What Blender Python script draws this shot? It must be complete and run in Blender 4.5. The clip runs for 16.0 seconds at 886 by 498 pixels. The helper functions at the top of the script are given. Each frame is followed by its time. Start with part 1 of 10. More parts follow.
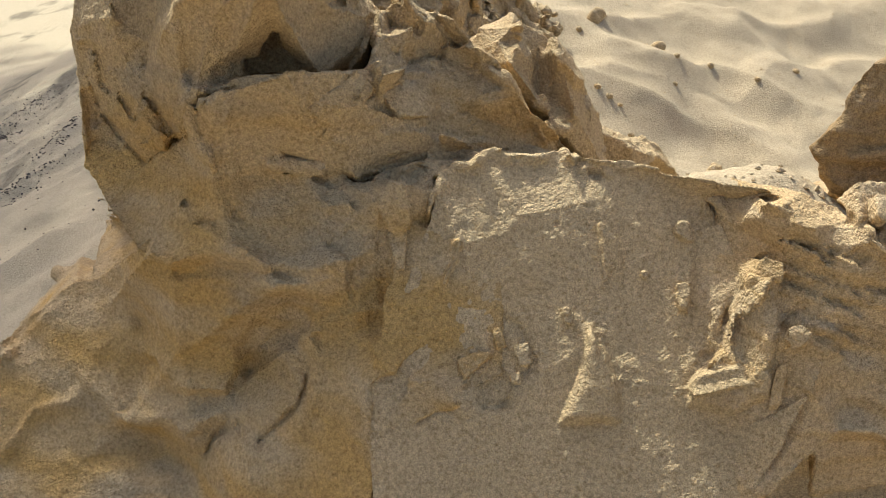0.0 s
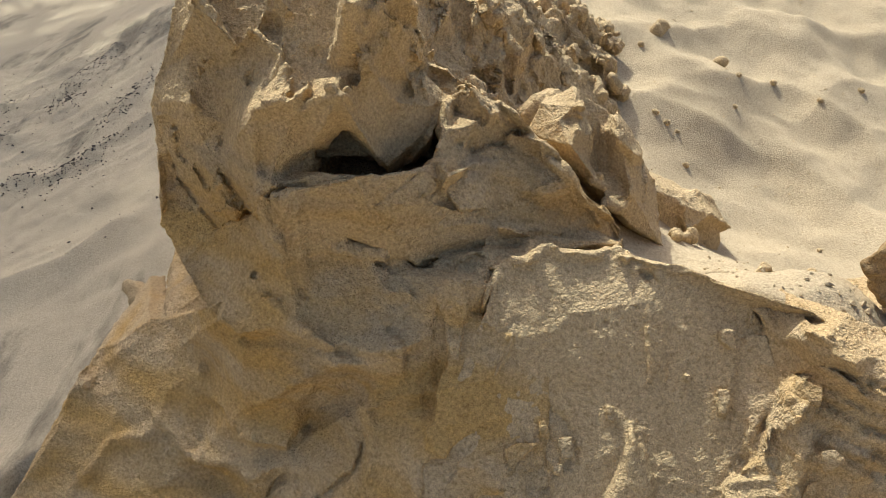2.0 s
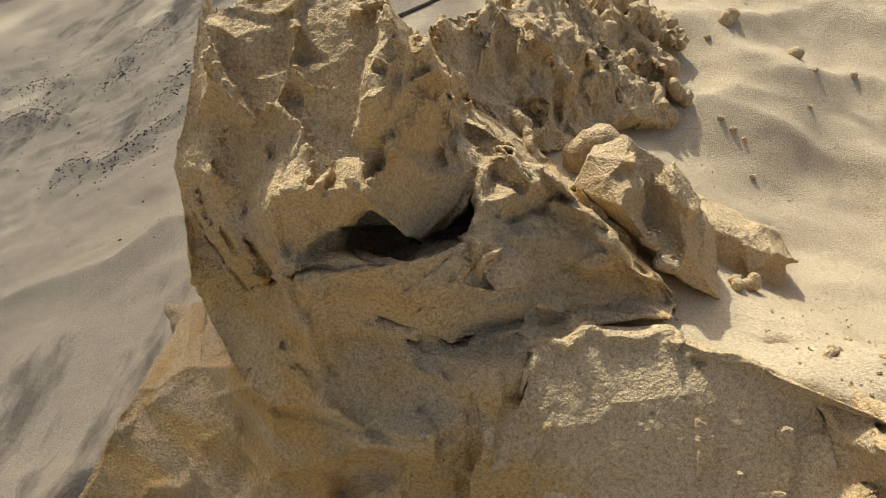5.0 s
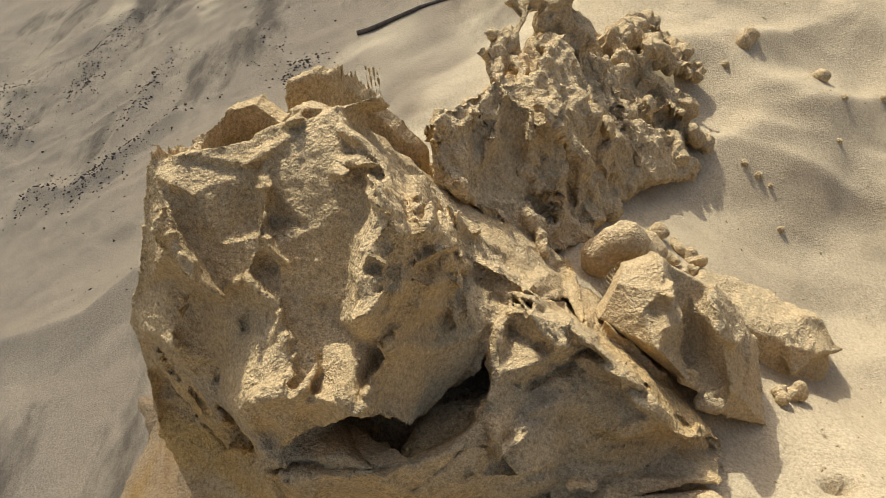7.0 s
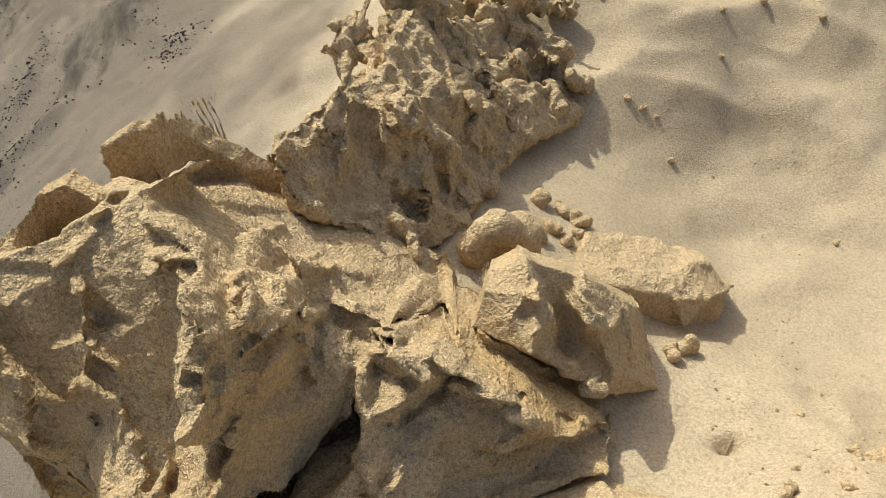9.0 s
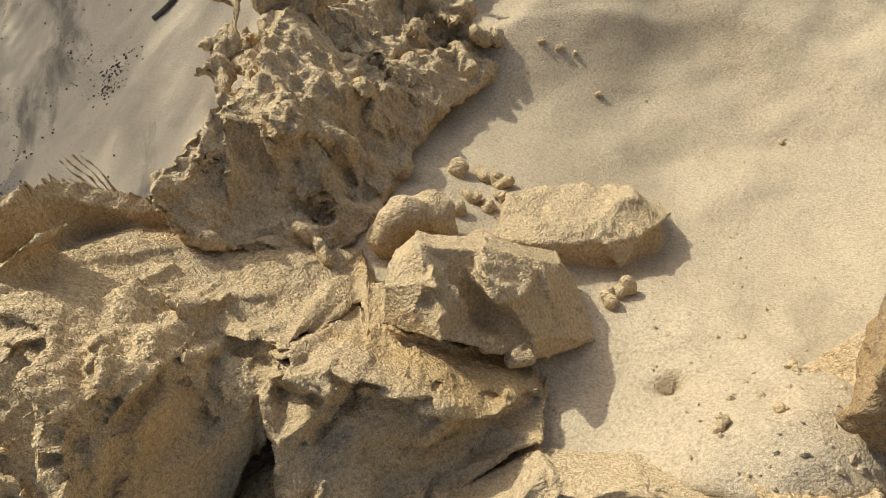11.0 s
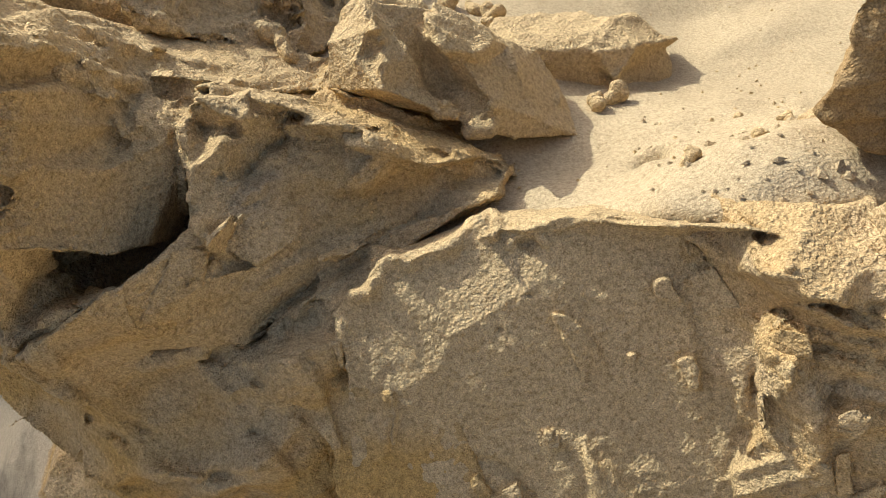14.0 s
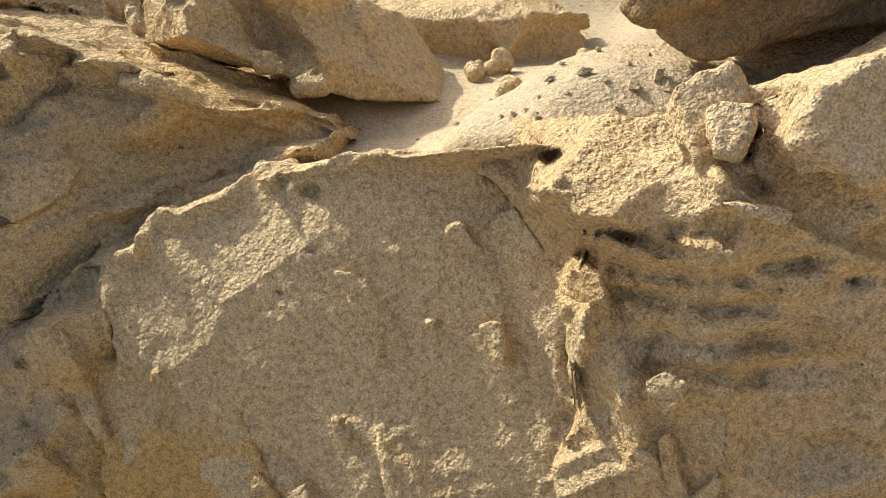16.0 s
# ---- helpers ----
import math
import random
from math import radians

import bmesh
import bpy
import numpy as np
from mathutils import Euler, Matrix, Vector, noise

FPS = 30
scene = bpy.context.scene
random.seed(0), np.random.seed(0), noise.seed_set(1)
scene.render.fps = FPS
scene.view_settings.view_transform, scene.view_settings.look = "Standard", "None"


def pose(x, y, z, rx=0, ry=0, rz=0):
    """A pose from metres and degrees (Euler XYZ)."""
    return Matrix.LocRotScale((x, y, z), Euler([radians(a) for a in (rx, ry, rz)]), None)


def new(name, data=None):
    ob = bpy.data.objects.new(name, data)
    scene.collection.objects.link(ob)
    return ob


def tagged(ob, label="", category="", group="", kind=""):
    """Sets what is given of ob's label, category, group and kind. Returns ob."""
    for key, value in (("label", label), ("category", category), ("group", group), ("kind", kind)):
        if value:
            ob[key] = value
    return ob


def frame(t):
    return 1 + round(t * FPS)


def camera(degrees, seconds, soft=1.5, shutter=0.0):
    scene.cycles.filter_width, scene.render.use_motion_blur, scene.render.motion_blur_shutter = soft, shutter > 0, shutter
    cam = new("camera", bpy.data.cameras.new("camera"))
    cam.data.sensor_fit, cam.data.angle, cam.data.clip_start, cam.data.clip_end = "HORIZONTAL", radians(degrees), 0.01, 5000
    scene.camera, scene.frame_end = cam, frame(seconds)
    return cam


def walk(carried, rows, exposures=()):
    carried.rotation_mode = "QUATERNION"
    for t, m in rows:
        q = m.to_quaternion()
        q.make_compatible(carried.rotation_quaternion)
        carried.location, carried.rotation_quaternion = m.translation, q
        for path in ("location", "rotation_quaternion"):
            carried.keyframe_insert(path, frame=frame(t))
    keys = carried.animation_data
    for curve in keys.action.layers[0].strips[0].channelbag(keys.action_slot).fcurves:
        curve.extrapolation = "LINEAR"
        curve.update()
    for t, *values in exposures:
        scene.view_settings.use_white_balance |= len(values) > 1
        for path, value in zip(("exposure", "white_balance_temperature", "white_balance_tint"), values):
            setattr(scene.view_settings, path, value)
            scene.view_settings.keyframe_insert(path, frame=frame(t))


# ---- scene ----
cam = camera(56.8, 16.0, soft=0.6)
METRES, EYE, TILT, LEAN, TURN = 1.0, 0.62, -28.0, 0.0, 0.0
ROWS = [
    (0.0, 0.0, 0.0, 0.0, 0.0, 0.0, -0.0),
    (0.5, -0.0034, -0.015, 0.0415, 0.23, -0.38, -0.32),
    (1.0, -0.0051, -0.0269, 0.0648, 1.25, -1.61, -2.25),
    (1.5, -0.0061, -0.0367, 0.0888, 2.59, -3.69, -3.06),
    (2.0, -0.0112, -0.0234, 0.1136, 3.15, -5.16, -2.69),
    (2.5, -0.0179, -0.0105, 0.137, 3.46, -6.11, -2.39),
    (3.0, -0.0258, 0.004, 0.1553, 3.52, -6.99, -1.99),
    (5.5, 0.0032, 0.0583, 0.2305, 8.15, -10.61, -2.49),
    (6.0, -0.0245, 0.1144, 0.2666, 7.98, -11.27, -2.78),
    (6.5, -0.0275, 0.1289, 0.2896, 7.49, -12.19, -2.54),
    (7.0, -0.0279, 0.1383, 0.3172, 6.37, -13.54, -0.56),
    (7.5, -0.0099, 0.1621, 0.3434, 5.33, -14.83, 1.37),
    (8.0, 0.0111, 0.1692, 0.3586, 4.31, -17.34, 2.65),
    (8.5, 0.0228, 0.1742, 0.3676, 2.67, -19.47, 4.1),
    (9.0, 0.0347, 0.1774, 0.3814, 0.73, -20.52, 7.39),
    (11.5, 0.1334, 0.1977, 0.3709, -1.51, -24.61, 20.58),
    (12.0, 0.1293, 0.1963, 0.3328, -0.08, -24.51, 19.31),
    (12.5, 0.1274, 0.1904, 0.2926, 1.15, -22.84, 18.66),
    (13.0, 0.1272, 0.1864, 0.2467, 1.86, -21.72, 18.61),
    (13.5, 0.1347, 0.1831, 0.2064, 3.13, -20.09, 19.87),
    (14.0, 0.1439, 0.1702, 0.1799, 4.9, -17.94, 22.41),
    (14.5, 0.1555, 0.1796, 0.1421, 6.85, -15.11, 23.44),
    (15.0, 0.1598, 0.1999, 0.1095, 8.12, -13.61, 22.75),
    (15.5, 0.1778, 0.2186, 0.0853, 9.4, -11.84, 22.35),
    (16.0, 0.2241, 0.2298, 0.0663, 9.35, -10.95, 23.36),
]
walk(cam, [(t, pose(0, 0, EYE, TILT, LEAN, TURN) @ pose(METRES * x, METRES * y, METRES * z, 90 + pitch, roll, yaw)) for t, x, y, z, yaw, pitch, roll in ROWS],
     exposures=((0, 0.36, 5950, 11), (2.5, 0.22, 5950, 11), (6, 0.08, 6100, 11), (9, 0.0, 6000, 11), (12.5, -0.03, 6050, 11), (14.5, 0.33, 6300, 11), (16, 0.45, 6250, 12)))

# ---- light ----
SUN_TO = Vector((-0.305, 0.565, 0.767)).normalized()
world = bpy.data.worlds.new("sky")
scene.world = world
world.use_nodes = True
wn = world.node_tree.nodes
sky = wn.new("ShaderNodeTexSky")
sky.sky_type, sky.sun_disc = "NISHITA", False
sky.sun_elevation = math.asin(SUN_TO.z)
sky.sun_rotation = math.atan2(SUN_TO.x, SUN_TO.y)
world.node_tree.links.new(sky.outputs[0], wn["Background"].inputs[0])
wn["Background"].inputs[1].default_value = 0.142
sky.dust_density = 6.5
sun_data = bpy.data.lights.new("sun", "SUN")
sun_data.energy, sun_data.angle, sun_data.color = 3.55, radians(0.55), (1.0, 0.985, 0.85)
sun = new("sun", sun_data)
sun.matrix_world = Matrix.Translation((0, 0, 8)) @ SUN_TO.to_track_quat("Z", "Y").to_matrix().to_4x4()


# ---- materials ----
def ramp(nt, source, stops):
    node = nt.nodes.new("ShaderNodeValToRGB")
    while len(node.color_ramp.elements) < len(stops):
        node.color_ramp.elements.new(0.5)
    for e, (p, c) in zip(node.color_ramp.elements, stops):
        e.position, e.color = p, (*c, 1)
    nt.links.new(source, node.inputs[0])
    return node.outputs[0]


def noise_node(nt, vec, scale, detail=3.0, rough=0.55):
    node = nt.nodes.new("ShaderNodeTexNoise")
    node.inputs["Scale"].default_value, node.inputs["Detail"].default_value, node.inputs["Roughness"].default_value = scale, detail, rough
    nt.links.new(vec, node.inputs["Vector"])
    return node.outputs[0]


def mix(nt, fac, a, b, mode="MIX"):
    node = nt.nodes.new("ShaderNodeMix")
    node.data_type, node.blend_type = "RGBA", mode
    for sock, v in ((node.inputs[0], fac), (node.inputs[6], a), (node.inputs[7], b)):
        if isinstance(v, (int, float)):
            sock.default_value = v
        elif isinstance(v, tuple):
            sock.default_value = (*v, 1)
        else:
            nt.links.new(v, sock)
    return node.outputs[2]


def sand_material(name, light, dark, ochre, grey, stain, grain, bump, salt=1.0, layer=3.2):
    """Packed sand: grain colour, ochre and grey stains, pimpled crust."""
    m = bpy.data.materials.new(name)
    m.use_nodes = True
    nt = m.node_tree
    b = nt.nodes["Principled BSDF"]
    b.inputs["Roughness"].default_value = 0.95
    b.inputs["Specular IOR Level"].default_value = 0.15
    vec = nt.nodes.new("ShaderNodeTexCoord").outputs["Object"]
    stretch = nt.nodes.new("ShaderNodeMapping")
    stretch.inputs["Scale"].default_value = (1.0, 1.0, layer)
    nt.links.new(vec, stretch.inputs["Vector"])
    broad = noise_node(nt, vec, 9, 4)
    base = ramp(nt, broad, [(0.3, dark), (0.7, light)])
    if name == "sand_loose":
        # open shade put into the colour: greyer low bank west, golden ridge and east
        place = nt.nodes.new("ShaderNodeSeparateXYZ")
        nt.links.new(vec, place.inputs[0])
        wander = nt.nodes.new("ShaderNodeMath")
        wander.operation = "MULTIPLY_ADD"
        nt.links.new(noise_node(nt, vec, 4, 3), wander.inputs[0])
        wander.inputs[1].default_value = 0.5
        nt.links.new(place.outputs[0], wander.inputs[2])
        west = ramp(nt, wander.outputs[0], [(0.0, (1, 1, 1)), (0.25, (0, 0, 0))])
        base = mix(nt, west, base, grey)
        # darker grey-brown patches with litter specks, drawn out along the bank
        lie = nt.nodes.new("ShaderNodeMapping")
        lie.inputs["Rotation"].default_value = (0, 0, -0.75)
        lie.inputs["Scale"].default_value = (1.0, 0.4, 1.0)
        nt.links.new(vec, lie.inputs["Vector"])
        streaks = mix(nt, 1.0, ramp(nt, noise_node(nt, lie.outputs[0], 5.5, 6, 0.62), [(0.545, (0, 0, 0)), (0.64, (0.75, 0.75, 0.75))]), west, "MULTIPLY")
        base = mix(nt, streaks, base, (0.17, 0.145, 0.10))
        litter = mix(nt, 1.0, ramp(nt, noise_node(nt, vec, 60, 4, 0.7), [(0.60, (0, 0, 0)), (0.70, (0.8, 0.8, 0.8))]), streaks, "MULTIPLY")
        base = mix(nt, litter, base, (0.06, 0.05, 0.035))
    if stain:
        layers = noise_node(nt, stretch.outputs[0], 8, 3, 0.5)
        # the ochre beds lie low, under a paler cap
        tall = nt.nodes.new("ShaderNodeSeparateXYZ")
        nt.links.new(vec, tall.inputs[0])
        low = ramp(nt, tall.outputs[2], [(0.39, (1, 1, 1)), (0.49, (0.12, 0.12, 0.12))])
        ochres = mix(nt, 1.0, ramp(nt, layers, [(0.44, (0, 0, 0)), (0.62, (stain, stain, stain))]), low, "MULTIPLY")
        base = mix(nt, ochres, base, ochre)
        greys = noise_node(nt, stretch.outputs[0], 10, 3, 0.45)
        base = mix(nt, ramp(nt, greys, [(0.60, (0, 0, 0)), (0.72, (0.6 * stain, 0.6 * stain, 0.6 * stain))]), base, grey)
    # single grains, light and dark, over clots of a few grains
    speck = noise_node(nt, vec, grain, 2, 0.7)
    base = mix(nt, salt, base, ramp(nt, speck, [(0.32, (0.56, 0.51, 0.44)), (0.45, (0.9, 0.89, 0.87)), (0.55, (1.06, 1.06, 1.05)), (0.7, (1.34, 1.34, 1.32))]), "MULTIPLY")
    clots = noise_node(nt, vec, grain * 0.3, 3, 0.6)
    base = mix(nt, salt, base, ramp(nt, clots, [(0.32, (0.70, 0.67, 0.62)), (0.5, (1, 1, 1)), (0.68, (1.15, 1.15, 1.14))]), "MULTIPLY")
    nt.links.new(base, b.inputs["Base Color"])
    pimples = noise_node(nt, vec, grain * 0.4, 2, 0.55)
    pock = nt.nodes.new("ShaderNodeMath")
    pock.operation = "MULTIPLY_ADD"
    nt.links.new(noise_node(nt, vec, 120, 2, 0.6), pock.inputs[0])
    pock.inputs[1].default_value = 0.4
    nt.links.new(pimples, pock.inputs[2])
    bm_node = nt.nodes.new("ShaderNodeBump")
    bm_node.inputs["Strength"].default_value = 1.0
    bm_node.inputs["Distance"].default_value = bump
    nt.links.new(pock.outputs[0], bm_node.inputs["Height"])
    nt.links.new(bm_node.outputs[0], b.inputs["Normal"])
    return m


SAND_CRUST = sand_material("sand_crust", (0.57, 0.43, 0.24), (0.50, 0.368, 0.195), (0.54, 0.335, 0.1), (0.34, 0.29, 0.21), 0.8, 1250, 0.0028, 1.0)
SAND_LAYERED = sand_material("sand_layered", (0.61, 0.465, 0.27), (0.55, 0.41, 0.23), (0.52, 0.345, 0.14), (0.36, 0.31, 0.235), 0.55, 1250, 0.0026, 1.0, 10.0)
# a darker, browner mix of the layered sand, for the stump
SAND_BROWN = sand_material("sand_brown", (0.40, 0.285, 0.15), (0.32, 0.22, 0.11), (0.36, 0.22, 0.07), (0.22, 0.18, 0.125), 0.7, 1250, 0.0024, 0.9, 10.0)
SAND_PALE = sand_material("sand_pale", (0.59, 0.445, 0.25), (0.53, 0.396, 0.213), (0.48, 0.30, 0.10), (0.27, 0.24, 0.20), 0.0, 1250, 0.0028, 1.0)
SAND_LOOSE = sand_material("sand_loose", (0.53, 0.425, 0.268), (0.475, 0.378, 0.235), (0.4, 0.3, 0.2), (0.54, 0.452, 0.30), 0.0, 1350, 0.0014, 0.9)


# ---- noise and solids ----
LATTICE = np.random.RandomState(7).rand(64, 64, 64).astype(np.float32) * 2 - 1


def value_noise(p, wave, seed=0):
    """Smooth noise, -1 to 1, at points p (n x 3), of that wavelength in metres."""
    q = p / np.float32(wave) + np.float32(seed * 7.31 + 100.0)
    i = np.floor(q).astype(np.int32)
    f = (q - i).astype(np.float32)
    f = f * f * (3 - 2 * f)
    i &= 63
    j = (i + 1) & 63
    x0, y0, z0, x1, y1, z1 = i[:, 0], i[:, 1], i[:, 2], j[:, 0], j[:, 1], j[:, 2]
    fx, fy, fz = f[:, 0], f[:, 1], f[:, 2]
    L = LATTICE
    a = L[x0, y0, z0] * (1 - fx) + L[x1, y0, z0] * fx
    b = L[x0, y1, z0] * (1 - fx) + L[x1, y1, z0] * fx
    c = L[x0, y0, z1] * (1 - fx) + L[x1, y0, z1] * fx
    d = L[x0, y1, z1] * (1 - fx) + L[x1, y1, z1] * fx
    return (a * (1 - fy) + b * fy) * (1 - fz) + (c * (1 - fy) + d * fy) * fz


def upsample(a):
    """Doubles a coarse field along each axis, linearly."""
    for ax in range(3):
        n = a.shape[ax]
        lo = np.take(a, range(n - 1), ax)
        hi = np.take(a, range(1, n), ax)
        both = np.stack((lo, (lo + hi) * np.float32(0.5)), ax + 1)
        shape = list(a.shape)
        shape[ax] = 2 * (n - 1)
        a = both.reshape(shape)
    return a


def facets(points):
    """Planes (unit normal, offset) of the convex solid that has these corners, in metres."""
    bm = bmesh.new()
    for p in points:
        bm.verts.new(p)
    bmesh.ops.convex_hull(bm, input=bm.verts)
    mid = sum((Vector(p) for p in points), Vector()) / len(points)
    out = []
    for f in bm.faces:
        f.normal_update()
        n = f.normal.copy()
        if f.calc_area() < 1e-9:
            continue
        c = n.dot(f.verts[0].co)
        if n.dot(mid) > c:
            n, c = -n, -c
        if all((n - m).length > 0.05 for m, _ in out):
            out.append((n, c))
    bm.free()
    return out


class Solid:
    """A lump of packed sand, added and carved from rounded blocks and rods, then meshed."""

    def __init__(self, lo, hi, cell, warp=0.006, seed=0):
        self.cell, self.seed, self.sunk = cell, seed, (0, 0, 0)
        self.lo = np.array(lo, np.float32) * 0.01
        size = np.ceil((np.array(hi) * 0.01 - self.lo) / (2 * cell)).astype(int) + 1
        ax = [self.lo[k] + 2 * cell * np.arange(size[k], dtype=np.float32) for k in range(3)]
        p = np.stack(np.meshgrid(*ax, indexing="ij"), -1).reshape(-1, 3)
        w = np.stack([value_noise(p, 0.055, seed + 3 * k) * warp + value_noise(p, 0.021, seed + 3 * k + 1) * (0.42 * warp) + value_noise(p, 0.0085, seed + 3 * k + 2) * (0.3 * warp) for k in range(3)], -1)
        w[:, 2] *= 0.7
        q = (p + w).reshape(*size, 3)
        self.q = [upsample(np.ascontiguousarray(q[..., k])) for k in range(3)]
        self.shape = self.q[0].shape
        self.f = np.full(self.shape, 0.05, np.float32)

    def box(self, lo, hi, margin):
        a = np.clip(((lo - margin - self.lo) / self.cell).astype(int), 0, np.array(self.shape))
        b = np.clip(((hi + margin - self.lo) / self.cell).astype(int) + 2, 0, np.array(self.shape))
        return tuple(slice(s, e) for s, e in zip(a, b))

    def join(self, s, d, k, cut):
        f = self.f[s]
        if cut:
            d = -d
            h = np.clip(0.5 - 0.5 * (d - f) / k, 0, 1)
            self.f[s] = f * h + d * (1 - h) + k * h * (1 - h)
        else:
            h = np.clip(0.5 + 0.5 * (d - f) / k, 0, 1)
            self.f[s] = d * (1 - h) + f * h - k * h * (1 - h)

    def block(self, *corners, k=0.8, grow=0.0, cut=False):
        """A block with these corners, in centimetres, blended over k."""
        pts = (np.array(corners, np.float64) + self.sunk) * 0.01
        k *= 0.01
        s = self.box(pts.min(0), pts.max(0), k + 0.016)
        x, y, z = (a[s] for a in self.q)
        d = np.full(x.shape, -1.0, np.float32)
        for n, c in facets([tuple(p) for p in pts]):
            np.maximum(d, x * np.float32(n.x) + y * np.float32(n.y) + z * np.float32(n.z) - np.float32(c), out=d)
        self.join(s, d - np.float32(grow * 0.01), k, cut)
        return self

    def facet(self, *corners):
        """A face with these corners and solid sand behind it, as deep as self.back."""
        b = np.array(self.back)
        return self.block(*corners, *[tuple(np.array(c) + b) for c in corners], k=self.blend)

    def wall(self, *line, thick, deep, k=0.3):
        """A standing rim along a line of crest points, that thick and deep."""
        for a, b in zip(line, line[1:]):
            a, b = np.array(a), np.array(b)
            side = np.array((0.25 * thick, 0.97 * thick, -0.2 * thick))
            foot_a, foot_b = a + (0, 0.5, -deep), b + (0, 0.5, -deep)
            self.block(*[tuple(p) for p in (a, b, a + side, b + side, foot_a, foot_b, foot_a + 1.6 * side, foot_b + 1.6 * side)], k=k)
        return self

    def ridge(self, *line, r, k=0.3):
        """A worn rib along a line, thinning and thickening a little."""
        for n, (a, b) in enumerate(zip(line, line[1:])):
            self.rod(a, b, r * (0.85 + 0.3 * (n % 2)), r * (1.15 - 0.3 * (n % 2)), k=k)
        return self

    def rod(self, a, b, ra, rb, k=0.8, cut=False):
        """A tapered round rod from a to b."""
        a, b = np.array(a, np.float32) * 0.01, np.array(b, np.float32) * 0.01
        ra, rb, k = ra * 0.01, rb * 0.01, k * 0.01
        r = max(ra, rb)
        s = self.box(np.minimum(a, b) - r, np.maximum(a, b) + r, k + 0.014)
        x, y, z = (g[s] for g in self.q)
        ab = b - a
        t = np.clip(((x - a[0]) * ab[0] + (y - a[1]) * ab[1] + (z - a[2]) * ab[2]) / max(float(ab @ ab), 1e-9), 0, 1)
        d = np.sqrt((x - a[0] - t * ab[0]) ** 2 + (y - a[1] - t * ab[1]) ** 2 + (z - a[2] - t * ab[2]) ** 2) - (ra + (rb - ra) * t)
        self.join(s, d, k, cut)
        return self

    def settle(self, layers=15):
        """Closes seams and makes the depth inside true, so that the skin can be carved."""
        solid_now = self.f < 0
        grown = solid_now
        for n in range(2):
            grown = self.spread(grown)
        for n in range(2):
            grown = ~self.spread(~grown)
        fill = grown & ~solid_now
        self.f[fill] = np.float32(-0.15 * self.cell)
        core = solid_now | fill
        for n in range(layers):
            core = ~self.spread(~core, n % 2)
            self.f[core] = np.minimum(self.f[core], np.float32(-self.cell * (0.9 * n + 0.6)))
        return self

    @staticmethod
    def spread(a, full=1):
        out = a.copy()
        for ax in range(3):
            src = out.copy() if full else a
            lo, hi = [slice(None)] * 3, [slice(None)] * 3
            lo[ax], hi[ax] = slice(0, -1), slice(1, None)
            out[tuple(lo)] |= src[tuple(hi)]
            out[tuple(hi)] |= src[tuple(lo)]
        return out

    def lateral(self, s, line, face):
        """Signed distance from a line, seen along face, with place along it (0 to 1) and depth off it."""
        pts = np.array(line, np.float32) * 0.01
        n = np.array(face, np.float32)
        n /= np.linalg.norm(n)
        x, y, z = (g[s] for g in self.q)
        best, side, run, deep = np.full(x.shape, 9.0, np.float32), np.ones(x.shape, np.float32), np.zeros(x.shape, np.float32), np.zeros(x.shape, np.float32)
        for i, (a, b) in enumerate(zip(pts, pts[1:])):
            ab = b - a
            flat = ab - n * (ab @ n)
            across = np.cross(flat, n)
            across /= np.linalg.norm(across) + 1e-9
            size = max(float(flat @ flat), 1e-9)
            rx, ry, rz = x - a[0], y - a[1], z - a[2]
            raw = (rx * flat[0] + ry * flat[1] + rz * flat[2]) / size
            t = np.clip(raw, 0, 1)
            off = rx * across[0] + ry * across[1] + rz * across[2]
            d = np.sqrt(off ** 2 + (raw - t) ** 2 * size)
            near = d < best
            best = np.where(near, d, best)
            side = np.where(near, np.sign(off), side)
            run = np.where(near, (i + t) / (len(pts) - 1), run)
            deep = np.where(near, rx * n[0] + ry * n[1] + rz * n[2] - t * float(ab @ n), deep)
        return best, side, run, deep

    def crest(self, *line, face, h, w, drop=None, depth=2.4):
        """Raises (or cuts) a sharp crest along a line seen along face: w wide on its right, drop wide on its left."""
        pts = np.array(line) * 0.01
        drop = w if drop is None else drop
        s = self.box(pts.min(0), pts.max(0), 0.01 * max(depth, w, drop))
        d, side, run, deep = self.lateral(s, line, face)
        wide = np.where(side > 0, np.float32(0.01 * w), np.float32(0.01 * drop))
        amount = np.clip(1 - d / wide, 0, 1) * np.clip(2.2 - 2 * np.abs(deep) / (0.01 * depth), 0, 1) * np.clip(0.35 + 4 * np.minimum(run, 1 - run), 0, 1)
        self.f[s] -= np.float32(0.01 * h) * amount
        return self

    def crust(self, *line, face, h, edge, depth=2.4):
        """Raises (or sinks) the patch inside a closed line seen along face, with an edge that wide."""
        pts = np.array(line) * 0.01
        s = self.box(pts.min(0), pts.max(0), 0.01 * depth)
        ring = (*line, line[0])
        d, side, run, deep = self.lateral(s, ring, face)
        n = np.array(face, np.float64)
        n /= np.linalg.norm(n)
        u = np.cross(n, (0.0, 0.0, 1.0))
        u /= np.linalg.norm(u)
        v = np.cross(n, u)
        px = sum(g[s] * np.float32(c) for g, c in zip(self.q, u))
        py = sum(g[s] * np.float32(c) for g, c in zip(self.q, v))
        inside = np.zeros(px.shape, bool)
        flat = [(float(np.array(p) @ u) * 0.01, float(np.array(p) @ v) * 0.01) for p in ring]
        for (ax, ay), (bx, by) in zip(flat, flat[1:]):
            if ay != by:
                inside ^= ((ay > py) != (by > py)) & (px < (bx - ax) * (py - ay) / (by - ay) + ax)
        t = np.clip(d / np.float32(0.01 * edge), 0, 1)
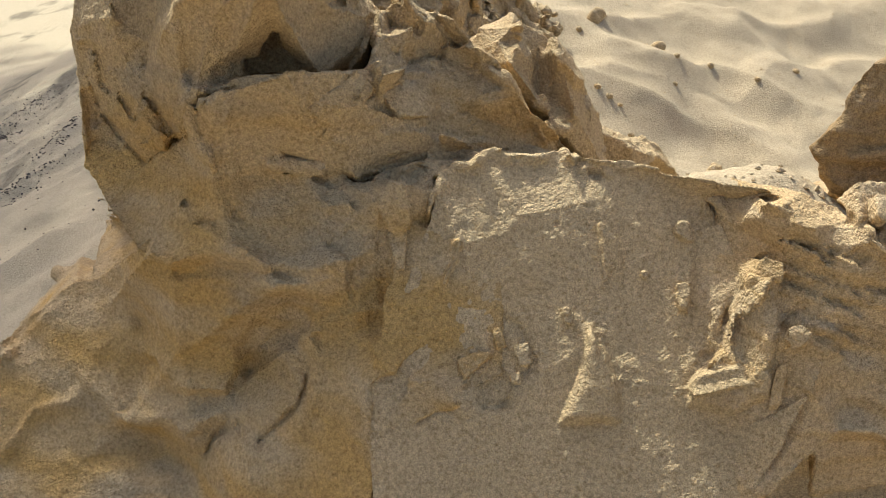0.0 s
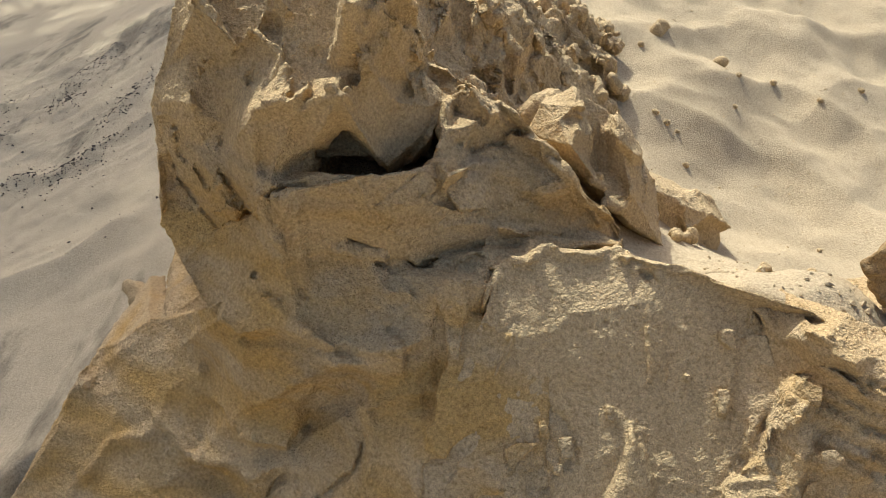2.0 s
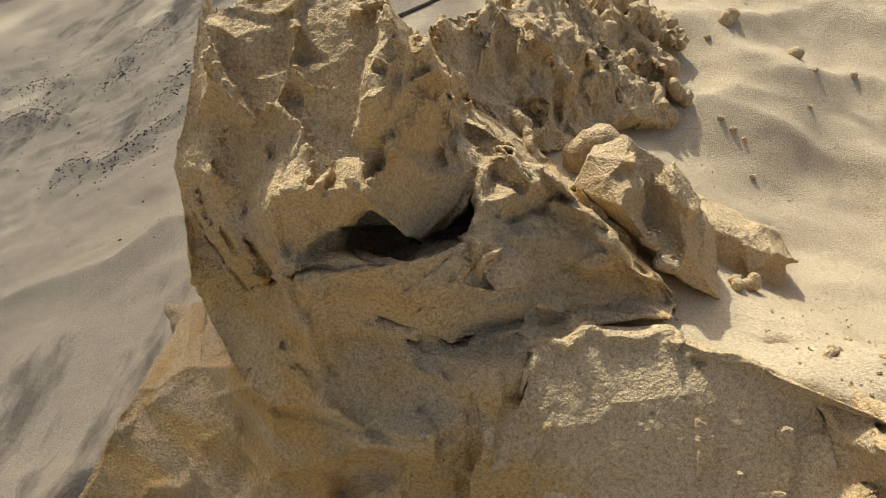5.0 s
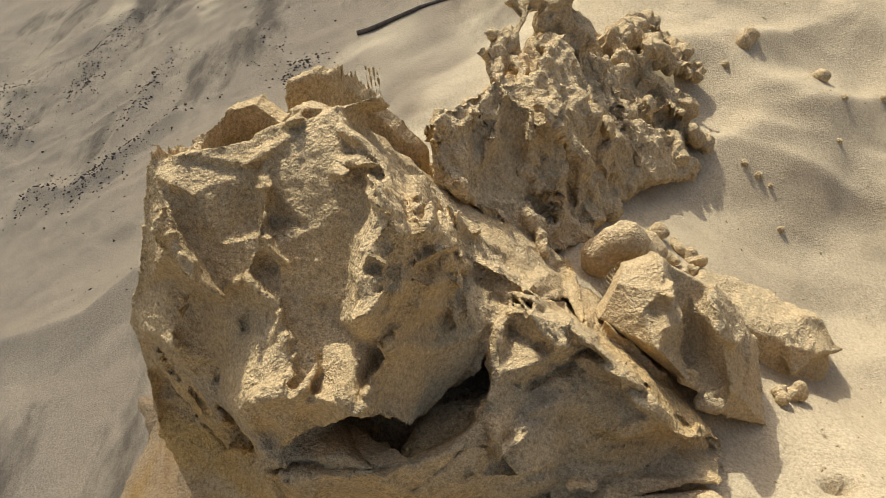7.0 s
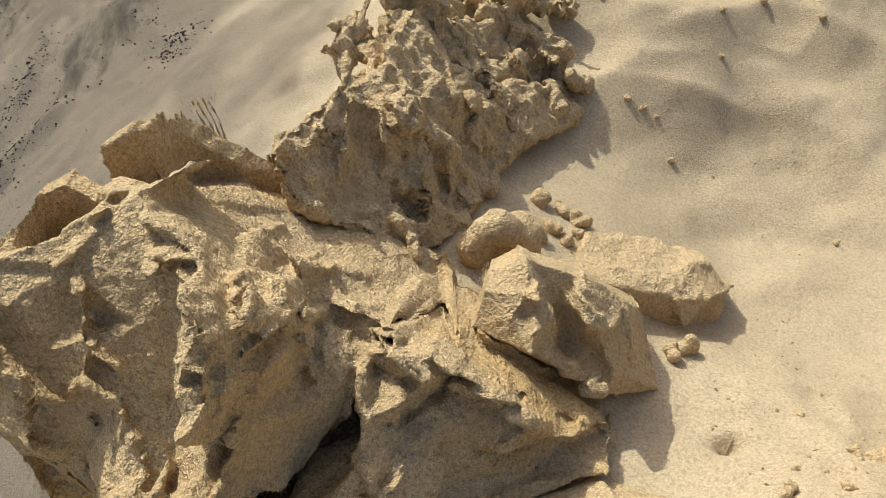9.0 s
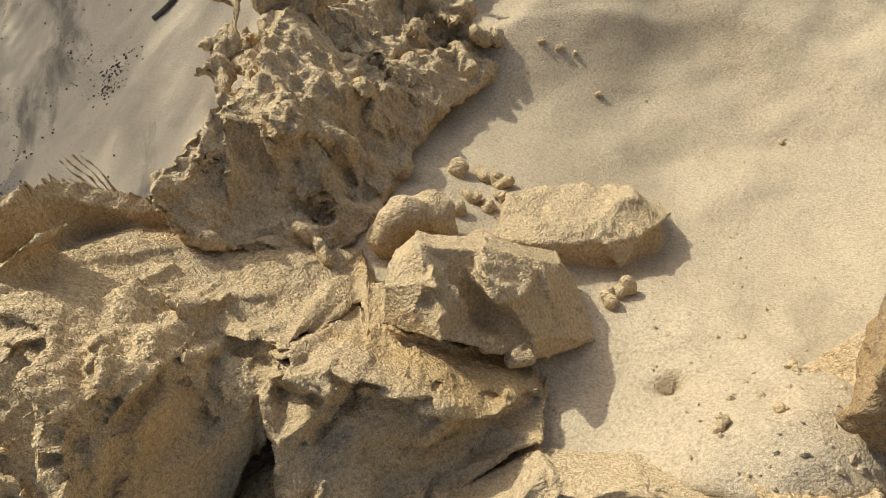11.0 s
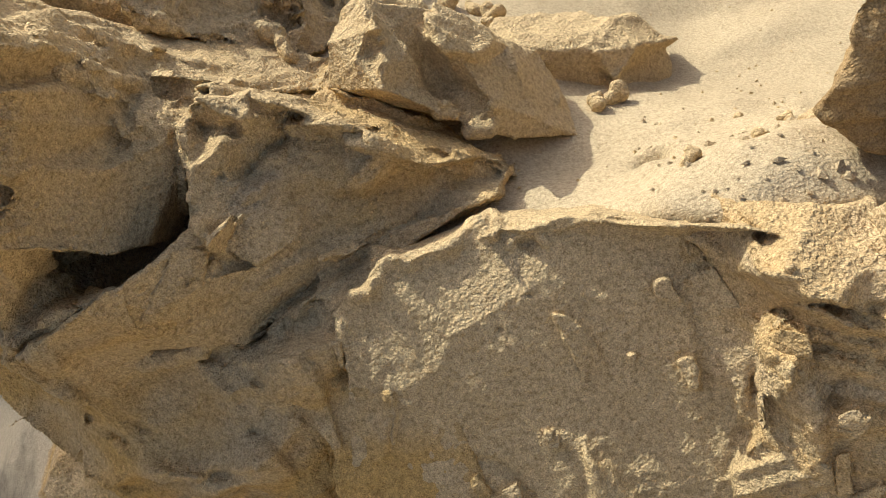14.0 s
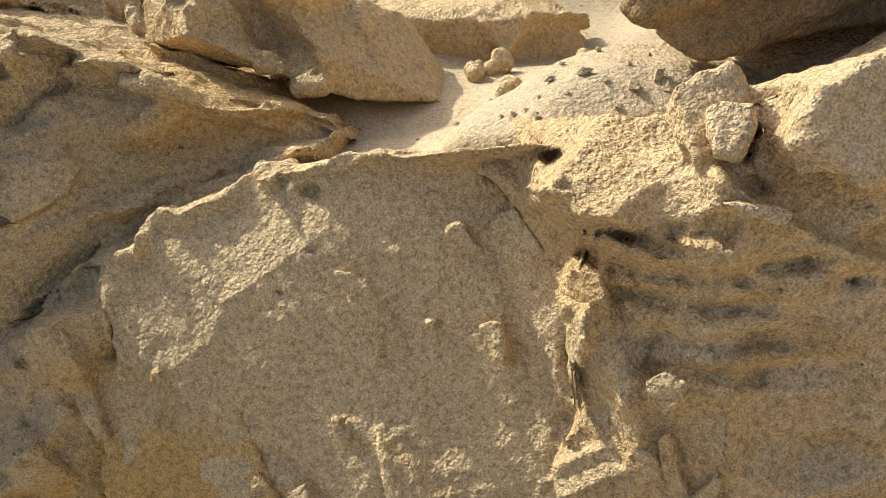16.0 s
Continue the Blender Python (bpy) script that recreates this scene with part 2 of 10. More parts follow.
        amount = inside * (t * (2 - t)) * np.clip(2.2 - 2 * np.abs(deep) / (0.01 * depth), 0, 1)
        self.f[s] -= np.float32(0.01 * h) * amount
        return self

    def mesh(self, name, waves=((0.03, 0.0016), (0.012, 0.0015), (0.006, 0.0013), (0.0033, 0.0010)), scallop=0.0012, strata=0.0, flute=0.0, wear=0.45):
        """Meshes the lump and wears its skin with noise of these (wavelength, height), scaled by wear."""
        f = self.f.copy()
        for ax in range(3):
            for end in (0, -1):
                idx = [slice(None)] * 3
                idx[ax] = end
                f[tuple(idx)] = 0.05
        inside = f < 0
        c = [inside[i:inside.shape[0] - 1 + i, j:inside.shape[1] - 1 + j, k:inside.shape[2] - 1 + k] for i in (0, 1) for j in (0, 1) for k in (0, 1)]
        n_in = sum(a.astype(np.int8) for a in c)
        act = np.argwhere((n_in > 0) & (n_in < 8))
        index = np.full(n_in.shape, -1, np.int32)
        index[tuple(act.T)] = np.arange(len(act))
        corner = {(i, j, k): f[act[:, 0] + i, act[:, 1] + j, act[:, 2] + k] for i in (0, 1) for j in (0, 1) for k in (0, 1)}
        total, count = np.zeros((len(act), 3), np.float32), np.zeros(len(act), np.float32)
        for a in corner:
            for ax in range(3):
                if a[ax]:
                    continue
                b = list(a)
                b[ax] = 1
                fa, fb = corner[a], corner[tuple(b)]
                hit = (fa < 0) != (fb < 0)
                t = np.where(hit, fa / np.where(hit, fa - fb, 1), 0)
                pos = np.tile(np.array(a, np.float32), (len(act), 1))
                pos[:, ax] = t
                total += pos * hit[:, None]
                count += hit
        v = self.lo + (act + total / count[:, None]) * self.cell
        g = np.zeros_like(v)
        for i in (0, 1):
            for j in (0, 1):
                for k in (0, 1):
                    w = corner[(i, j, k)]
                    g[:, 0] += w * (2 * i - 1)
                    g[:, 1] += w * (2 * j - 1)
                    g[:, 2] += w * (2 * k - 1)
        g /= np.linalg.norm(g, axis=1, keepdims=True) + 1e-9
        v = v.astype(np.float32)
        off = np.zeros(len(v), np.float32)
        for n, (wave, high) in enumerate(waves):
            off += value_noise(v, wave, self.seed + 20 + n) * (high * (wear if wave > 0.005 else 0.6))
        for wave, high in ((0.045, 1.5 * scallop), (0.018, -1.2 * scallop), (0.008, -0.9 * scallop)):
            off += (0.7 - 2 * np.abs(value_noise(v * np.float32([1, 1, 0.75]), wave, self.seed + 51))) * (high * wear)
        if flute:
            # sharp-crested runnels that wander down the fall line
            sway = np.stack([value_noise(v, 0.03, self.seed + 64 + n) for n in range(3)], -1) * np.float32(0.008)
            run = (v + sway) * np.float32([1.0, 0.85, 0.2])
            for n, (wave, high) in enumerate(((0.03, 0.85), (0.016, 0.75), (0.008, 0.5), (0.0048, 0.3))):
                crease = np.abs(value_noise(run, wave, self.seed + 61 + n))
                off += flute * high * (0.65 - 2.6 * np.sqrt(crease * crease + 0.0004))
        if strata:
            bend = v[:, 2] + value_noise(v, 0.12, self.seed + 31) * 0.012 - 0.12 * v[:, 0]
            side = 1 - np.abs(g[:, 2])
            off += strata * side * value_noise(np.stack((v[:, 0] * 0.12, v[:, 1] * 0.12, bend), -1), 0.009, self.seed + 33)
        v = v + g * off[:, None]
        quads = []
        for ax in range(3):
            o = [a for a in range(3) if a != ax]
            lo_s = [slice(None)] * 3
            hi_s = [slice(None)] * 3
            lo_s[ax], hi_s[ax] = slice(0, -1), slice(1, None)
            a, b = inside[tuple(lo_s)], inside[tuple(hi_s)]
            e = np.argwhere(a != b)
            e = e[(e[:, o[0]] > 0) & (e[:, o[1]] > 0)]
            if not len(e):
                continue
            flip = b[tuple(e.T)]
            ring = []
            for da, db in ((1, 1), (0, 1), (0, 0), (1, 0)):
                cc = e.copy()
                cc[:, o[0]] -= da
                cc[:, o[1]] -= db
                cc[:, o[0]] = np.minimum(cc[:, o[0]], index.shape[o[0]] - 1)
                cc[:, o[1]] = np.minimum(cc[:, o[1]], index.shape[o[1]] - 1)
                ring.append(index[tuple(cc.T)])
            q = np.stack(ring, -1)
            if ax == 1:
                flip = ~flip
            q[flip] = q[flip][:, ::-1]
            quads.append(q[(q >= 0).all(1)])
        quads = np.concatenate(quads)
        return grid_mesh(name, v, quads)


def grid_mesh(name, v, quads):
    me = bpy.data.meshes.new(name)
    me.vertices.add(len(v))
    me.vertices.foreach_set("co", np.ascontiguousarray(v, np.float32).ravel())
    me.loops.add(4 * len(quads))
    me.loops.foreach_set("vertex_index", np.ascontiguousarray(quads, np.int32).ravel())
    me.polygons.add(len(quads))
    me.polygons.foreach_set("loop_start", np.arange(0, 4 * len(quads), 4, dtype=np.int32))
    me.polygons.foreach_set("use_smooth", np.ones(len(quads), bool))
    me.update(calc_edges=True)
    return me


def solid(name, lump, material, parent=None, label="", **how):
    ob = new(name, lump.mesh(name, **how))
    ob.data.materials.append(material)
    if parent:
        ob.parent = parent
    if label:
        ob["label"] = label
    return ob


def thing(name, at, label, category, group=""):
    ob = new(name)
    ob.location = at
    ob.empty_display_size = 0.02
    return tagged(ob, label, category, group)


def part_of(ob, parent):
    ob.parent = parent
    at = parent.parent.location if parent.parent else parent.location
    ob.matrix_parent_inverse = Matrix.Translation(at).inverted() if not parent.parent else Matrix.Identity(4)
    return ob


def chip(parent, face, thick, seed, *ring):
    """A crust flake standing proud of its parent, with this outline, facing that way."""
    f, r = np.array(face), np.array(ring)
    lo, hi = r.min(0) - 1.4, r.max(0) + 1.4
    c = Solid(tuple(lo), tuple(hi), 0.0010, warp=0.0028, seed=seed + 100)
    c.block(*[tuple(p + thick * f) for p in r], *[tuple(p - 0.9 * f) for p in r], k=0.1)
    return part_of(solid("crust_flake", c, parent.data.materials[0], waves=((0.011, 0.0012), (0.005, 0.0012), (0.0028, 0.0007)), scallop=0.0007), parent)


# ---- ground ----
MOUNDS = [(-0.05, 0.72, 0.106, 0.14),
    (0.2, 0.56, 0.047, 0.12),
    (0.2, 0.75, -0.069, 0.14),
    (0.25, 0.95, -0.057, 0.16),
    (0.2, 1.2, 0.024, 0.18),
    (0.45, 1.15, -0.030, 0.22),
    (0.4, 0.8, -0.007, 0.2),
    (-0.15, 0.95, 0.028, 0.2),
    (-0.5, 0.65, -0.078, 0.22),
    (-0.55, 1.1, -0.009, 0.3),
    (-0.35, 1.55, -0.004, 0.3),
    (-0.85, 1.55, -0.023, 0.35),
    (0, 0.25, -0.033, 0.28),
    (0.1, 1.6, -0.047, 0.4),
    (0.8, 1.6, 0.173, 0.45),
    (0.85, 0.95, -0.129, 0.35),
    (-0.9, 0.7, -0.032, 0.4),
    (0.0, 2.2, 0.006, 0.5),
    (-0.7, 2.2, 0.098, 0.5),
    (0.22, 0.5, 0.052, 0.07),
    (0.16, 0.6, -0.032, 0.06),
    (0.24, 0.64, 0.006, 0.06),
    (0.14, 0.82, 0.019, 0.08),
    (0.21, 0.43, -0.016, 0.06),
    (0.05, 0.55, -0.005, 0.06)]


def smooth_min(a, b, k):
    h = np.clip(0.5 + 0.5 * (b - a) / k, 0, 1)
    return b * (1 - h) + a * h - k * h * (1 - h)


# low creases and banks on the shaded sand: height, half width, line
WRINKLES = ((0.014, 0.05, ((-0.96, 1.96), (-1.00, 1.89), (-1.00, 1.79), (-0.97, 1.66))),
            (0.016, 0.045, ((-0.66, 1.46), (-0.74, 1.415), (-0.78, 1.37), (-0.83, 1.335), (-0.925, 1.36))),
            (0.018, 0.06, ((-1.13, 1.75), (-1.245, 1.79), (-1.34, 1.78))),
            (0.014, 0.05, ((-1.05, 1.58), (-1.17, 1.635), (-1.26, 1.63))),
            (0.012, 0.04, ((-0.758, 1.71), (-0.773, 1.59), (-0.798, 1.49))),
            (0.010, 0.04, ((-0.58, 1.66), (-0.43, 1.47), (-0.40, 1.45))),
            (0.020, 0.07, ((-0.98, 0.95), (-0.70, 0.985), (-0.63, 0.99), (-0.56, 1.05))),
            (0.016, 0.075, ((0.16, 1.03), (0.23, 1.04), (0.286, 1.035), (0.378, 1.035), (0.43, 1.0), (0.47, 0.96))),
            (0.014, 0.07, ((0.23, 1.10), (0.287, 1.12), (0.34, 1.15), (0.396, 1.19), (0.437, 1.17), (0.48, 1.14))))


def away(x, y, line):
    """Distance on the plan from a line."""
    best = np.full(np.shape(x), 9.0)
    for (ax, ay), (bx, by) in zip(line, line[1:]):
        t = np.clip(((x - ax) * (bx - ax) + (y - ay) * (by - ay)) / ((bx - ax) ** 2 + (by - ay) ** 2), 0, 1)
        best = np.minimum(best, np.hypot(x - ax - t * (bx - ax), y - ay - t * (by - ay)))
    return best


def ground_height(x, y):
    ridge = smooth_min(0.35 + 0.42 * x, 0.43 - 0.30 * x, 0.12)
    z = -smooth_min(-ridge, 0.15 + 0 * x, 0.15)
    for cx, cy, high, w in MOUNDS:
        z = z + high * np.exp(-((x - cx) ** 2 + (y - cy) ** 2) / (2 * w * w))
    crest = 0.545 - 0.065 * np.clip((x - 0.10) / 0.10, 0, 1) + 0.09 * np.clip((-0.18 - x) / 0.1, 0, 1)
    z = z - 0.24 * np.clip((crest - y) / 0.03, 0, 1) * np.clip((x + 0.52) / 0.08, 0, 1) * np.clip((0.9 - x) / 0.3, 0, 1)
    for high, wide, line in WRINKLES:
        z = z + high * np.clip(1 - away(x, y, line) / wide, 0, 1) ** 1.5
    p = np.stack((x, y, 0 * x), -1).astype(np.float32).reshape(-1, 3)
    px, py = p[:, 0], p[:, 1]
    far = np.clip((py - 0.75) * 4, 0, 1) + np.clip(-(px + 0.3) * 4, 0, 1)
    far = np.clip(far, 0, 1) * np.exp(-np.maximum(np.hypot(px, py - 1) - 4, 0))
    turned = np.stack((0.9 * px + 0.45 * py, 1.5 * (0.9 * py - 0.45 * px), 0 * px), -1).astype(np.float32)
    east = np.clip((px - 0.08) * 6, 0, 1)
    soft = value_noise(turned, 0.12, 41) * (0.009 + 0.013 * east) + value_noise(turned, 0.055, 42) * (0.003 + 0.0022 * east)
    # low drifts with a sharper brow on the east side
    brow = 0.4 - np.abs(value_noise(turned + np.float32(0.05) * value_noise(p, 0.09, 53)[:, None], 0.2, 52))
    soft = soft + east * (0.017 * brow + 0.0035 * (0.4 - np.abs(value_noise(p, 0.06, 54))))
    fine = value_noise(p, 0.026, 43) * 0.0019 + value_noise(p, 0.0115, 44) * 0.0012
    rough = np.clip(2.1 - np.abs(py - 0.555) / 0.07, 0, 1) * np.clip((px - 0.13) * 20, 0, 1)
    lumpy = (0.5 - np.abs(value_noise(p, 0.032, 45))) * 0.011 + (0.4 - np.abs(value_noise(p, 0.014, 46))) * 0.006
    lumpy = lumpy + 0.0032 * np.tanh(7 * value_noise(p, 0.05, 50)) + 0.0022 * np.tanh(6 * value_noise(p, 0.024, 51))
    worn = np.clip((-0.42 - px) * 5, 0, 1) * np.clip((py - 1.0) * 3, 0, 1)
    wear = (0.35 - np.abs(value_noise(turned, 0.05, 47))) * 0.006 * np.clip(value_noise(p, 0.25, 48) * 2 + 0.6, 0, 1) + value_noise(p, 0.015, 49) * 0.0014
    pit = -0.022 * np.exp(-(((px - 0.178) / 0.0062) ** 2 + ((py - 0.592) / 0.0045) ** 2) / 2)
    return z + (soft * (0.25 + 0.75 * far) + fine + 0.55 * lumpy * rough + wear * worn + pit).reshape(x.shape)


def axis(lo, hi, step, reach):
    core = np.arange(lo, hi, step)
    grow = step * np.cumsum(1.28 ** np.arange(1, 60))
    grow = grow[grow < reach]
    return np.concatenate((lo - grow[::-1], core, core[-1] + grow))


gx, gy = np.meshgrid(axis(-1.35, 0.75, 0.0052, 900), axis(0.35, 2.1, 0.0052, 900), indexing="ij")
gv = np.stack((gx, gy, ground_height(gx, gy)), -1).reshape(-1, 3)
ni, nj = gx.shape
gi = np.arange(ni * nj).reshape(ni, nj)
gq = np.stack((gi[:-1, :-1], gi[1:, :-1], gi[1:, 1:], gi[:-1, 1:]), -1).reshape(-1, 4)
ground = new("ground", grid_mesh("ground", gv, gq))
ground.data.materials.append(SAND_LOOSE)
tagged(ground, "pale wind-smoothed loose sand with soft ripples", "sand", kind="structure")

# ---- the outcrop ----
CELL = 0.0014
outcrop = thing("sand_outcrop", (-0.1, 0.56, 0.2), "eroded outcrop of packed ochre sand with sharp spikes and ledges", "sand formation")

tower = Solid((-33, 42, 18), (3, 80, 64), CELL, seed=1, warp=0.0024)
# the core, then the weathered faces over it
tower.sunk = (0, 3.2, -2.6)
tower.block((-22, 59.7, 59), (-16.4, 59.5, 59.4), (-20.9, 57, 56.3), (-21.5, 57.6, 51), (-16.8, 56.4, 53.3), (-17.5, 55.8, 51.5), (-22, 63, 58), (-16, 64, 58), (-22, 64, 48), (-16, 64, 48), (-23.5, 60, 50), k=0.3)
tower.block((-16.1, 59.2, 59.6), (-13.9, 60.4, 60.8), (-10.4, 58.3, 60.5), (-16.4, 56.7, 55.4), (-9.8, 56.3, 55.6), (-15.6, 55, 53.5), (-10, 54.6, 52), (-10, 53.6, 48.5), (-15, 53.4, 48.5), (-16, 66, 56), (-9, 66, 54), (-16, 66, 44), (-9, 66, 44), k=0.2)
tower.block((-10.6, 58, 60.6), (-9.1, 54.8, 61.2), (-10, 53.5, 59.4), (-8.2, 54.3, 58.9), (-10.2, 51.7, 57.8), (-8.8, 52.6, 57.6), (-7.7, 55.9, 55.6), (-9.9, 53.1, 54.8), (-8.3, 55, 53.5), (-11.2, 57, 56), (-9, 62, 58), (-8, 62, 54), (-11, 56, 54), k=0.2)
tower.block((-9.9, 53, 54.8), (-10.6, 51.8, 51), (-7.6, 55.8, 55.4), (-6.2, 57.5, 50), (-6, 60.4, 50.2), (-7.6, 55.8, 47), (-9.3, 53.8, 48.4), (-10, 57, 55), (-10.5, 56, 47), (-6, 64, 48), (-7, 62, 54), k=0.2)
tower.block((-14.8, 54.6, 53.7), (-16.5, 54.3, 51.9), (-17.3, 53, 50.7), (-13, 52.6, 51.4), (-13.8, 51.7, 51.1), (-15.6, 51, 50.1), (-14.6, 51.1, 49.6), (-16.5, 53.5, 49.8), (-13, 54, 49.6), (-15, 56, 51), k=0.2)
tower.block((-22.2, 58.7, 56), (-25, 59.4, 51.2), (-26.5, 59, 48.8), (-23.3, 56.9, 48.2), (-21.2, 56.9, 48.4), (-25.1, 58.8, 42.2), (-23.1, 57.6, 40.4), (-20.5, 56, 43), (-23.9, 56.5, 37), (-21.5, 53.6, 36.5), (-23, 54.2, 34), (-21, 52, 33.4), (-19, 54.5, 44.4), (-20.9, 57, 55.5), (-24, 66, 50), (-24, 66, 30), (-18, 66, 50), (-18, 66, 30), k=0.3)
tower.block((-16.8, 53, 50), (-15.4, 51.6, 49.2), (-14.5, 49.8, 46), (-13.9, 50.4, 44.4), (-19, 54.5, 44.6), (-19.8, 55.3, 47.4), (-18.4, 52.9, 39), (-15.6, 51.1, 41), (-15.1, 50.2, 37.8), (-18.8, 49.9, 34.4), (-14.4, 48.4, 35.2), (-21.3, 53.4, 36.4), (-20, 62, 48), (-13, 60, 48), (-13, 60, 34), (-20, 60, 34), k=0.3)
tower.block((-9.3, 54.4, 46), (-13.2, 53.8, 45), (-12.8, 53.2, 40.4), (-11.3, 52.3, 39), (-8.1, 51.6, 40.2), (-11.7, 49.9, 37), (-7.6, 48.3, 38), (-3.3, 49.3, 40.6), (-8.5, 47.6, 35.8), (-12.7, 48.1, 33.4), (-4.6, 48.2, 35.3), (-2.4, 48, 35.7), (-2.6, 53, 40.7), (-5, 55.6, 45.5), (-13, 62, 46), (-2, 62, 44), (-13, 60, 32), (-2, 58, 32), k=0.4)
tower.block((-13.9, 60.6, 60.8), (-12.2, 60.3, 60.6), (-10.6, 58.3, 60.5), (-11, 63.7, 57.1), (-9.9, 64.9, 53.6), (-8.7, 63.1, 53.8), (-7, 67.8, 49.2), (-17.9, 65.9, 58.2), (-14, 66, 56), (-12.6, 72.3, 52.6), (-9.4, 71.7, 49.6), (-17, 70, 53), (-18, 66, 44), (-6, 66, 44), (-10, 74, 44), (-18, 74, 44), k=0.3)
tower.sunk, tower.back, tower.blend = (0, 0, 0), (0, 3.2, -2.6), 0.16
tower.facet((-17.3, 60.1, 57.8), (-18.3, 59.4, 57.8), (-18.6, 57.7, 56.2), (-16.9, 59.1, 56.3))
tower.facet((-17.3, 60.1, 57.8), (-17, 60.5, 57.8), (-16, 59.1, 58.9))
tower.facet((-17.3, 60.1, 57.8), (-16.9, 59.1, 56.3), (-16, 59.1, 58.9))
tower.facet((-20, 58.8, 58.2), (-21.2, 58.8, 56.6), (-21.8, 59.6, 57.6))
tower.facet((-7.2, 55.3, 56.3), (-7.8, 54.3, 55.6), (-7.4, 60.4, 50.9))
tower.facet((-11.5, 54.4, 53.3), (-10.3, 54.1, 53.4), (-10.8, 52.3, 53.7))
tower.facet((-10.9, 50.9, 53.4), (-10.3, 49.4, 53.7), (-13, 51.7, 51.7))
tower.facet((-10.8, 52.3, 53.7), (-10.9, 50.9, 53.4), (-12.2, 52.4, 52.7))
tower.facet((-10.9, 50.9, 53.4), (-13, 51.7, 51.7), (-13.3, 53.5, 52.2), (-12.2, 52.4, 52.7))
tower.facet((-20, 58.8, 58.2), (-21.8, 59.6, 57.6), (-21.1, 58.8, 58.9))
tower.facet((-21.8, 59.6, 57.6), (-22.9, 60.5, 58.5), (-21.1, 58.8, 58.9))
tower.facet((-19.3, 59.4, 58.4), (-20, 58.8, 58.2), (-18.6, 57.7, 56.2), (-18.3, 59.4, 57.8))
tower.facet((-17, 60.5, 57.8), (-16, 59.1, 58.9), (-17.3, 60.4, 58.6))
tower.facet((-18.3, 59.4, 57.8), (-17.3, 60.1, 57.8), (-17.3, 60.4, 58.6))
tower.facet((-18.3, 59.4, 57.8), (-19.3, 59.4, 58.4), (-17.3, 60.4, 58.6))
tower.facet((-17.3, 60.1, 57.8), (-17, 60.5, 57.8), (-17.3, 60.4, 58.6))
tower.facet((-16, 59.1, 58.9), (-16, 60.6, 60.1), (-14.5, 60.1, 60.1))
tower.facet((-16, 60.6, 60.1), (-14.5, 60.1, 60.1), (-12.4, 60.6, 60.8), (-13.4, 62, 61.3))
tower.facet((-11.3, 58.7, 59.3), (-14.5, 60.1, 60.1), (-12.4, 60.6, 60.8))
tower.facet((-20, 58.8, 58.2), (-21.2, 58.8, 56.6), (-18.6, 57.7, 56.2))
tower.facet((-21.2, 58.8, 56.6), (-19.8, 57.5, 55.2), (-18.6, 57.7, 56.2))
tower.facet((-16.2, 58.2, 55), (-15.5, 56.8, 56.7), (-16.1, 57.5, 57))
tower.facet((-16.9, 59.1, 56.3), (-18.6, 57.7, 56.2), (-16.1, 57.5, 57))
tower.facet((-16.2, 58.2, 55), (-15.5, 56.8, 56.7), (-15.1, 56.8, 56.2))
tower.facet((-14.5, 60.1, 60.1), (-11.3, 58.7, 59.3), (-11.7, 57.5, 57.8), (-13.5, 57.8, 57.5))
tower.facet((-16, 59.1, 58.9), (-14.5, 60.1, 60.1), (-13.5, 57.8, 57.5))
tower.facet((-16.9, 59.1, 56.3), (-16, 59.1, 58.9), (-13.5, 57.8, 57.5))
tower.facet((-16.9, 59.1, 56.3), (-16.1, 57.5, 57), (-13.5, 57.8, 57.5))
tower.facet((-11.7, 56.6, 56.3), (-15.1, 56.8, 56.2), (-13.5, 57.8, 57.5))
tower.facet((-15.5, 56.8, 56.7), (-16.1, 57.5, 57), (-13.5, 57.8, 57.5))
tower.facet((-15.5, 56.8, 56.7), (-15.1, 56.8, 56.2), (-13.5, 57.8, 57.5))
tower.facet((-11.3, 58.7, 59.3), (-11.2, 57.6, 57.9), (-11.7, 57.5, 57.8))
tower.facet((-11.7, 56.6, 56.3), (-13.5, 57.8, 57.5), (-11.7, 57.5, 57.8))
tower.facet((-18.6, 57.7, 56.2), (-16.1, 57.5, 57), (-17.2, 56.6, 55))
tower.facet((-16.2, 58.2, 55), (-16.1, 57.5, 57), (-17.2, 56.6, 55))
tower.facet((-11.7, 56.6, 56.3), (-11.8, 55.5, 54.7), (-14, 55.8, 54.6))
tower.facet((-11.7, 56.6, 56.3), (-15.1, 56.8, 56.2), (-14, 55.8, 54.6))
tower.facet((-11.8, 55.5, 54.7), (-14, 55.8, 54.6), (-12.3, 55.3, 53.5))
tower.facet((-18.9, 56.9, 53.1), (-17.2, 56.6, 55), (-17.5, 55.8, 52.2))
tower.facet((-16.2, 58.2, 55), (-15.1, 56.8, 56.2), (-15.2, 55.3, 54))
tower.facet((-16.2, 58.2, 55), (-17.2, 56.6, 55), (-15.2, 55.3, 54))
tower.facet((-15.1, 56.8, 56.2), (-14, 55.8, 54.6), (-15.2, 55.3, 54))
tower.facet((-17.2, 56.6, 55), (-17.5, 55.8, 52.2), (-15.2, 55.3, 54))
tower.facet((-23.5, 56.9, 49.5), (-26.1, 58.9, 49.5), (-25.2, 59.5, 51.3), (-23.2, 57.9, 51.4))
tower.facet((-13, 51.7, 51.7), (-13.3, 53.5, 52.2), (-13.6, 51.9, 51.2))
tower.facet((-17.5, 55.8, 52.2), (-17, 52.9, 50.8), (-14.8, 52.8, 52.3))
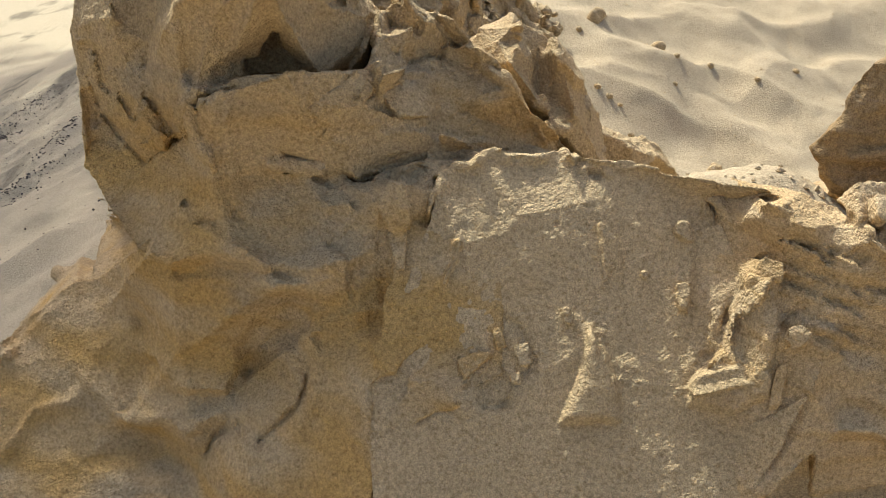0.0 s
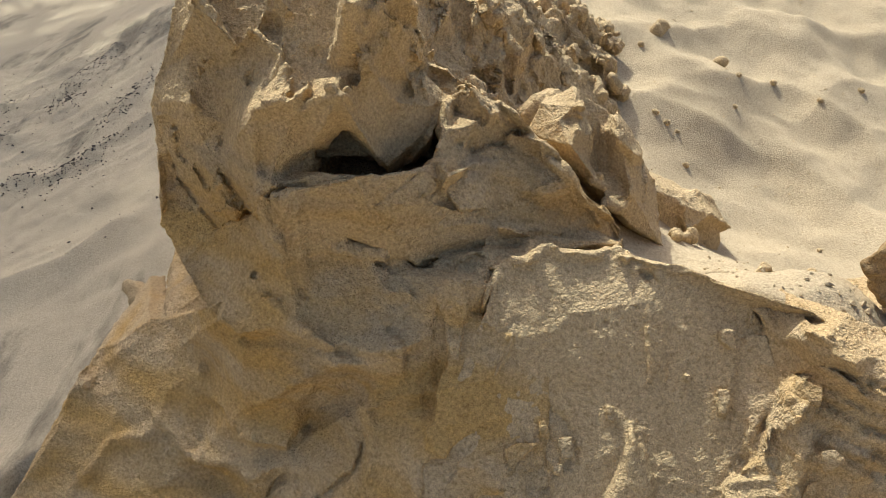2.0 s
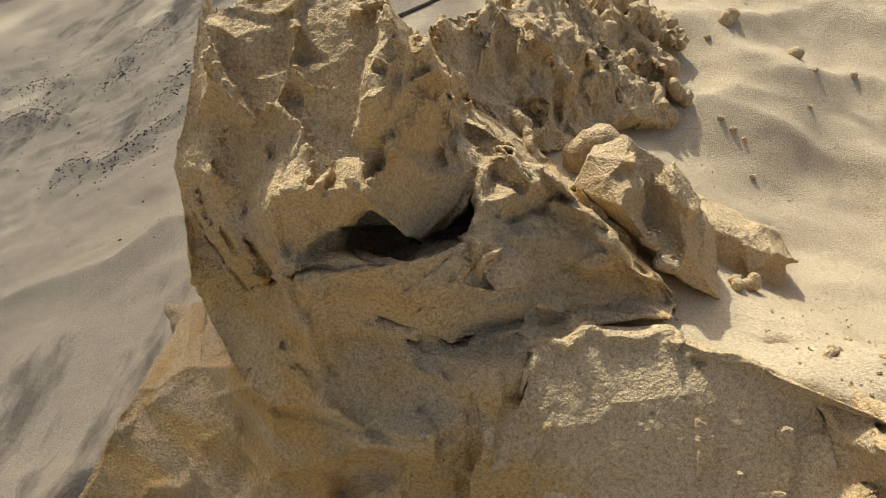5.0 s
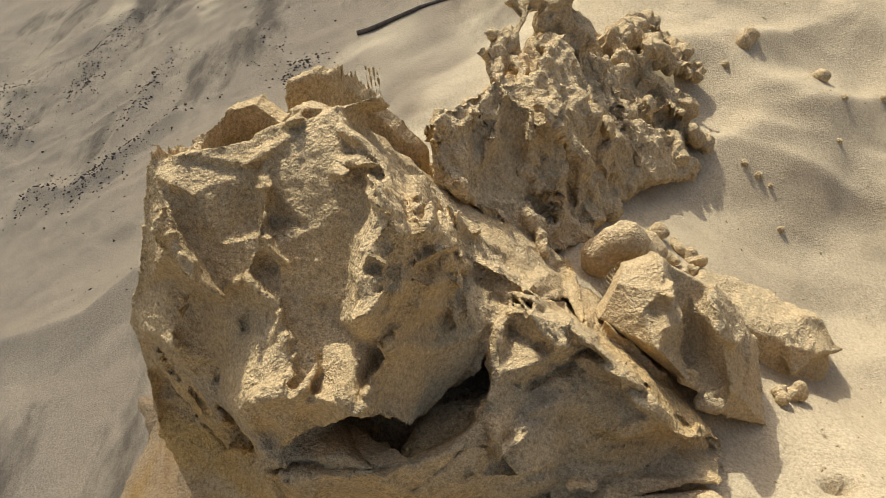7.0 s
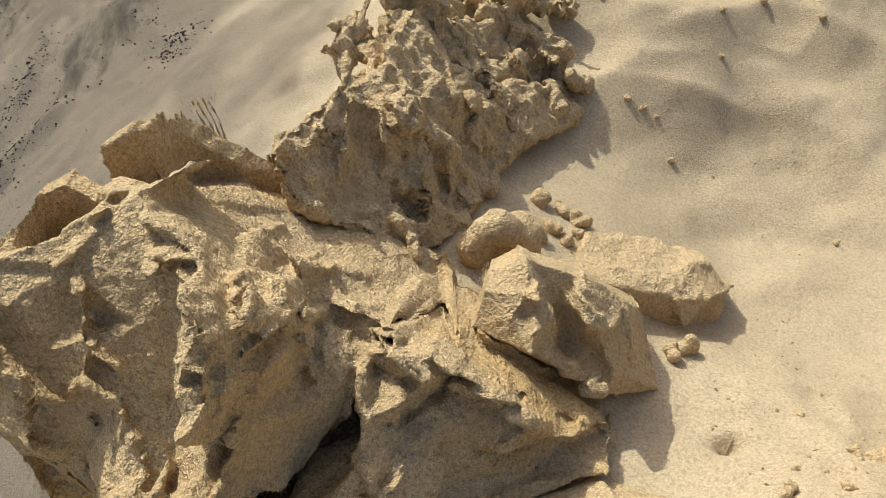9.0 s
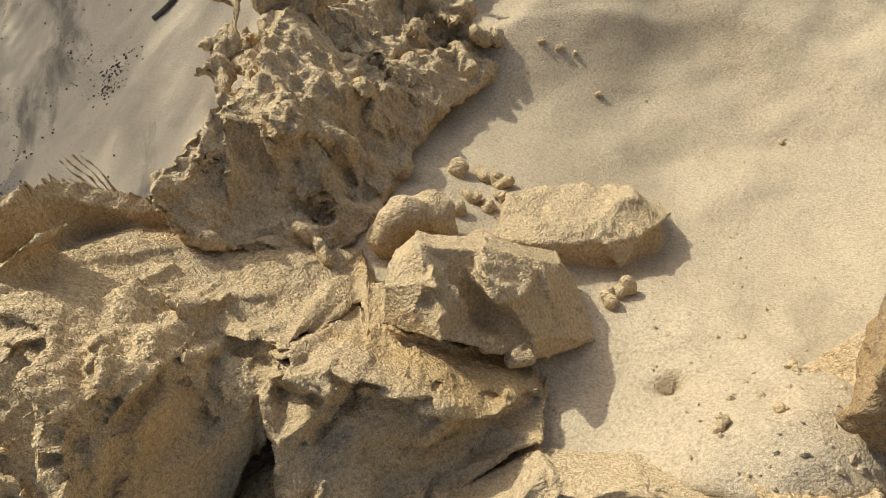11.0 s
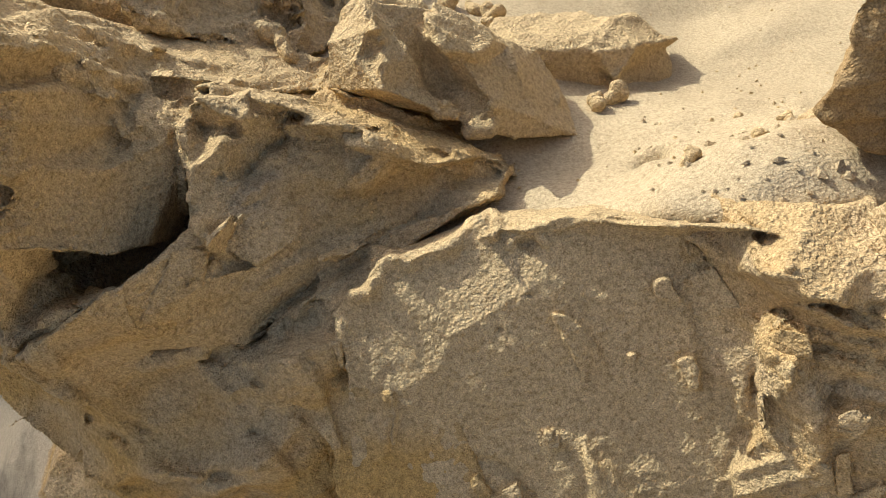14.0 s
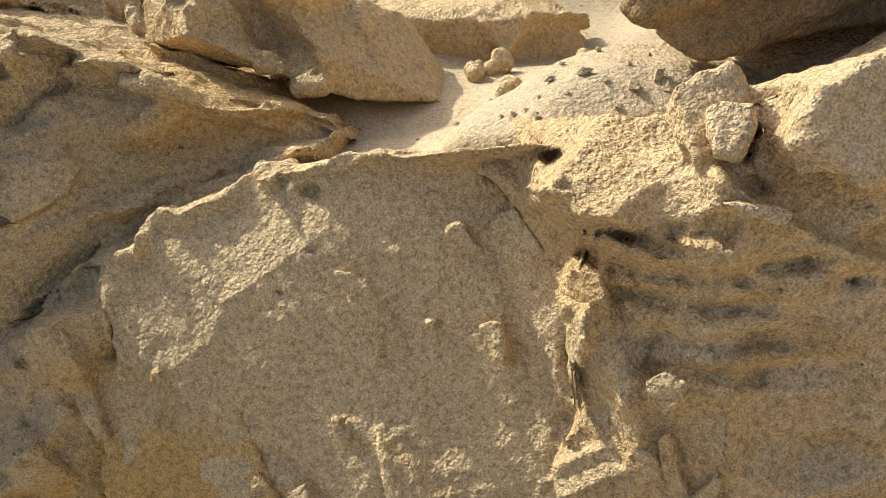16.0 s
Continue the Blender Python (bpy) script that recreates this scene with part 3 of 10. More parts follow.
tower.facet((-13.3, 53.5, 52.2), (-13.6, 51.9, 51.2), (-15.4, 51, 51.4), (-14.8, 52.8, 52.3))
tower.facet((-14.8, 52.8, 52.3), (-17, 52.9, 50.8), (-16.7, 51.8, 50.7), (-15.4, 51, 51.4))
tower.facet((-11.5, 54.4, 53.3), (-10.8, 52.3, 53.7), (-12.9, 54.1, 52.7))
tower.facet((-10.8, 52.3, 53.7), (-12.2, 52.4, 52.7), (-13.3, 53.5, 52.2), (-12.9, 54.1, 52.7))
tower.facet((-14, 55.8, 54.6), (-12.3, 55.3, 53.5), (-12.9, 54.1, 52.7))
tower.facet((-11.5, 54.4, 53.3), (-12.3, 55.3, 53.5), (-12.9, 54.1, 52.7))
tower.facet((-21.1, 56.5, 39.9), (-16.6, 52, 44.3), (-14.6, 51.2, 49.5))
tower.facet((-21.1, 56.5, 39.9), (-15.4, 51, 51.4), (-14.6, 51.2, 49.5))
tower.facet((-13.6, 51.9, 51.2), (-15.4, 51, 51.4), (-14.6, 51.2, 49.5))
tower.facet((-11.7, 56.6, 56.3), (-11.7, 57.5, 57.8), (-9.8, 53.8, 59.7))
tower.facet((-11.2, 57.6, 57.9), (-11.7, 57.5, 57.8), (-9.8, 53.8, 59.7))
tower.facet((-11.7, 56.6, 56.3), (-11.8, 55.5, 54.7), (-10.4, 51.7, 57.5), (-10.2, 52.2, 58.5))
tower.facet((-11.7, 56.6, 56.3), (-9.8, 53.8, 59.7), (-10.2, 52.2, 58.5))
tower.facet((-11.5, 54.4, 53.3), (-10.3, 54.1, 53.4), (-9.9, 51.3, 57.4))
tower.facet((-10.3, 54.1, 53.4), (-9.9, 51.3, 57.4), (-9.3, 53.4, 54.8))
tower.facet((-10.2, 52.2, 58.5), (-9.9, 51.3, 57.4), (-9.3, 53.4, 54.8))
tower.facet((-7.2, 55.3, 56.3), (-7.8, 54.3, 55.6), (-8.3, 54, 58.1))
tower.facet((-9.8, 53.8, 59.7), (-10.2, 52.2, 58.5), (-8.3, 54, 58.1))
tower.facet((-9.8, 53.8, 59.7), (-8.3, 54.4, 60.2), (-8.3, 54, 58.1))
tower.facet((-9.3, 53.4, 54.8), (-10.2, 52.2, 58.5), (-8.3, 54, 58.1), (-8.6, 54.1, 54.7))
tower.facet((-7.8, 54.3, 55.6), (-8.3, 54, 58.1), (-8.6, 54.1, 54.7))
tower.facet((-10.3, 54.1, 53.4), (-9.6, 53.9, 51.9), (-10.2, 53.1, 52))
tower.facet((-10.3, 54.1, 53.4), (-10.8, 52.3, 53.7), (-10.2, 53.1, 52))
tower.facet((-10.8, 52.3, 53.7), (-10.9, 50.9, 53.4), (-10, 52.8, 50.8), (-10.2, 53.1, 52))
tower.facet((-9.1, 52.9, 48.4), (-10, 52.8, 50.8), (-10.2, 53.1, 52), (-9.3, 53.5, 50.2))
tower.facet((-10.2, 53.1, 52), (-9.6, 53.9, 51.9), (-7.8, 56, 50.6), (-9.3, 53.5, 50.2))
tower.facet((-9.1, 52.9, 48.4), (-9.3, 53.5, 50.2), (-8.5, 55.2, 46.1))
tower.facet((-9.3, 53.5, 50.2), (-8.5, 55.2, 46.1), (-7.8, 56, 50.6))
tower.facet((-8.5, 55.2, 46.1), (-7.8, 56, 50.6), (-5.9, 57.3, 47.5))
tower.facet((-7.3, 58.8, 50.2), (-7.9, 57.9, 51.2), (-8.6, 56, 52.3), (-7.8, 56, 50.6))
tower.facet((-8.3, 54, 58.1), (-8.3, 54.4, 60.2), (-7.9, 61.3, 54), (-7.9, 62.8, 51.6))
tower.facet((-7.2, 55.3, 56.3), (-8.3, 54, 58.1), (-7.9, 62.8, 51.6))
tower.facet((-7.9, 57.9, 51.2), (-7.8, 54.3, 55.6), (-8.6, 54.1, 54.7), (-8.6, 56, 52.3))
tower.facet((-7.8, 54.3, 55.6), (-7.4, 60.4, 50.9), (-7.2, 59.4, 50.4))
tower.facet((-7.8, 54.3, 55.6), (-7.9, 57.9, 51.2), (-7.2, 59.4, 50.4))
tower.facet((-7.9, 57.9, 51.2), (-7.3, 58.8, 50.2), (-7.2, 59.4, 50.4))
tower.facet((-7.8, 56, 50.6), (-5.9, 57.3, 47.5), (-5.4, 58.4, 48.6), (-5.7, 58.1, 49.4))
tower.facet((-7.8, 56, 50.6), (-7.3, 58.8, 50.2), (-5.7, 58.1, 49.4))
tower.facet((-7.4, 60.4, 50.9), (-7.2, 59.4, 50.4), (-6.3, 61.4, 50.5))
tower.facet((-5.4, 58.4, 48.6), (-5.7, 58.1, 49.4), (-5.4, 58.5, 49.4))
tower.facet((-7.2, 63.3, 50.8), (-6.3, 61.4, 50.5), (-6.2, 65, 50))
tower.facet((-6.3, 61.4, 50.5), (-6.2, 65, 50), (-4.8, 64.5, 48.9))
tower.facet((-8.3, 54.4, 60.2), (-7.4, 57.4, 57.9), (-9, 64.3, 53.2))
tower.facet((-7.2, 63.3, 50.8), (-6.2, 65, 50), (-7.1, 65.6, 50.7))
tower.facet((-4.8, 64.5, 48.9), (-6.2, 65, 50), (-7.1, 65.6, 50.7), (-5.6, 67.5, 48.2))
tower.facet((-2.8, 62.8, 48.8), (-4.8, 64.5, 48.9), (-3.2, 67.1, 45.8))
tower.facet((-2.8, 62.8, 48.8), (-2.2, 70, 43.7), (-3.2, 67.1, 45.8))
tower.facet((-4.8, 64.5, 48.9), (-5.6, 67.5, 48.2), (-4.6, 70.4, 46))
tower.facet((-2.2, 70, 43.7), (0.3, 73.8, 41.4), (-4.6, 70.4, 46))
tower.facet((-9.6, 72.2, 49.5), (0.3, 73.8, 41.4), (-4.6, 70.4, 46))
tower.facet((-2.2, 70, 43.7), (-3.2, 67.1, 45.8), (-4.6, 70.4, 46))
tower.facet((-4.8, 64.5, 48.9), (-3.2, 67.1, 45.8), (-4.6, 70.4, 46))
tower.facet((-7.2, 55.3, 56.3), (-7.4, 60.4, 50.9), (-7.4, 62.1, 50.9))
tower.facet((-7.2, 63.3, 50.8), (-7.9, 62.8, 51.6), (-7.4, 62.1, 50.9))
tower.facet((-7.2, 55.3, 56.3), (-7.9, 62.8, 51.6), (-7.4, 62.1, 50.9))
tower.facet((-7.4, 60.4, 50.9), (-6.3, 61.4, 50.5), (-7.2, 63.3, 50.8), (-7.4, 62.1, 50.9))
tower.facet((-7.3, 58.8, 50.2), (-7.2, 59.4, 50.4), (-6.1, 59.2, 50.4))
tower.facet((-7.3, 58.8, 50.2), (-5.7, 58.1, 49.4), (-6.1, 59.2, 50.4))
tower.facet((-5.7, 58.1, 49.4), (-5.4, 58.5, 49.4), (-6.1, 59.2, 50.4))
tower.facet((-7.2, 59.4, 50.4), (-6.3, 61.4, 50.5), (-6.1, 59.2, 50.4))
tower.facet((-6.3, 61.4, 50.5), (-4.8, 64.5, 48.9), (-6.1, 59.2, 50.4))
tower.facet((-7.4, 57.4, 57.9), (-9, 64.3, 53.2), (-7.4, 69.3, 48.8))
tower.facet((-7.4, 57.4, 57.9), (-7.1, 65.6, 50.7), (-7.4, 69.3, 48.8))
tower.facet((-4.6, 70.4, 46), (-9.6, 72.2, 49.5), (-9.7, 71, 50.1), (-7.4, 69.3, 48.8))
tower.facet((-7.1, 65.6, 50.7), (-5.6, 67.5, 48.2), (-7.4, 69.3, 48.8))
tower.facet((-5.6, 67.5, 48.2), (-4.6, 70.4, 46), (-7.4, 69.3, 48.8))
tower.facet((-9, 64.3, 53.2), (-9.7, 71, 50.1), (-7.4, 69.3, 48.8))
tower.facet((-9.6, 72.2, 49.5), (-9.7, 71, 50.1), (-10.5, 70.4, 51.1))
tower.facet((-2.8, 62.8, 48.8), (-2.2, 70, 43.7), (-1.1, 71.7, 42.2))
tower.facet((-2.8, 62.8, 48.8), (-0.2, 70.6, 41.6), (-1.1, 71.7, 42.2))
tower.facet((-0.2, 70.6, 41.6), (0.3, 73.8, 41.4), (-1.1, 71.7, 42.2))
tower.facet((-2.2, 70, 43.7), (0.3, 73.8, 41.4), (-1.1, 71.7, 42.2))
tower.facet((-9, 64.3, 53.2), (-9.7, 71, 50.1), (-10.4, 65.6, 53.3))
tower.facet((-9.7, 71, 50.1), (-10.5, 70.4, 51.1), (-10.4, 65.6, 53.3))
tower.facet((-8.3, 54.4, 60.2), (-7.4, 57.4, 57.9), (-7.9, 61.3, 54))
tower.facet((-6.9, 56, 57.9), (-7.9, 62.8, 51.6), (-7.9, 61.3, 54))
tower.facet((-7.4, 57.4, 57.9), (-7.1, 65.6, 50.7), (-7.9, 61.3, 54))
tower.facet((-20, 58.8, 58.2), (-21.1, 58.8, 58.9), (-21.3, 61.3, 58.9))
tower.facet((-20, 58.8, 58.2), (-19.3, 59.4, 58.4), (-21.3, 61.3, 58.9))
tower.facet((-22.9, 60.5, 58.5), (-21.1, 58.8, 58.9), (-21.3, 61.3, 58.9))
tower.facet((-19.3, 59.4, 58.4), (-17.3, 60.4, 58.6), (-21.3, 61.3, 58.9))
tower.facet((-12.4, 60.6, 60.8), (-13.4, 62, 61.3), (-13.5, 62.3, 61.3), (-13, 62.7, 61.4))
tower.facet((-9.6, 72.2, 49.5), (-10.5, 70.4, 51.1), (-12.2, 66, 57.4))
tower.facet((-10.5, 70.4, 51.1), (-10, 59.9, 59.7), (-12.2, 66, 57.4))
tower.facet((-12.4, 60.6, 60.8), (-13, 62.7, 61.4), (-12.2, 66, 57.4))
tower.facet((-9.6, 72.2, 49.5), (-13, 62.7, 61.4), (-12.2, 66, 57.4))
tower.facet((-23.8, 58, 44), (-23.9, 57.2, 47.4), (-25, 58.5, 44.3))
tower.facet((-22.9, 60.5, 58.5), (-21.3, 61.3, 58.9), (-23.1, 60.6, 58.6))
tower.facet((-21.3, 61.3, 58.9), (-13, 62.7, 61.4), (-23.1, 60.6, 58.6))
tower.facet((-21.2, 58.8, 56.6), (-19.8, 57.5, 55.2), (-21.3, 57.2, 56.2))
tower.facet((-19.8, 57.5, 55.2), (-19.8, 56.7, 55.5), (-21.3, 57.2, 56.2))
tower.facet((-19.8, 56.7, 55.5), (-22.8, 58.7, 52.6), (-21.3, 57.2, 56.2))
tower.facet((-22.8, 58.7, 52.6), (-23.2, 57.9, 51.4), (-25.2, 59.5, 51.3))
tower.facet((-22.8, 58.7, 52.6), (-21.3, 57.2, 56.2), (-25.2, 59.5, 51.3))
tower.facet((-26.1, 58.9, 49.5), (-23.1, 60.6, 58.6), (-25.2, 59.5, 51.3))
tower.facet((-26.6, 59, 48.4), (-26, 58, 48), (-26.5, 58.9, 44.8), (-27.2, 60, 45.5))
tower.facet((-26.1, 58.9, 49.5), (-23.5, 56.9, 49.5), (-26.6, 59, 48.4))
tower.facet((-23.5, 56.9, 49.5), (-27.2, 60, 45.5), (-26.6, 59, 48.4))
tower.facet((-26.1, 58.9, 49.5), (-23.1, 60.6, 58.6), (-26.6, 59, 48.4))
tower.facet((-23.5, 56.9, 49.5), (-23.9, 57.2, 47.4), (-26.5, 58.9, 44.8))
tower.facet((-23.5, 56.9, 49.5), (-27.2, 60, 45.5), (-26.5, 58.9, 44.8))
tower.facet((-23.9, 57.2, 47.4), (-25, 58.5, 44.3), (-26.5, 58.9, 44.8))
tower.facet((-23.5, 56.9, 49.5), (-23.2, 57.9, 51.4), (-23.1, 56.8, 49.6))
tower.facet((-23.5, 56.9, 49.5), (-23.9, 57.2, 47.4), (-20.6, 56.5, 48.1), (-23.1, 56.8, 49.6))
tower.facet((-23.8, 58, 44), (-21.1, 55.8, 44.5), (-24.8, 58.5, 42.2))
tower.facet((-23.8, 58, 44), (-25, 58.5, 44.3), (-24.8, 58.5, 42.2))
tower.facet((-25, 58.5, 44.3), (-26.5, 58.9, 44.8), (-24.8, 58.5, 42.2))
tower.facet((-21.1, 56.5, 39.9), (-16.6, 52, 44.3), (-23.8, 57.9, 39.5))
tower.facet((-21.1, 55.8, 44.5), (-24.8, 58.5, 42.2), (-23.8, 57.9, 39.5))
tower.facet((-26.5, 58.9, 44.8), (-24.8, 58.5, 42.2), (-23.8, 57.9, 39.5))
tower.facet((-19.8, 56.7, 55.5), (-22.8, 58.7, 52.6), (-21.7, 58.1, 51))
tower.facet((-22.8, 58.7, 52.6), (-23.2, 57.9, 51.4), (-23.1, 56.8, 49.6), (-21.7, 58.1, 51))
tower.facet((-18.9, 56.9, 53.1), (-17.5, 55.8, 52.2), (-21.7, 58.1, 51))
tower.facet((-17.5, 55.8, 52.2), (-17, 52.9, 50.8), (-20.6, 56.5, 48.1))
tower.facet((-23.8, 58, 44), (-21.1, 55.8, 44.5), (-20.6, 56.5, 48.1))
tower.facet((-21.1, 55.8, 44.5), (-17, 52.9, 50.8), (-20.6, 56.5, 48.1))
tower.facet((-23.8, 58, 44), (-23.9, 57.2, 47.4), (-20.6, 56.5, 48.1))
tower.facet((-23.1, 56.8, 49.6), (-21.7, 58.1, 51), (-20.6, 56.5, 48.1))
tower.facet((-17.5, 55.8, 52.2), (-21.7, 58.1, 51), (-20.6, 56.5, 48.1))
tower.facet((-21.1, 56.5, 39.9), (-15.4, 51, 51.4), (-16.7, 51.8, 50.7), (-19.1, 54.2, 46))
tower.facet((-21.1, 56.5, 39.9), (-23.8, 57.9, 39.5), (-19.1, 54.2, 46))
tower.facet((-21.1, 55.8, 44.5), (-23.8, 57.9, 39.5), (-19.1, 54.2, 46))
tower.facet((-0.2, 70.6, 41.6), (-0.3, 68.2, 42.6), (-2.4, 62, 48.6))
tower.facet((-0.2, 70.6, 41.6), (0.3, 73.8, 41.4), (0.9, 61.4, 46.1))
tower.facet((-0.2, 70.6, 41.6), (-0.3, 68.2, 42.6), (0.9, 61.4, 46.1))
tower.facet((-6.9, 56, 57.9), (-7.9, 62.8, 51.6), (-7.2, 59.6, 54.8))
tower.facet((-7.2, 63.3, 50.8), (-7.9, 62.8, 51.6), (-7.2, 59.6, 54.8))
tower.facet((-7.2, 63.3, 50.8), (-7.1, 65.6, 50.7), (-7.2, 59.6, 54.8))
tower.facet((-7.1, 65.6, 50.7), (-7.9, 61.3, 54), (-7.2, 59.6, 54.8))
tower.facet((-6.9, 56, 57.9), (-7.9, 61.3, 54), (-7.2, 59.6, 54.8))
tower.facet((-11.2, 57.6, 57.9), (-9.8, 53.8, 59.7), (-8.8, 54.9, 60.9))
tower.facet((-9.8, 53.8, 59.7), (-8.3, 54.4, 60.2), (-8.8, 54.9, 60.9))
tower.facet((-8.3, 54.4, 60.2), (-9, 64.3, 53.2), (-8.8, 54.9, 60.9))
tower.facet((-9, 64.3, 53.2), (-10.4, 65.6, 53.3), (-8.8, 54.9, 60.9))
tower.facet((-11.3, 58.7, 59.3), (-10.5, 58.4, 60.6), (-9.2, 56.1, 60.9))
tower.facet((-10.5, 70.4, 51.1), (-10.4, 65.6, 53.3), (-9.2, 56.1, 60.9))
tower.facet((-10.5, 70.4, 51.1), (-10, 59.9, 59.7), (-9.2, 56.1, 60.9))
tower.facet((-9.2, 56.1, 60.9), (-10.5, 58.4, 60.6), (-11.4, 60.5, 60.2), (-10, 59.9, 59.7))
tower.facet((-11.3, 58.7, 59.3), (-11.2, 57.6, 57.9), (-9.2, 56.1, 60.9))
tower.facet((-11.2, 57.6, 57.9), (-8.8, 54.9, 60.9), (-9.2, 56.1, 60.9))
tower.facet((-10.4, 65.6, 53.3), (-8.8, 54.9, 60.9), (-9.2, 56.1, 60.9))
tower.facet((-12.3, 55.3, 53.5), (-11.5, 54.4, 53.3), (-9.9, 51.3, 57.4), (-10.4, 51.7, 57.5))
tower.facet((-11.8, 55.5, 54.7), (-12.3, 55.3, 53.5), (-10.4, 51.7, 57.5))
tower.facet((-10.2, 52.2, 58.5), (-9.9, 51.3, 57.4), (-10.4, 51.7, 57.5))
tower.facet((-10, 52.8, 50.8), (-9.1, 52.9, 48.4), (-10.7, 51.9, 51.1))
tower.facet((-9.1, 52.9, 48.4), (-10.3, 49.4, 53.7), (-10.7, 51.9, 51.1))
tower.facet((-10, 52.8, 50.8), (-10.9, 50.9, 53.4), (-10.7, 51.9, 51.1))
tower.facet((-10.9, 50.9, 53.4), (-10.3, 49.4, 53.7), (-10.7, 51.9, 51.1))
tower.facet((-10.3, 54.1, 53.4), (-9.6, 53.9, 51.9), (-9.3, 53.2, 54.4))
tower.facet((-10.3, 54.1, 53.4), (-9.3, 53.4, 54.8), (-9.3, 53.2, 54.4))
tower.facet((-9.6, 53.9, 51.9), (-7.8, 56, 50.6), (-9.3, 53.2, 54.4))
tower.facet((-7.8, 56, 50.6), (-8.6, 56, 52.3), (-9.3, 53.2, 54.4))
tower.facet((-9.3, 53.4, 54.8), (-8.6, 54.1, 54.7), (-9.3, 53.2, 54.4))
tower.facet((-8.6, 54.1, 54.7), (-8.6, 56, 52.3), (-9.3, 53.2, 54.4))
tower.facet((-17.5, 55.8, 52.2), (-15.2, 55.3, 54), (-15, 54.2, 53.4))
tower.facet((-17.5, 55.8, 52.2), (-14.8, 52.8, 52.3), (-15, 54.2, 53.4))
tower.facet((-13.3, 53.5, 52.2), (-14.8, 52.8, 52.3), (-15, 54.2, 53.4))
tower.facet((-14, 55.8, 54.6), (-15.2, 55.3, 54), (-15, 54.2, 53.4))
tower.facet((-14, 55.8, 54.6), (-12.9, 54.1, 52.7), (-13.3, 53.5, 52.2), (-15, 54.2, 53.4))
tower.facet((-21.1, 55.8, 44.5), (-17, 52.9, 50.8), (-16.7, 51.8, 50.7))
tower.facet((-21.1, 55.8, 44.5), (-19.1, 54.2, 46), (-16.7, 51.8, 50.7))
tower.facet((-10.3, 49.4, 53.7), (-13, 51.7, 51.7), (-14, 52.7, 47))
tower.facet((-13, 51.7, 51.7), (-13.6, 51.9, 51.2), (-14, 52.7, 47))
tower.facet((-13.6, 51.9, 51.2), (-14.6, 51.2, 49.5), (-14, 52.7, 47))
tower.facet((-16.6, 52, 44.3), (-14.6, 51.2, 49.5), (-14, 52.7, 47))
tower.facet((-16.6, 52, 44.3), (-10.3, 50.3, 47.6), (-14, 52.7, 47))
tower.facet((-19.8, 57.5, 55.2), (-19.8, 56.7, 55.5), (-18.7, 56.7, 54.2))
tower.facet((-18.9, 56.9, 53.1), (-17.2, 56.6, 55), (-18.7, 56.7, 54.2))
tower.facet((-19.8, 57.5, 55.2), (-18.6, 57.7, 56.2), (-17.2, 56.6, 55), (-18.7, 56.7, 54.2))
tower.facet((-18.9, 56.9, 53.1), (-21.7, 58.1, 51), (-18.7, 56.7, 54.2))
tower.facet((-19.8, 56.7, 55.5), (-21.7, 58.1, 51), (-18.7, 56.7, 54.2))
tower.facet((-16, 59.1, 58.9), (-17.3, 60.4, 58.6), (-16.6, 61.1, 59.7))
tower.facet((-16, 59.1, 58.9), (-16, 60.6, 60.1), (-16.6, 61.1, 59.7))
tower.facet((-17.3, 60.4, 58.6), (-21.3, 61.3, 58.9), (-16.6, 61.1, 59.7))
tower.facet((-21.3, 61.3, 58.9), (-13, 62.7, 61.4), (-13.5, 62.3, 61.3))
tower.facet((-16, 60.6, 60.1), (-13.4, 62, 61.3), (-13.5, 62.3, 61.3))
tower.facet((-16, 60.6, 60.1), (-16.6, 61.1, 59.7), (-13.5, 62.3, 61.3))
tower.facet((-21.3, 61.3, 58.9), (-16.6, 61.1, 59.7), (-13.5, 62.3, 61.3))
tower.facet((-21.2, 58.8, 56.6), (-21.8, 59.6, 57.6), (-21.2, 57.9, 57.2))
tower.facet((-21.2, 58.8, 56.6), (-21.3, 57.2, 56.2), (-21.2, 57.9, 57.2))
tower.facet((-21.8, 59.6, 57.6), (-22.9, 60.5, 58.5), (-23.1, 60.6, 58.6), (-21.2, 57.9, 57.2))
tower.facet((-21.3, 57.2, 56.2), (-25.2, 59.5, 51.3), (-21.2, 57.9, 57.2))
tower.facet((-23.1, 60.6, 58.6), (-25.2, 59.5, 51.3), (-21.2, 57.9, 57.2))
tower.facet((-11.3, 58.7, 59.3), (-12.4, 60.6, 60.8), (-11.4, 60.5, 60.2))
tower.facet((-11.3, 58.7, 59.3), (-10.5, 58.4, 60.6), (-11.4, 60.5, 60.2))
tower.facet((-12.4, 60.6, 60.8), (-12.2, 66, 57.4), (-11.4, 60.5, 60.2))
tower.facet((-10, 59.9, 59.7), (-12.2, 66, 57.4), (-11.4, 60.5, 60.2))
tower.facet((-4.8, 64.5, 48.9), (-2.8, 62.8, 48.8), (-3.2, 67.1, 45.8))
tower.facet((-6.3, 61.4, 50.5), (-4.8, 64.5, 48.9), (-2.8, 62.8, 48.8))
tower.facet((-6.3, 61.4, 50.5), (-6.1, 59.2, 50.4), (-2.8, 62.8, 48.8))
tower.facet((-6.1, 59.2, 50.4), (-5.4, 58.5, 49.4), (-2.8, 62.8, 48.8))
tower.facet((-7.1, 65.6, 50.7), (-7.4, 62.1, 50.9), (-6.2, 65, 50))
tower.facet((-9, 64.3, 53.2), (-7.1, 65.6, 50.7), (-7.9, 62.8, 51.6))
tower.facet((-7.9, 62.8, 51.6), (-7.4, 62.1, 50.9), (-7.1, 65.6, 50.7))
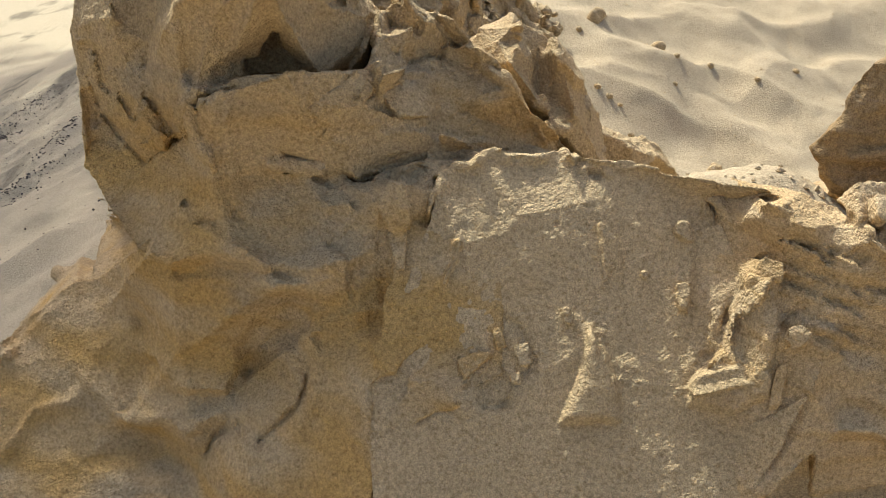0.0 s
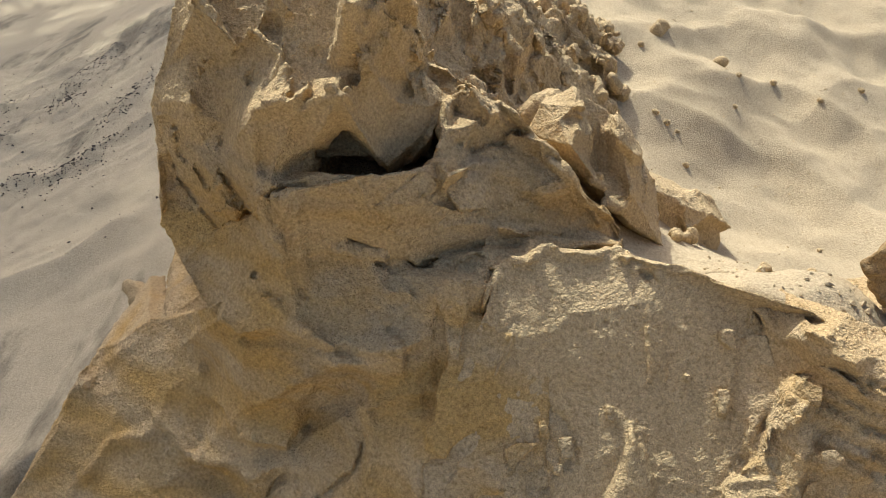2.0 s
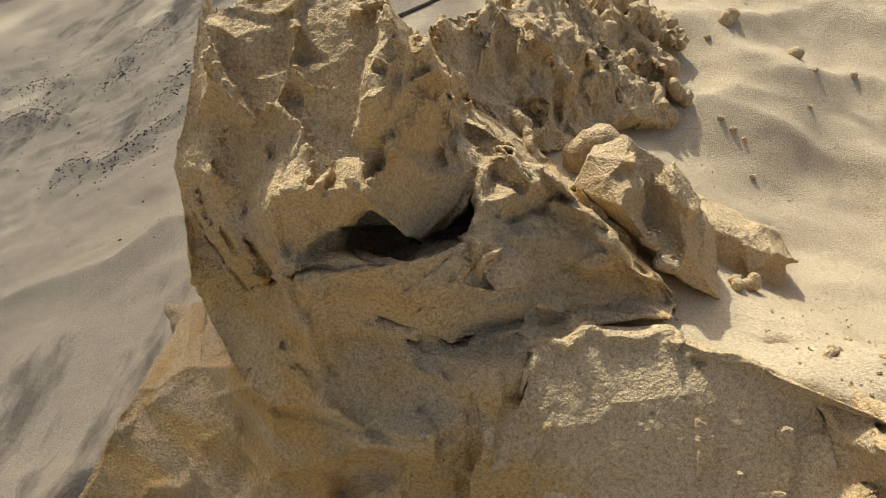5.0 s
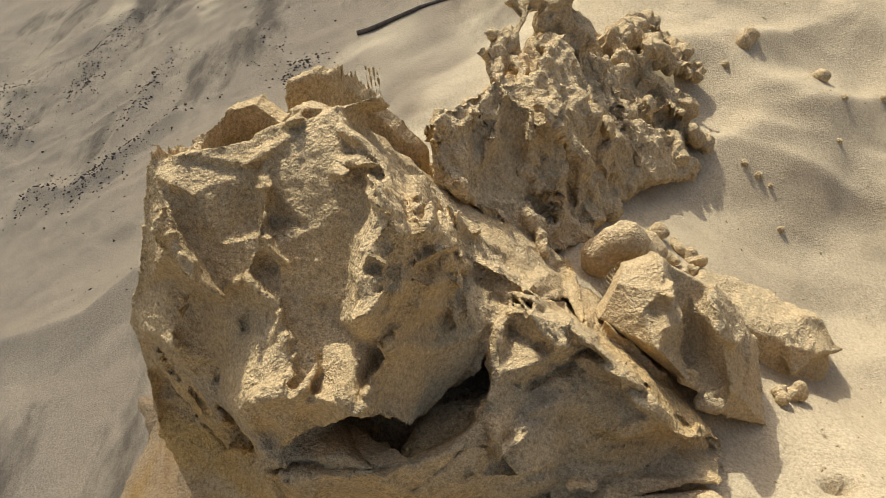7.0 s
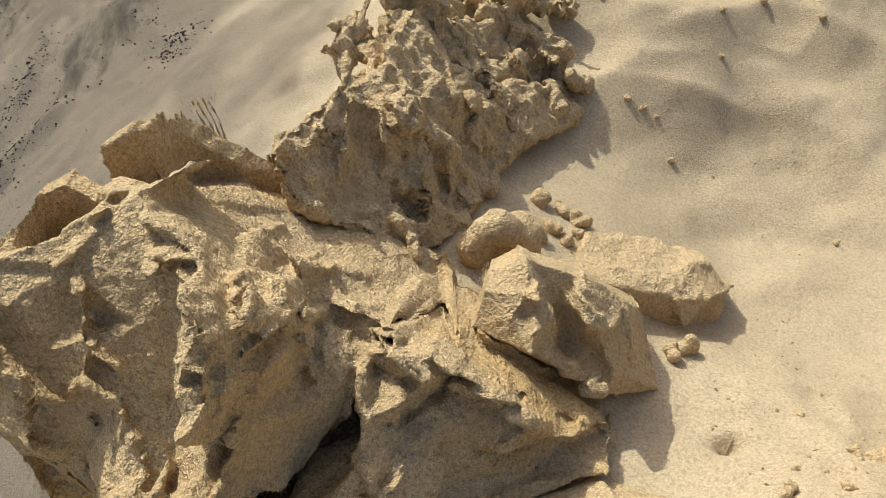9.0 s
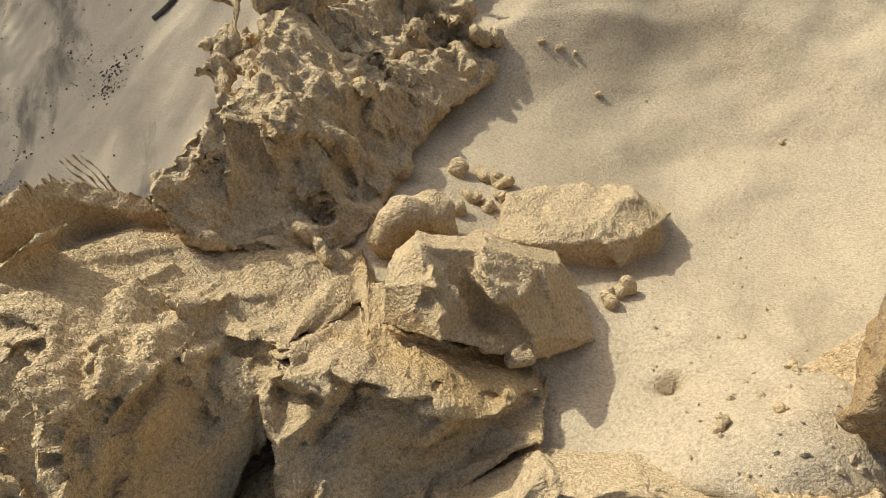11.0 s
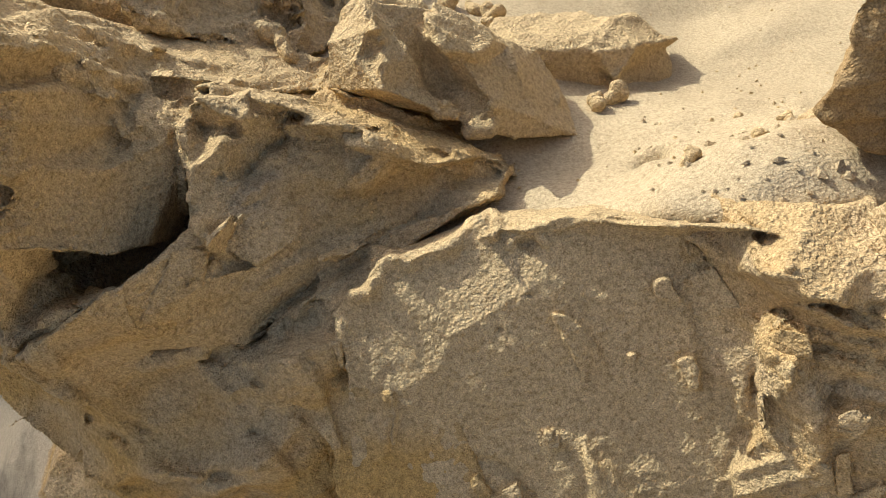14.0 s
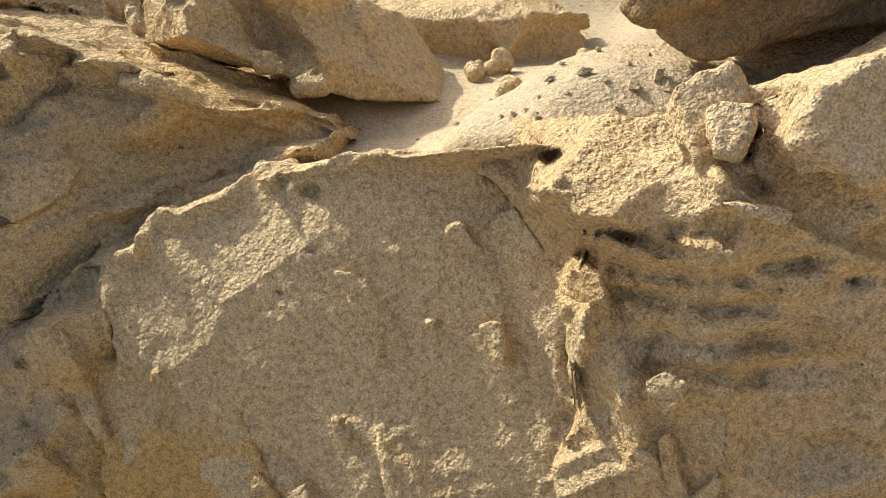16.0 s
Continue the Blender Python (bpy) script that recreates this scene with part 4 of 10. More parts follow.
tower.facet((-7.2, 59.6, 54.8), (-7.9, 62.8, 51.6), (-7.9, 61.3, 54))
tower.facet((-23.9, 57.2, 47.4), (-27.2, 60, 45.5), (-26.6, 59, 48.4))
tower.facet((-23.9, 57.2, 47.4), (-27.2, 60, 45.5), (-26.5, 58.9, 44.8))
tower.facet((-23.9, 57.2, 47.4), (-25, 58.5, 44.3), (-26.5, 58.9, 44.8))
tower.facet((-27.5, 60.8, 41.1), (-27.2, 60, 45.5), (-26.5, 58.9, 44.8))
tower.facet((-27.5, 60.8, 41.1), (-25, 58.5, 44.3), (-26.5, 58.9, 44.8))
tower.facet((-23.9, 57.2, 47.4), (-26.6, 59, 48.4), (-23.1, 56.8, 49.6))
tower.facet((-23.9, 57.2, 47.4), (-25, 58.5, 44.3), (-24.8, 58.5, 42.2))
tower.facet((-27.5, 60.8, 41.1), (-25, 58.5, 44.3), (-24.8, 58.5, 42.2))
tower.facet((-27.5, 60.8, 41.1), (-27.2, 60, 45.5), (-27.4, 59.5, 39.7))
tower.facet((-24.9, 59.3, 40.4), (-24.8, 58.5, 42.2), (-27.4, 59.5, 39.7))
tower.facet((-27.5, 60.8, 41.1), (-24.8, 58.5, 42.2), (-27.4, 59.5, 39.7))
tower.facet((-24.9, 59.3, 40.4), (-23.8, 57.9, 39.5), (-27.4, 59.5, 39.7))
tower.facet((-26.6, 59, 48.4), (-27.2, 60, 45.5), (-27.4, 59.5, 39.7), (-27.1, 58, 38.2))
tower.facet((-27.1, 58, 38.2), (-23.4, 56.8, 38.2), (-21.5, 56.4, 38.5), (-23.8, 57.9, 39.5))
tower.facet((-23.8, 57.9, 39.5), (-27.4, 59.5, 39.7), (-27.1, 58, 38.2))
tower.facet((-23.4, 56.8, 38.2), (-27.1, 58, 38.2), (-25, 55.6, 36.3))
tower.facet((-22.7, 53.9, 33.2), (-20.8, 53, 35.4), (-22.5, 52.7, 34))
tower.facet((-27.1, 58, 38.2), (-25, 55.6, 36.3), (-22.5, 52.7, 34))
tower.facet((-23.4, 56.8, 38.2), (-20.6, 54.4, 37.2), (-23.9, 56, 36))
tower.facet((-23.4, 56.8, 38.2), (-25, 55.6, 36.3), (-23.9, 56, 36))
tower.facet((-20.6, 54.4, 37.2), (-20.8, 53, 35.4), (-23.9, 56, 36))
tower.facet((-25, 55.6, 36.3), (-22.5, 52.7, 34), (-23.9, 56, 36))
tower.facet((-20.8, 53, 35.4), (-22.5, 52.7, 34), (-23.9, 56, 36))
tower.facet((-23.4, 56.8, 38.2), (-20.6, 54.4, 37.2), (-21.5, 56.4, 38.5))
tower.facet((-24.9, 59.3, 40.4), (-24.8, 58.5, 42.2), (-21.5, 56.4, 38.5))
tower.facet((-24.9, 59.3, 40.4), (-23.8, 57.9, 39.5), (-21.5, 56.4, 38.5))
tower.facet((-23.9, 57.2, 47.4), (-24.8, 58.5, 42.2), (-21.5, 56.4, 38.5))
tower.facet((-22.7, 53.9, 33.2), (-20.8, 53, 35.4), (-21.1, 51.4, 34.2))
tower.facet((-22.7, 53.9, 33.2), (-22.5, 52.7, 34), (-21.1, 51.4, 34.2))
tower.settle()
# the crater's rim, and the broken wall behind it
tower.wall((-21.3, 61.3, 58.9), (-21.4, 63.2, 58.9), (-20.4, 65.7, 59.2), (-18.8, 66.2, 59.4), (-17.3, 65.4, 58.8), (-16.2, 64.4, 60.2), (-14.6, 63.6, 60.6), thick=1.3, deep=6)
tower.block((-20.7, 61.5, 60.5), (-17.4, 61.6, 61.5), (-16.6, 63.8, 62), (-18.4, 65.4, 62), (-20.4, 64.8, 61), (-19.6, 62.8, 53.5), (-17.8, 62.8, 53.5), (-18.4, 64.6, 53.5), k=0.4, cut=True)
tower.wall((-17.9, 69.3, 57.6), (-17.5, 69.5, 58.7), (-16.4, 70.0, 58.9), (-15.6, 71.3, 58.2), (-15.2, 73.0, 56.7), (-14.2, 74.0, 55.0), (-12.4, 74.5, 52.3), (-11.0, 75.3, 49.8), thick=1.8, deep=7)
tower.crest((-9.8, 56.6, 60.5), (-10.1, 55.7, 59.4), (-10.4, 54.8, 58.8), (-10.5, 53.9, 58.1), (-9.9, 52.6, 58.0), (-10.2, 51.6, 57.6), (-10.2, 52.7, 55.2), face=(0.19, -0.72, 0.67), h=0.6, w=0.35, drop=1.6)
tower.crust((-9.8, 56.6, 60.5), (-10.1, 55.7, 59.4), (-10.2, 54.6, 58.9), (-10.5, 53.9, 58.1), (-9.9, 52.6, 58.0), (-10.2, 51.7, 57.5), (-9.9, 52.4, 55.6), (-9.0, 53.5, 55.7), (-8.4, 54.1, 56.6), (-8.1, 56.4, 56.4), (-6.8, 57.5, 56.7), (-7.4, 57.4, 57.9), (-8.4, 57.3, 58.1), (-8.9, 56.3, 60.3), face=(0.17, -0.73, 0.67), h=0.4, edge=0.3)
tower.crest((-8.8, 54.7, 60.4), (-8.3, 57.4, 58.0), (-7.3, 57.3, 58.0), (-6.9, 59.1, 55.5), face=(0.13, -0.76, 0.64), h=0.4, w=0.5, drop=0.3)
tower.crest((-16.4, 61.4, 60.1), (-16.4, 59.9, 59.0), (-16.4, 59.1, 57.4), (-15.9, 57.5, 56.9), (-15.2, 56.8, 56.4), (-14.0, 56.2, 55.5), face=(0.30, -0.73, 0.61), h=0.35, w=0.7, drop=0.5)
tower.crest((-22.0, 58.7, 56.9), (-20.9, 57.6, 56.2), (-19.8, 56.6, 55.3), (-19.4, 56.9, 53.7), (-19.1, 56.9, 52.3), face=(0.39, -0.67, 0.63), h=0.5, w=0.9, drop=0.5)
tower.crest((-9.2, 53.0, 54.6), (-9.9, 53.7, 52.2), (-10.3, 52.7, 52.3), (-10.3, 50.6, 52.7), face=(0.18, -0.63, 0.76), h=0.5, w=0.3, drop=1)
tower.crust((-12.9, 59.5, 59.8), (-12.7, 60.0, 60.3), (-11.8, 60.1, 60.4), (-11.1, 61.9, 59.1), (-10.1, 60.9, 59.0), (-10.8, 59.1, 60.3), (-11.2, 59.7, 60.0), (-12.0, 59.2, 59.7), (-12.8, 59.1, 59.4), face=(0.22, -0.79, 0.57), h=0.55, edge=0.3)
tower.crust((-17.8, 53.3, 49.8), (-17.1, 53.6, 51.3), (-16.1, 53.9, 52.1), (-15.5, 54.3, 52.8), (-15.0, 54.7, 53.5), (-14.2, 54.4, 53.2), (-13.1, 54.0, 52.7), (-12.7, 52.9, 52.5), (-13.3, 52.1, 51.6), (-13.7, 51.9, 50.9), (-14.7, 51.5, 51.3), (-16.5, 51.8, 50.2), face=(0.28, -0.61, 0.74), h=0.5, edge=0.5)
tower.crest((-16.8, 51.9, 50.4), (-14.8, 51.7, 51.4), (-13.7, 52.0, 50.6), (-11.6, 50.9, 52.8), (-10.4, 50.5, 52.9), face=(0.25, -0.59, 0.77), h=0.4, w=0.6, drop=1.2)
tower.crust((-18.3, 56.2, 52.1), (-17.4, 56.1, 53.0), (-16.7, 55.7, 52.8), (-16.6, 54.8, 52.2), (-17.9, 55.3, 51.3), face=(0.32, -0.64, 0.70), h=-0.35, edge=0.9)
tower.crest((-15.1, 55.4, 54.0), (-15.6, 54.8, 53.1), (-16.1, 54.1, 52.2), face=(0.30, -0.64, 0.71), h=0.35, w=1.4, drop=0.6)
tower.crest((-22.9, 57.5, 50.7), (-23.0, 56.9, 48.4), (-22.2, 57.0, 44.9), (-19.1, 54.3, 45.9), (-17.3, 53.0, 44.6), (-15.5, 50.7, 45.6), face=(0.35, -0.56, 0.75), h=0.45, w=0.5, drop=1.4)
tower.crest((-21.7, 56.5, 45.0), (-18.9, 54.3, 44.8), (-16.2, 51.5, 44.8), face=(0.32, -0.54, 0.78), h=-0.35, w=0.4, drop=0.4)
tower.crest((-24.7, 57.8, 48.4), (-24.4, 57.9, 45.7), (-22.8, 57.0, 44.2), (-21.8, 56.4, 42.9), face=(0.39, -0.57, 0.72), h=-0.3, w=0.4, drop=0.4)
tower.crest((-18.2, 56.7, 54.5), (-17.1, 56.4, 54.9), (-16.2, 56.0, 54.3), (-15.3, 55.5, 54.1), face=(0.32, -0.67, 0.67), h=0.3, w=0.5, drop=0.5)
tower.crest((-15.6, 61.0, 60.4), (-15.4, 63.9, 60.3), (-15.2, 65.1, 60.0), (-14.1, 64.8, 59.9), (-12.6, 61.6, 60.9), (-11.6, 61.5, 59.8), (-10.3, 60.9, 59.4), face=(0.25, -0.81, 0.53), h=0.45, w=0.4, drop=0.5)
tower.crust((-11.0, 59.1, 60.1), (-10.0, 60.5, 59.2), (-9.2, 56.9, 60.5), (-9.9, 56.7, 60.5), (-10.5, 57.3, 59.1), (-10.9, 58.2, 59.4), face=(0.19, -0.78, 0.60), h=0.3, edge=0.25)
tower.crest((-21.5, 60.6, 59.0), (-19.8, 61.1, 59.1), (-18.9, 61.0, 58.9), (-17.6, 60.9, 59.0), (-16.5, 61.0, 59.8), face=(0.36, -0.76, 0.54), h=0.3, w=0.4, drop=0.4)
tower.crest((-6.8, 60.8, 53.6), (-7.1, 59.9, 52.8), (-7.1, 59.1, 50.7), (-6.8, 57.7, 50.0), face=(0.23, -0.57, 0.79), h=0.4, w=0.4, drop=1.2)
tower.crest((-6.8, 63.1, 51.1), (-5.0, 63.0, 50.3), (-3.5, 65.6, 47.2), (-2.3, 64.9, 46.8), face=(0.16, -0.62, 0.77), h=0.4, w=0.7, drop=0.7)
tower.crest((-5.7, 62.2, 49.9), (-4.4, 61.0, 49.6), (-3.9, 61.3, 49.1), face=(0.17, -0.59, 0.79), h=-0.35, w=0.9, drop=0.6)
tower.crust((-9.2, 59.3, 58.6), (-8.8, 61.1, 56.8), (-7.4, 60.8, 55.6), (-6.9, 58.9, 55.6), (-7.8, 58.1, 55.4), (-8.2, 56.3, 57.9), (-8.6, 56.6, 59.1), face=(0.28, -0.61, 0.74), h=0.35, edge=0.3)
tower.crest((-8.6, 64.3, 54.5), (-7.2, 64.1, 52.5), (-6.1, 67.5, 48.7), (-4.3, 67.8, 47.0), face=(0.20, -0.65, 0.73), h=0.3, w=0.5, drop=0.5)
tower.crest((-18.0, 54.6, 50.4), (-16.9, 52.3, 49.1), (-17.2, 53.0, 45.0), (-16.5, 52.2, 42.3), (-15.2, 51.5, 40.5), face=(0.27, -0.88, 0.40), h=0.6, w=1.6, drop=0.6)
tower.crest((-20.8, 56.6, 47.3), (-20.3, 55.3, 44.7), (-18.9, 54.9, 41.8), (-17.2, 52.4, 39.4), face=(0.30, -0.86, 0.41), h=-0.4, w=0.6, drop=0.6)
tower.crest((-22.4, 57.2, 46.6), (-21.7, 56.3, 43.3), (-20.0, 55.4, 41.0), (-17.7, 52.9, 39.6), face=(0.31, -0.86, 0.41), h=0.3, w=0.4, drop=0.4)
tower.crest((-26.0, 58.6, 45.4), (-25.2, 58.5, 42.2), (-23.3, 57.4, 40.4), (-21.4, 56.2, 38.6), face=(0.35, -0.85, 0.41), h=-0.25, w=0.3, drop=0.3)
tower.crust((-14.7, 52.0, 47.6), (-12.7, 52.1, 49.1), (-12.6, 56.7, 46.7), (-11.9, 51.2, 47.3), (-13.6, 51.7, 46.4), (-15.3, 52.2, 46.1), face=(0.23, -0.90, 0.38), h=-0.6, edge=0.8)
tower.crest((-16.0, 51.9, 45.5), (-14.5, 52.1, 46.2), (-12.7, 51.3, 47.0), face=(0.24, -0.89, 0.39), h=0.6, w=0.5, drop=0.6)
tower.crest((-3.9, 61.6, 49.4), (-4.7, 60.7, 48.6), (-5.2, 59.8, 48.7), (-5.7, 58.5, 47.3), (-7.4, 58.9, 44.6), (-4.8, 54.5, 46.8), (-4.5, 53.5, 45.6), face=(0.43, -0.76, 0.49), h=0.5, w=0.35, drop=1.6)
tower.rod((-7.6, 58.7, 54.9), (-6.5, 62.5, 50.4), 0.5, 0.5, k=0.2)
tower.rod((-15.8, 64.3, 59.6), (-14.6, 63.7, 60.2), 0.5, 0.5, k=0.2)
tower_part = part_of(solid("tower", tower, SAND_CRUST, scallop=0.0008, strata=0.0006), outcrop)

foot = Solid((-46, 36, 2), (4, 76, 48), CELL * 1.3, seed=2, warp=0.0024)
foot.sunk = (0, 3.0, -2.6)
foot.block((-5.3, 46.5, 33), (-0.5, 46.2, 34.2), (-6.9, 45.7, 29.6), (-1.4, 43, 29), (-9.3, 45, 27.2), (-16, 47.3, 24), (-19, 48.2, 22), (3, 41.6, 28), (-16, 44, 16), (-19, 45.5, 16), (3, 37.5, 18), (-9, 41, 17), (-5, 56, 33), (3, 54, 33), (-18, 56, 24), (-18, 56, 16), (3, 54, 16))
foot.block((-20, 50.3, 23), (-22.8, 53, 22.5), (-25.1, 54, 24), (-28.2, 52.6, 21), (-32.8, 53.8, 20.3), (-35, 55.6, 22.5), (-29, 56.4, 25.4), (-37, 60.5, 22.4), (-29.8, 59.6, 27.6), (-25.5, 50.8, 18.2), (-34.4, 51.4, 17), (-42, 54.5, 15.8), (-42, 52, 8), (-34, 48, 8), (-22, 47.5, 8), (-19, 46.5, 12), (-40, 66, 14), (-24, 64, 24), (-20, 60, 24), (-20, 60, 10))
foot.block((-12, 52, 33), (0, 48, 32), (-20, 56, 30), (-16, 46, 14), (0, 60, 34), (-24, 60, 28), (-26, 56, 18), (-22, 52, 10), k=1.2)
foot.block((-4, 46.6, 32.8), (1, 46.2, 33.8), (-5, 44.3, 29), (1.5, 41.3, 28.8), (-6, 41.8, 24), (2, 37.6, 21), (-4, 50, 32), (2, 50, 32), (-4, 50, 20), (2, 50, 20), k=1.5)
foot.sunk, foot.back, foot.blend = (0, 0, 0), (0, 3.6, -2.4), 0.2
foot.facet((-28.4, 51.4, 21.1), (-24.5, 50.3, 20.3), (-23.2, 53, 24))
foot.facet((-24.5, 50.3, 20.3), (-23.2, 53, 24), (-18.8, 48.9, 27.4))
foot.facet((-18.8, 48.9, 27.4), (-16.2, 47.9, 25), (-15.5, 48.7, 29.4))
foot.facet((-18.8, 48.9, 27.4), (-15.5, 48.7, 29.4), (-19, 50, 34.2))
foot.facet((-23.2, 53, 24), (-18.8, 48.9, 27.4), (-23.9, 54.6, 26.5))
foot.facet((-18.8, 48.9, 27.4), (-19, 50, 34.2), (-23.9, 54.6, 26.5))
foot.facet((-19, 50, 34.2), (-21.1, 51.4, 34.2), (-26.7, 56.3, 27.2), (-23.9, 54.6, 26.5))
foot.facet((-15.5, 48.7, 29.4), (-11, 48.1, 33.8), (-9.7, 46.8, 30.4))
foot.facet((-11, 48.1, 33.8), (-6.7, 47.1, 35.3), (-9.7, 46.8, 30.4))
foot.facet((-16.2, 47.9, 25), (-15.5, 48.7, 29.4), (-13.6, 48.5, 26.3))
foot.facet((-15.5, 48.7, 29.4), (-9.7, 46.8, 30.4), (-13.6, 48.5, 26.3))
foot.facet((-15.5, 48.7, 29.4), (-19, 50, 34.2), (-13.8, 48.6, 35.6))
foot.facet((-15.5, 48.7, 29.4), (-11, 48.1, 33.8), (-13.8, 48.6, 35.6))
foot.facet((-19, 50, 34.2), (-13.8, 48.6, 35.6), (-15.2, 50.1, 37.5))
foot.facet((-15.6, 51.3, 40.6), (-15.2, 50.1, 37.5), (-11.4, 52.3, 39.7))
foot.facet((-9.7, 46.8, 30.4), (-13.6, 48.5, 26.3), (-8.9, 46, 29.8))
foot.facet((-13.6, 48.5, 26.3), (-8.9, 46, 29.8), (-9.4, 44.2, 27.1))
foot.facet((-16.2, 47.9, 25), (-13.6, 48.5, 26.3), (-15, 46.2, 24.3))
foot.facet((-13.6, 48.5, 26.3), (-9.4, 44.2, 27.1), (-15, 46.2, 24.3))
foot.facet((-24.5, 50.3, 20.3), (-18.8, 48.9, 27.4), (-18.4, 47.1, 22.6))
foot.facet((-18.8, 48.9, 27.4), (-16.2, 47.9, 25), (-18.4, 47.1, 22.6))
foot.facet((-16.2, 47.9, 25), (-15, 46.2, 24.3), (-18.4, 47.1, 22.6))
foot.facet((-15.6, 51.3, 40.6), (-21.5, 56.4, 38.5), (-18, 54.8, 41.8))
foot.facet((-15.6, 51.3, 40.6), (-11.4, 52.3, 39.7), (-15.3, 50.7, 46.1))
foot.facet((-29, 52.3, 21.8), (-28.4, 51.4, 21.1), (-32.7, 51.9, 19.7))
foot.facet((-24.5, 50.3, 20.3), (-18.4, 47.1, 22.6), (-23.1, 50, 18.3))
foot.facet((-6.7, 47.1, 35.3), (-9.7, 46.8, 30.4), (-4.7, 45.9, 31.2))
foot.facet((-9.7, 46.8, 30.4), (-8.9, 46, 29.8), (-4.7, 45.9, 31.2))
foot.facet((-21.5, 56.4, 38.5), (-18, 54.8, 41.8), (-21.1, 56.5, 39.9))
foot.facet((-15.6, 51.3, 40.6), (-18, 54.8, 41.8), (-16.6, 52, 44.3))
foot.facet((-15.6, 51.3, 40.6), (-15.3, 50.7, 46.1), (-16.6, 52, 44.3))
foot.facet((-0.8, 49.9, 39.7), (-3, 49.4, 40.8), (-3.7, 49.1, 40.4), (-2.3, 49, 37.9))
foot.facet((0, 46.5, 35), (0.5, 44.6, 32.6), (1.2, 47.7, 37))
foot.facet((0.5, 44.6, 32.6), (9, 44.2, 32.4), (1.2, 47.7, 37))
foot.facet((-2.3, 49, 37.9), (0, 46.5, 35), (1.2, 47.7, 37))
foot.facet((0, 46.5, 35), (0.5, 44.6, 32.6), (-0.2, 46.5, 34.8))
foot.facet((-4.1, 49, 39.4), (-2.3, 49, 37.9), (-3.7, 49.1, 40.4))
foot.facet((-4.1, 49, 39.4), (-5.9, 51.9, 40.1), (-3.7, 49.1, 40.4))
foot.facet((-3, 49.4, 40.8), (-3.6, 52.8, 40.3), (-3.7, 49.1, 40.4))
foot.facet((-3.6, 52.8, 40.3), (-5.9, 51.9, 40.1), (-3.7, 49.1, 40.4))
foot.facet((-4.1, 49, 39.4), (-2.3, 49, 37.9), (-4.7, 48.5, 36.6))
foot.facet((-2.3, 49, 37.9), (-2.8, 47.4, 34.2), (-4.7, 48.5, 36.6))
foot.facet((-4.1, 49, 39.4), (-9.1, 50.6, 38.5), (-4.7, 48.5, 36.6))
foot.facet((-6.7, 47.1, 35.3), (-9.1, 50.6, 38.5), (-4.7, 48.5, 36.6))
foot.facet((-6.7, 47.1, 35.3), (-4.7, 45.9, 31.2), (-4, 47.5, 33.1))
foot.facet((-4.7, 45.9, 31.2), (0.5, 44.6, 32.6), (-4, 47.5, 33.1))
foot.facet((-2.8, 47.4, 34.2), (0.5, 44.6, 32.6), (-4, 47.5, 33.1))
foot.facet((-2.8, 47.4, 34.2), (-4.7, 48.5, 36.6), (-4, 47.5, 33.1))
foot.facet((-6.7, 47.1, 35.3), (-4.7, 48.5, 36.6), (-4, 47.5, 33.1))
foot.facet((-11, 48.1, 33.8), (-6.7, 47.1, 35.3), (-10.5, 50.6, 37.8))
foot.facet((-6.7, 47.1, 35.3), (-9.1, 50.6, 38.5), (-10.5, 50.6, 37.8))
foot.facet((-11, 48.1, 33.8), (-13.8, 48.6, 35.6), (-10.5, 50.6, 37.8))
foot.facet((-13.8, 48.6, 35.6), (-15.2, 50.1, 37.5), (-10.5, 50.6, 37.8))
foot.facet((-15.2, 50.1, 37.5), (-11.4, 52.3, 39.7), (-10.5, 50.6, 37.8))
foot.facet((-9.1, 50.6, 38.5), (-11.4, 52.3, 39.7), (-10.5, 50.6, 37.8))
foot.facet((-7.2, 51.7, 41.6), (-7.6, 51.5, 42.1), (-7.2, 51.6, 40.1))
foot.facet((-9.1, 50.6, 38.5), (-11.4, 52.3, 39.7), (-7.2, 51.6, 40.1))
foot.facet((-11.4, 52.3, 39.7), (-7.6, 51.5, 42.1), (-7.2, 51.6, 40.1))
foot.facet((-4.1, 49, 39.4), (-9.1, 50.6, 38.5), (-7.2, 51.6, 40.1))
foot.facet((-4.1, 49, 39.4), (-5.9, 51.9, 40.1), (-7.2, 51.6, 40.1))
foot.facet((-7.2, 51.7, 41.6), (-5.9, 51.9, 40.1), (-7.2, 51.6, 40.1))
foot.facet((-11.4, 52.3, 39.7), (-15.3, 50.7, 46.1), (-10.3, 50.3, 47.6))
foot.facet((-3, 49.4, 40.8), (-3.6, 52.8, 40.3), (-1.8, 52.3, 40.9))
foot.facet((-36.7, 59.9, 23), (-36.4, 72.3, 22.7), (-30.4, 58.6, 28), (-32.9, 57.7, 26.1))
foot.facet((-36.7, 59.9, 23), (-35, 54.9, 22), (-36.7, 56.1, 23.2))
foot.facet((-37.7, 52.6, 20.2), (-32.7, 51.9, 19.7), (-34.7, 53.6, 20.6))
foot.facet((-30.4, 58.6, 28), (-32.9, 57.7, 26.1), (-29.8, 56.3, 26.2))
foot.facet((-29, 52.3, 21.8), (-28.4, 51.4, 21.1), (-27.2, 53.8, 24.6))
foot.facet((-28.4, 51.4, 21.1), (-23.2, 53, 24), (-27.2, 53.8, 24.6))
foot.facet((-23.2, 53, 24), (-23.9, 54.6, 26.5), (-27.2, 53.8, 24.6))
foot.facet((-23.9, 54.6, 26.5), (-26.7, 56.3, 27.2), (-29.8, 56.3, 26.2), (-27.2, 53.8, 24.6))
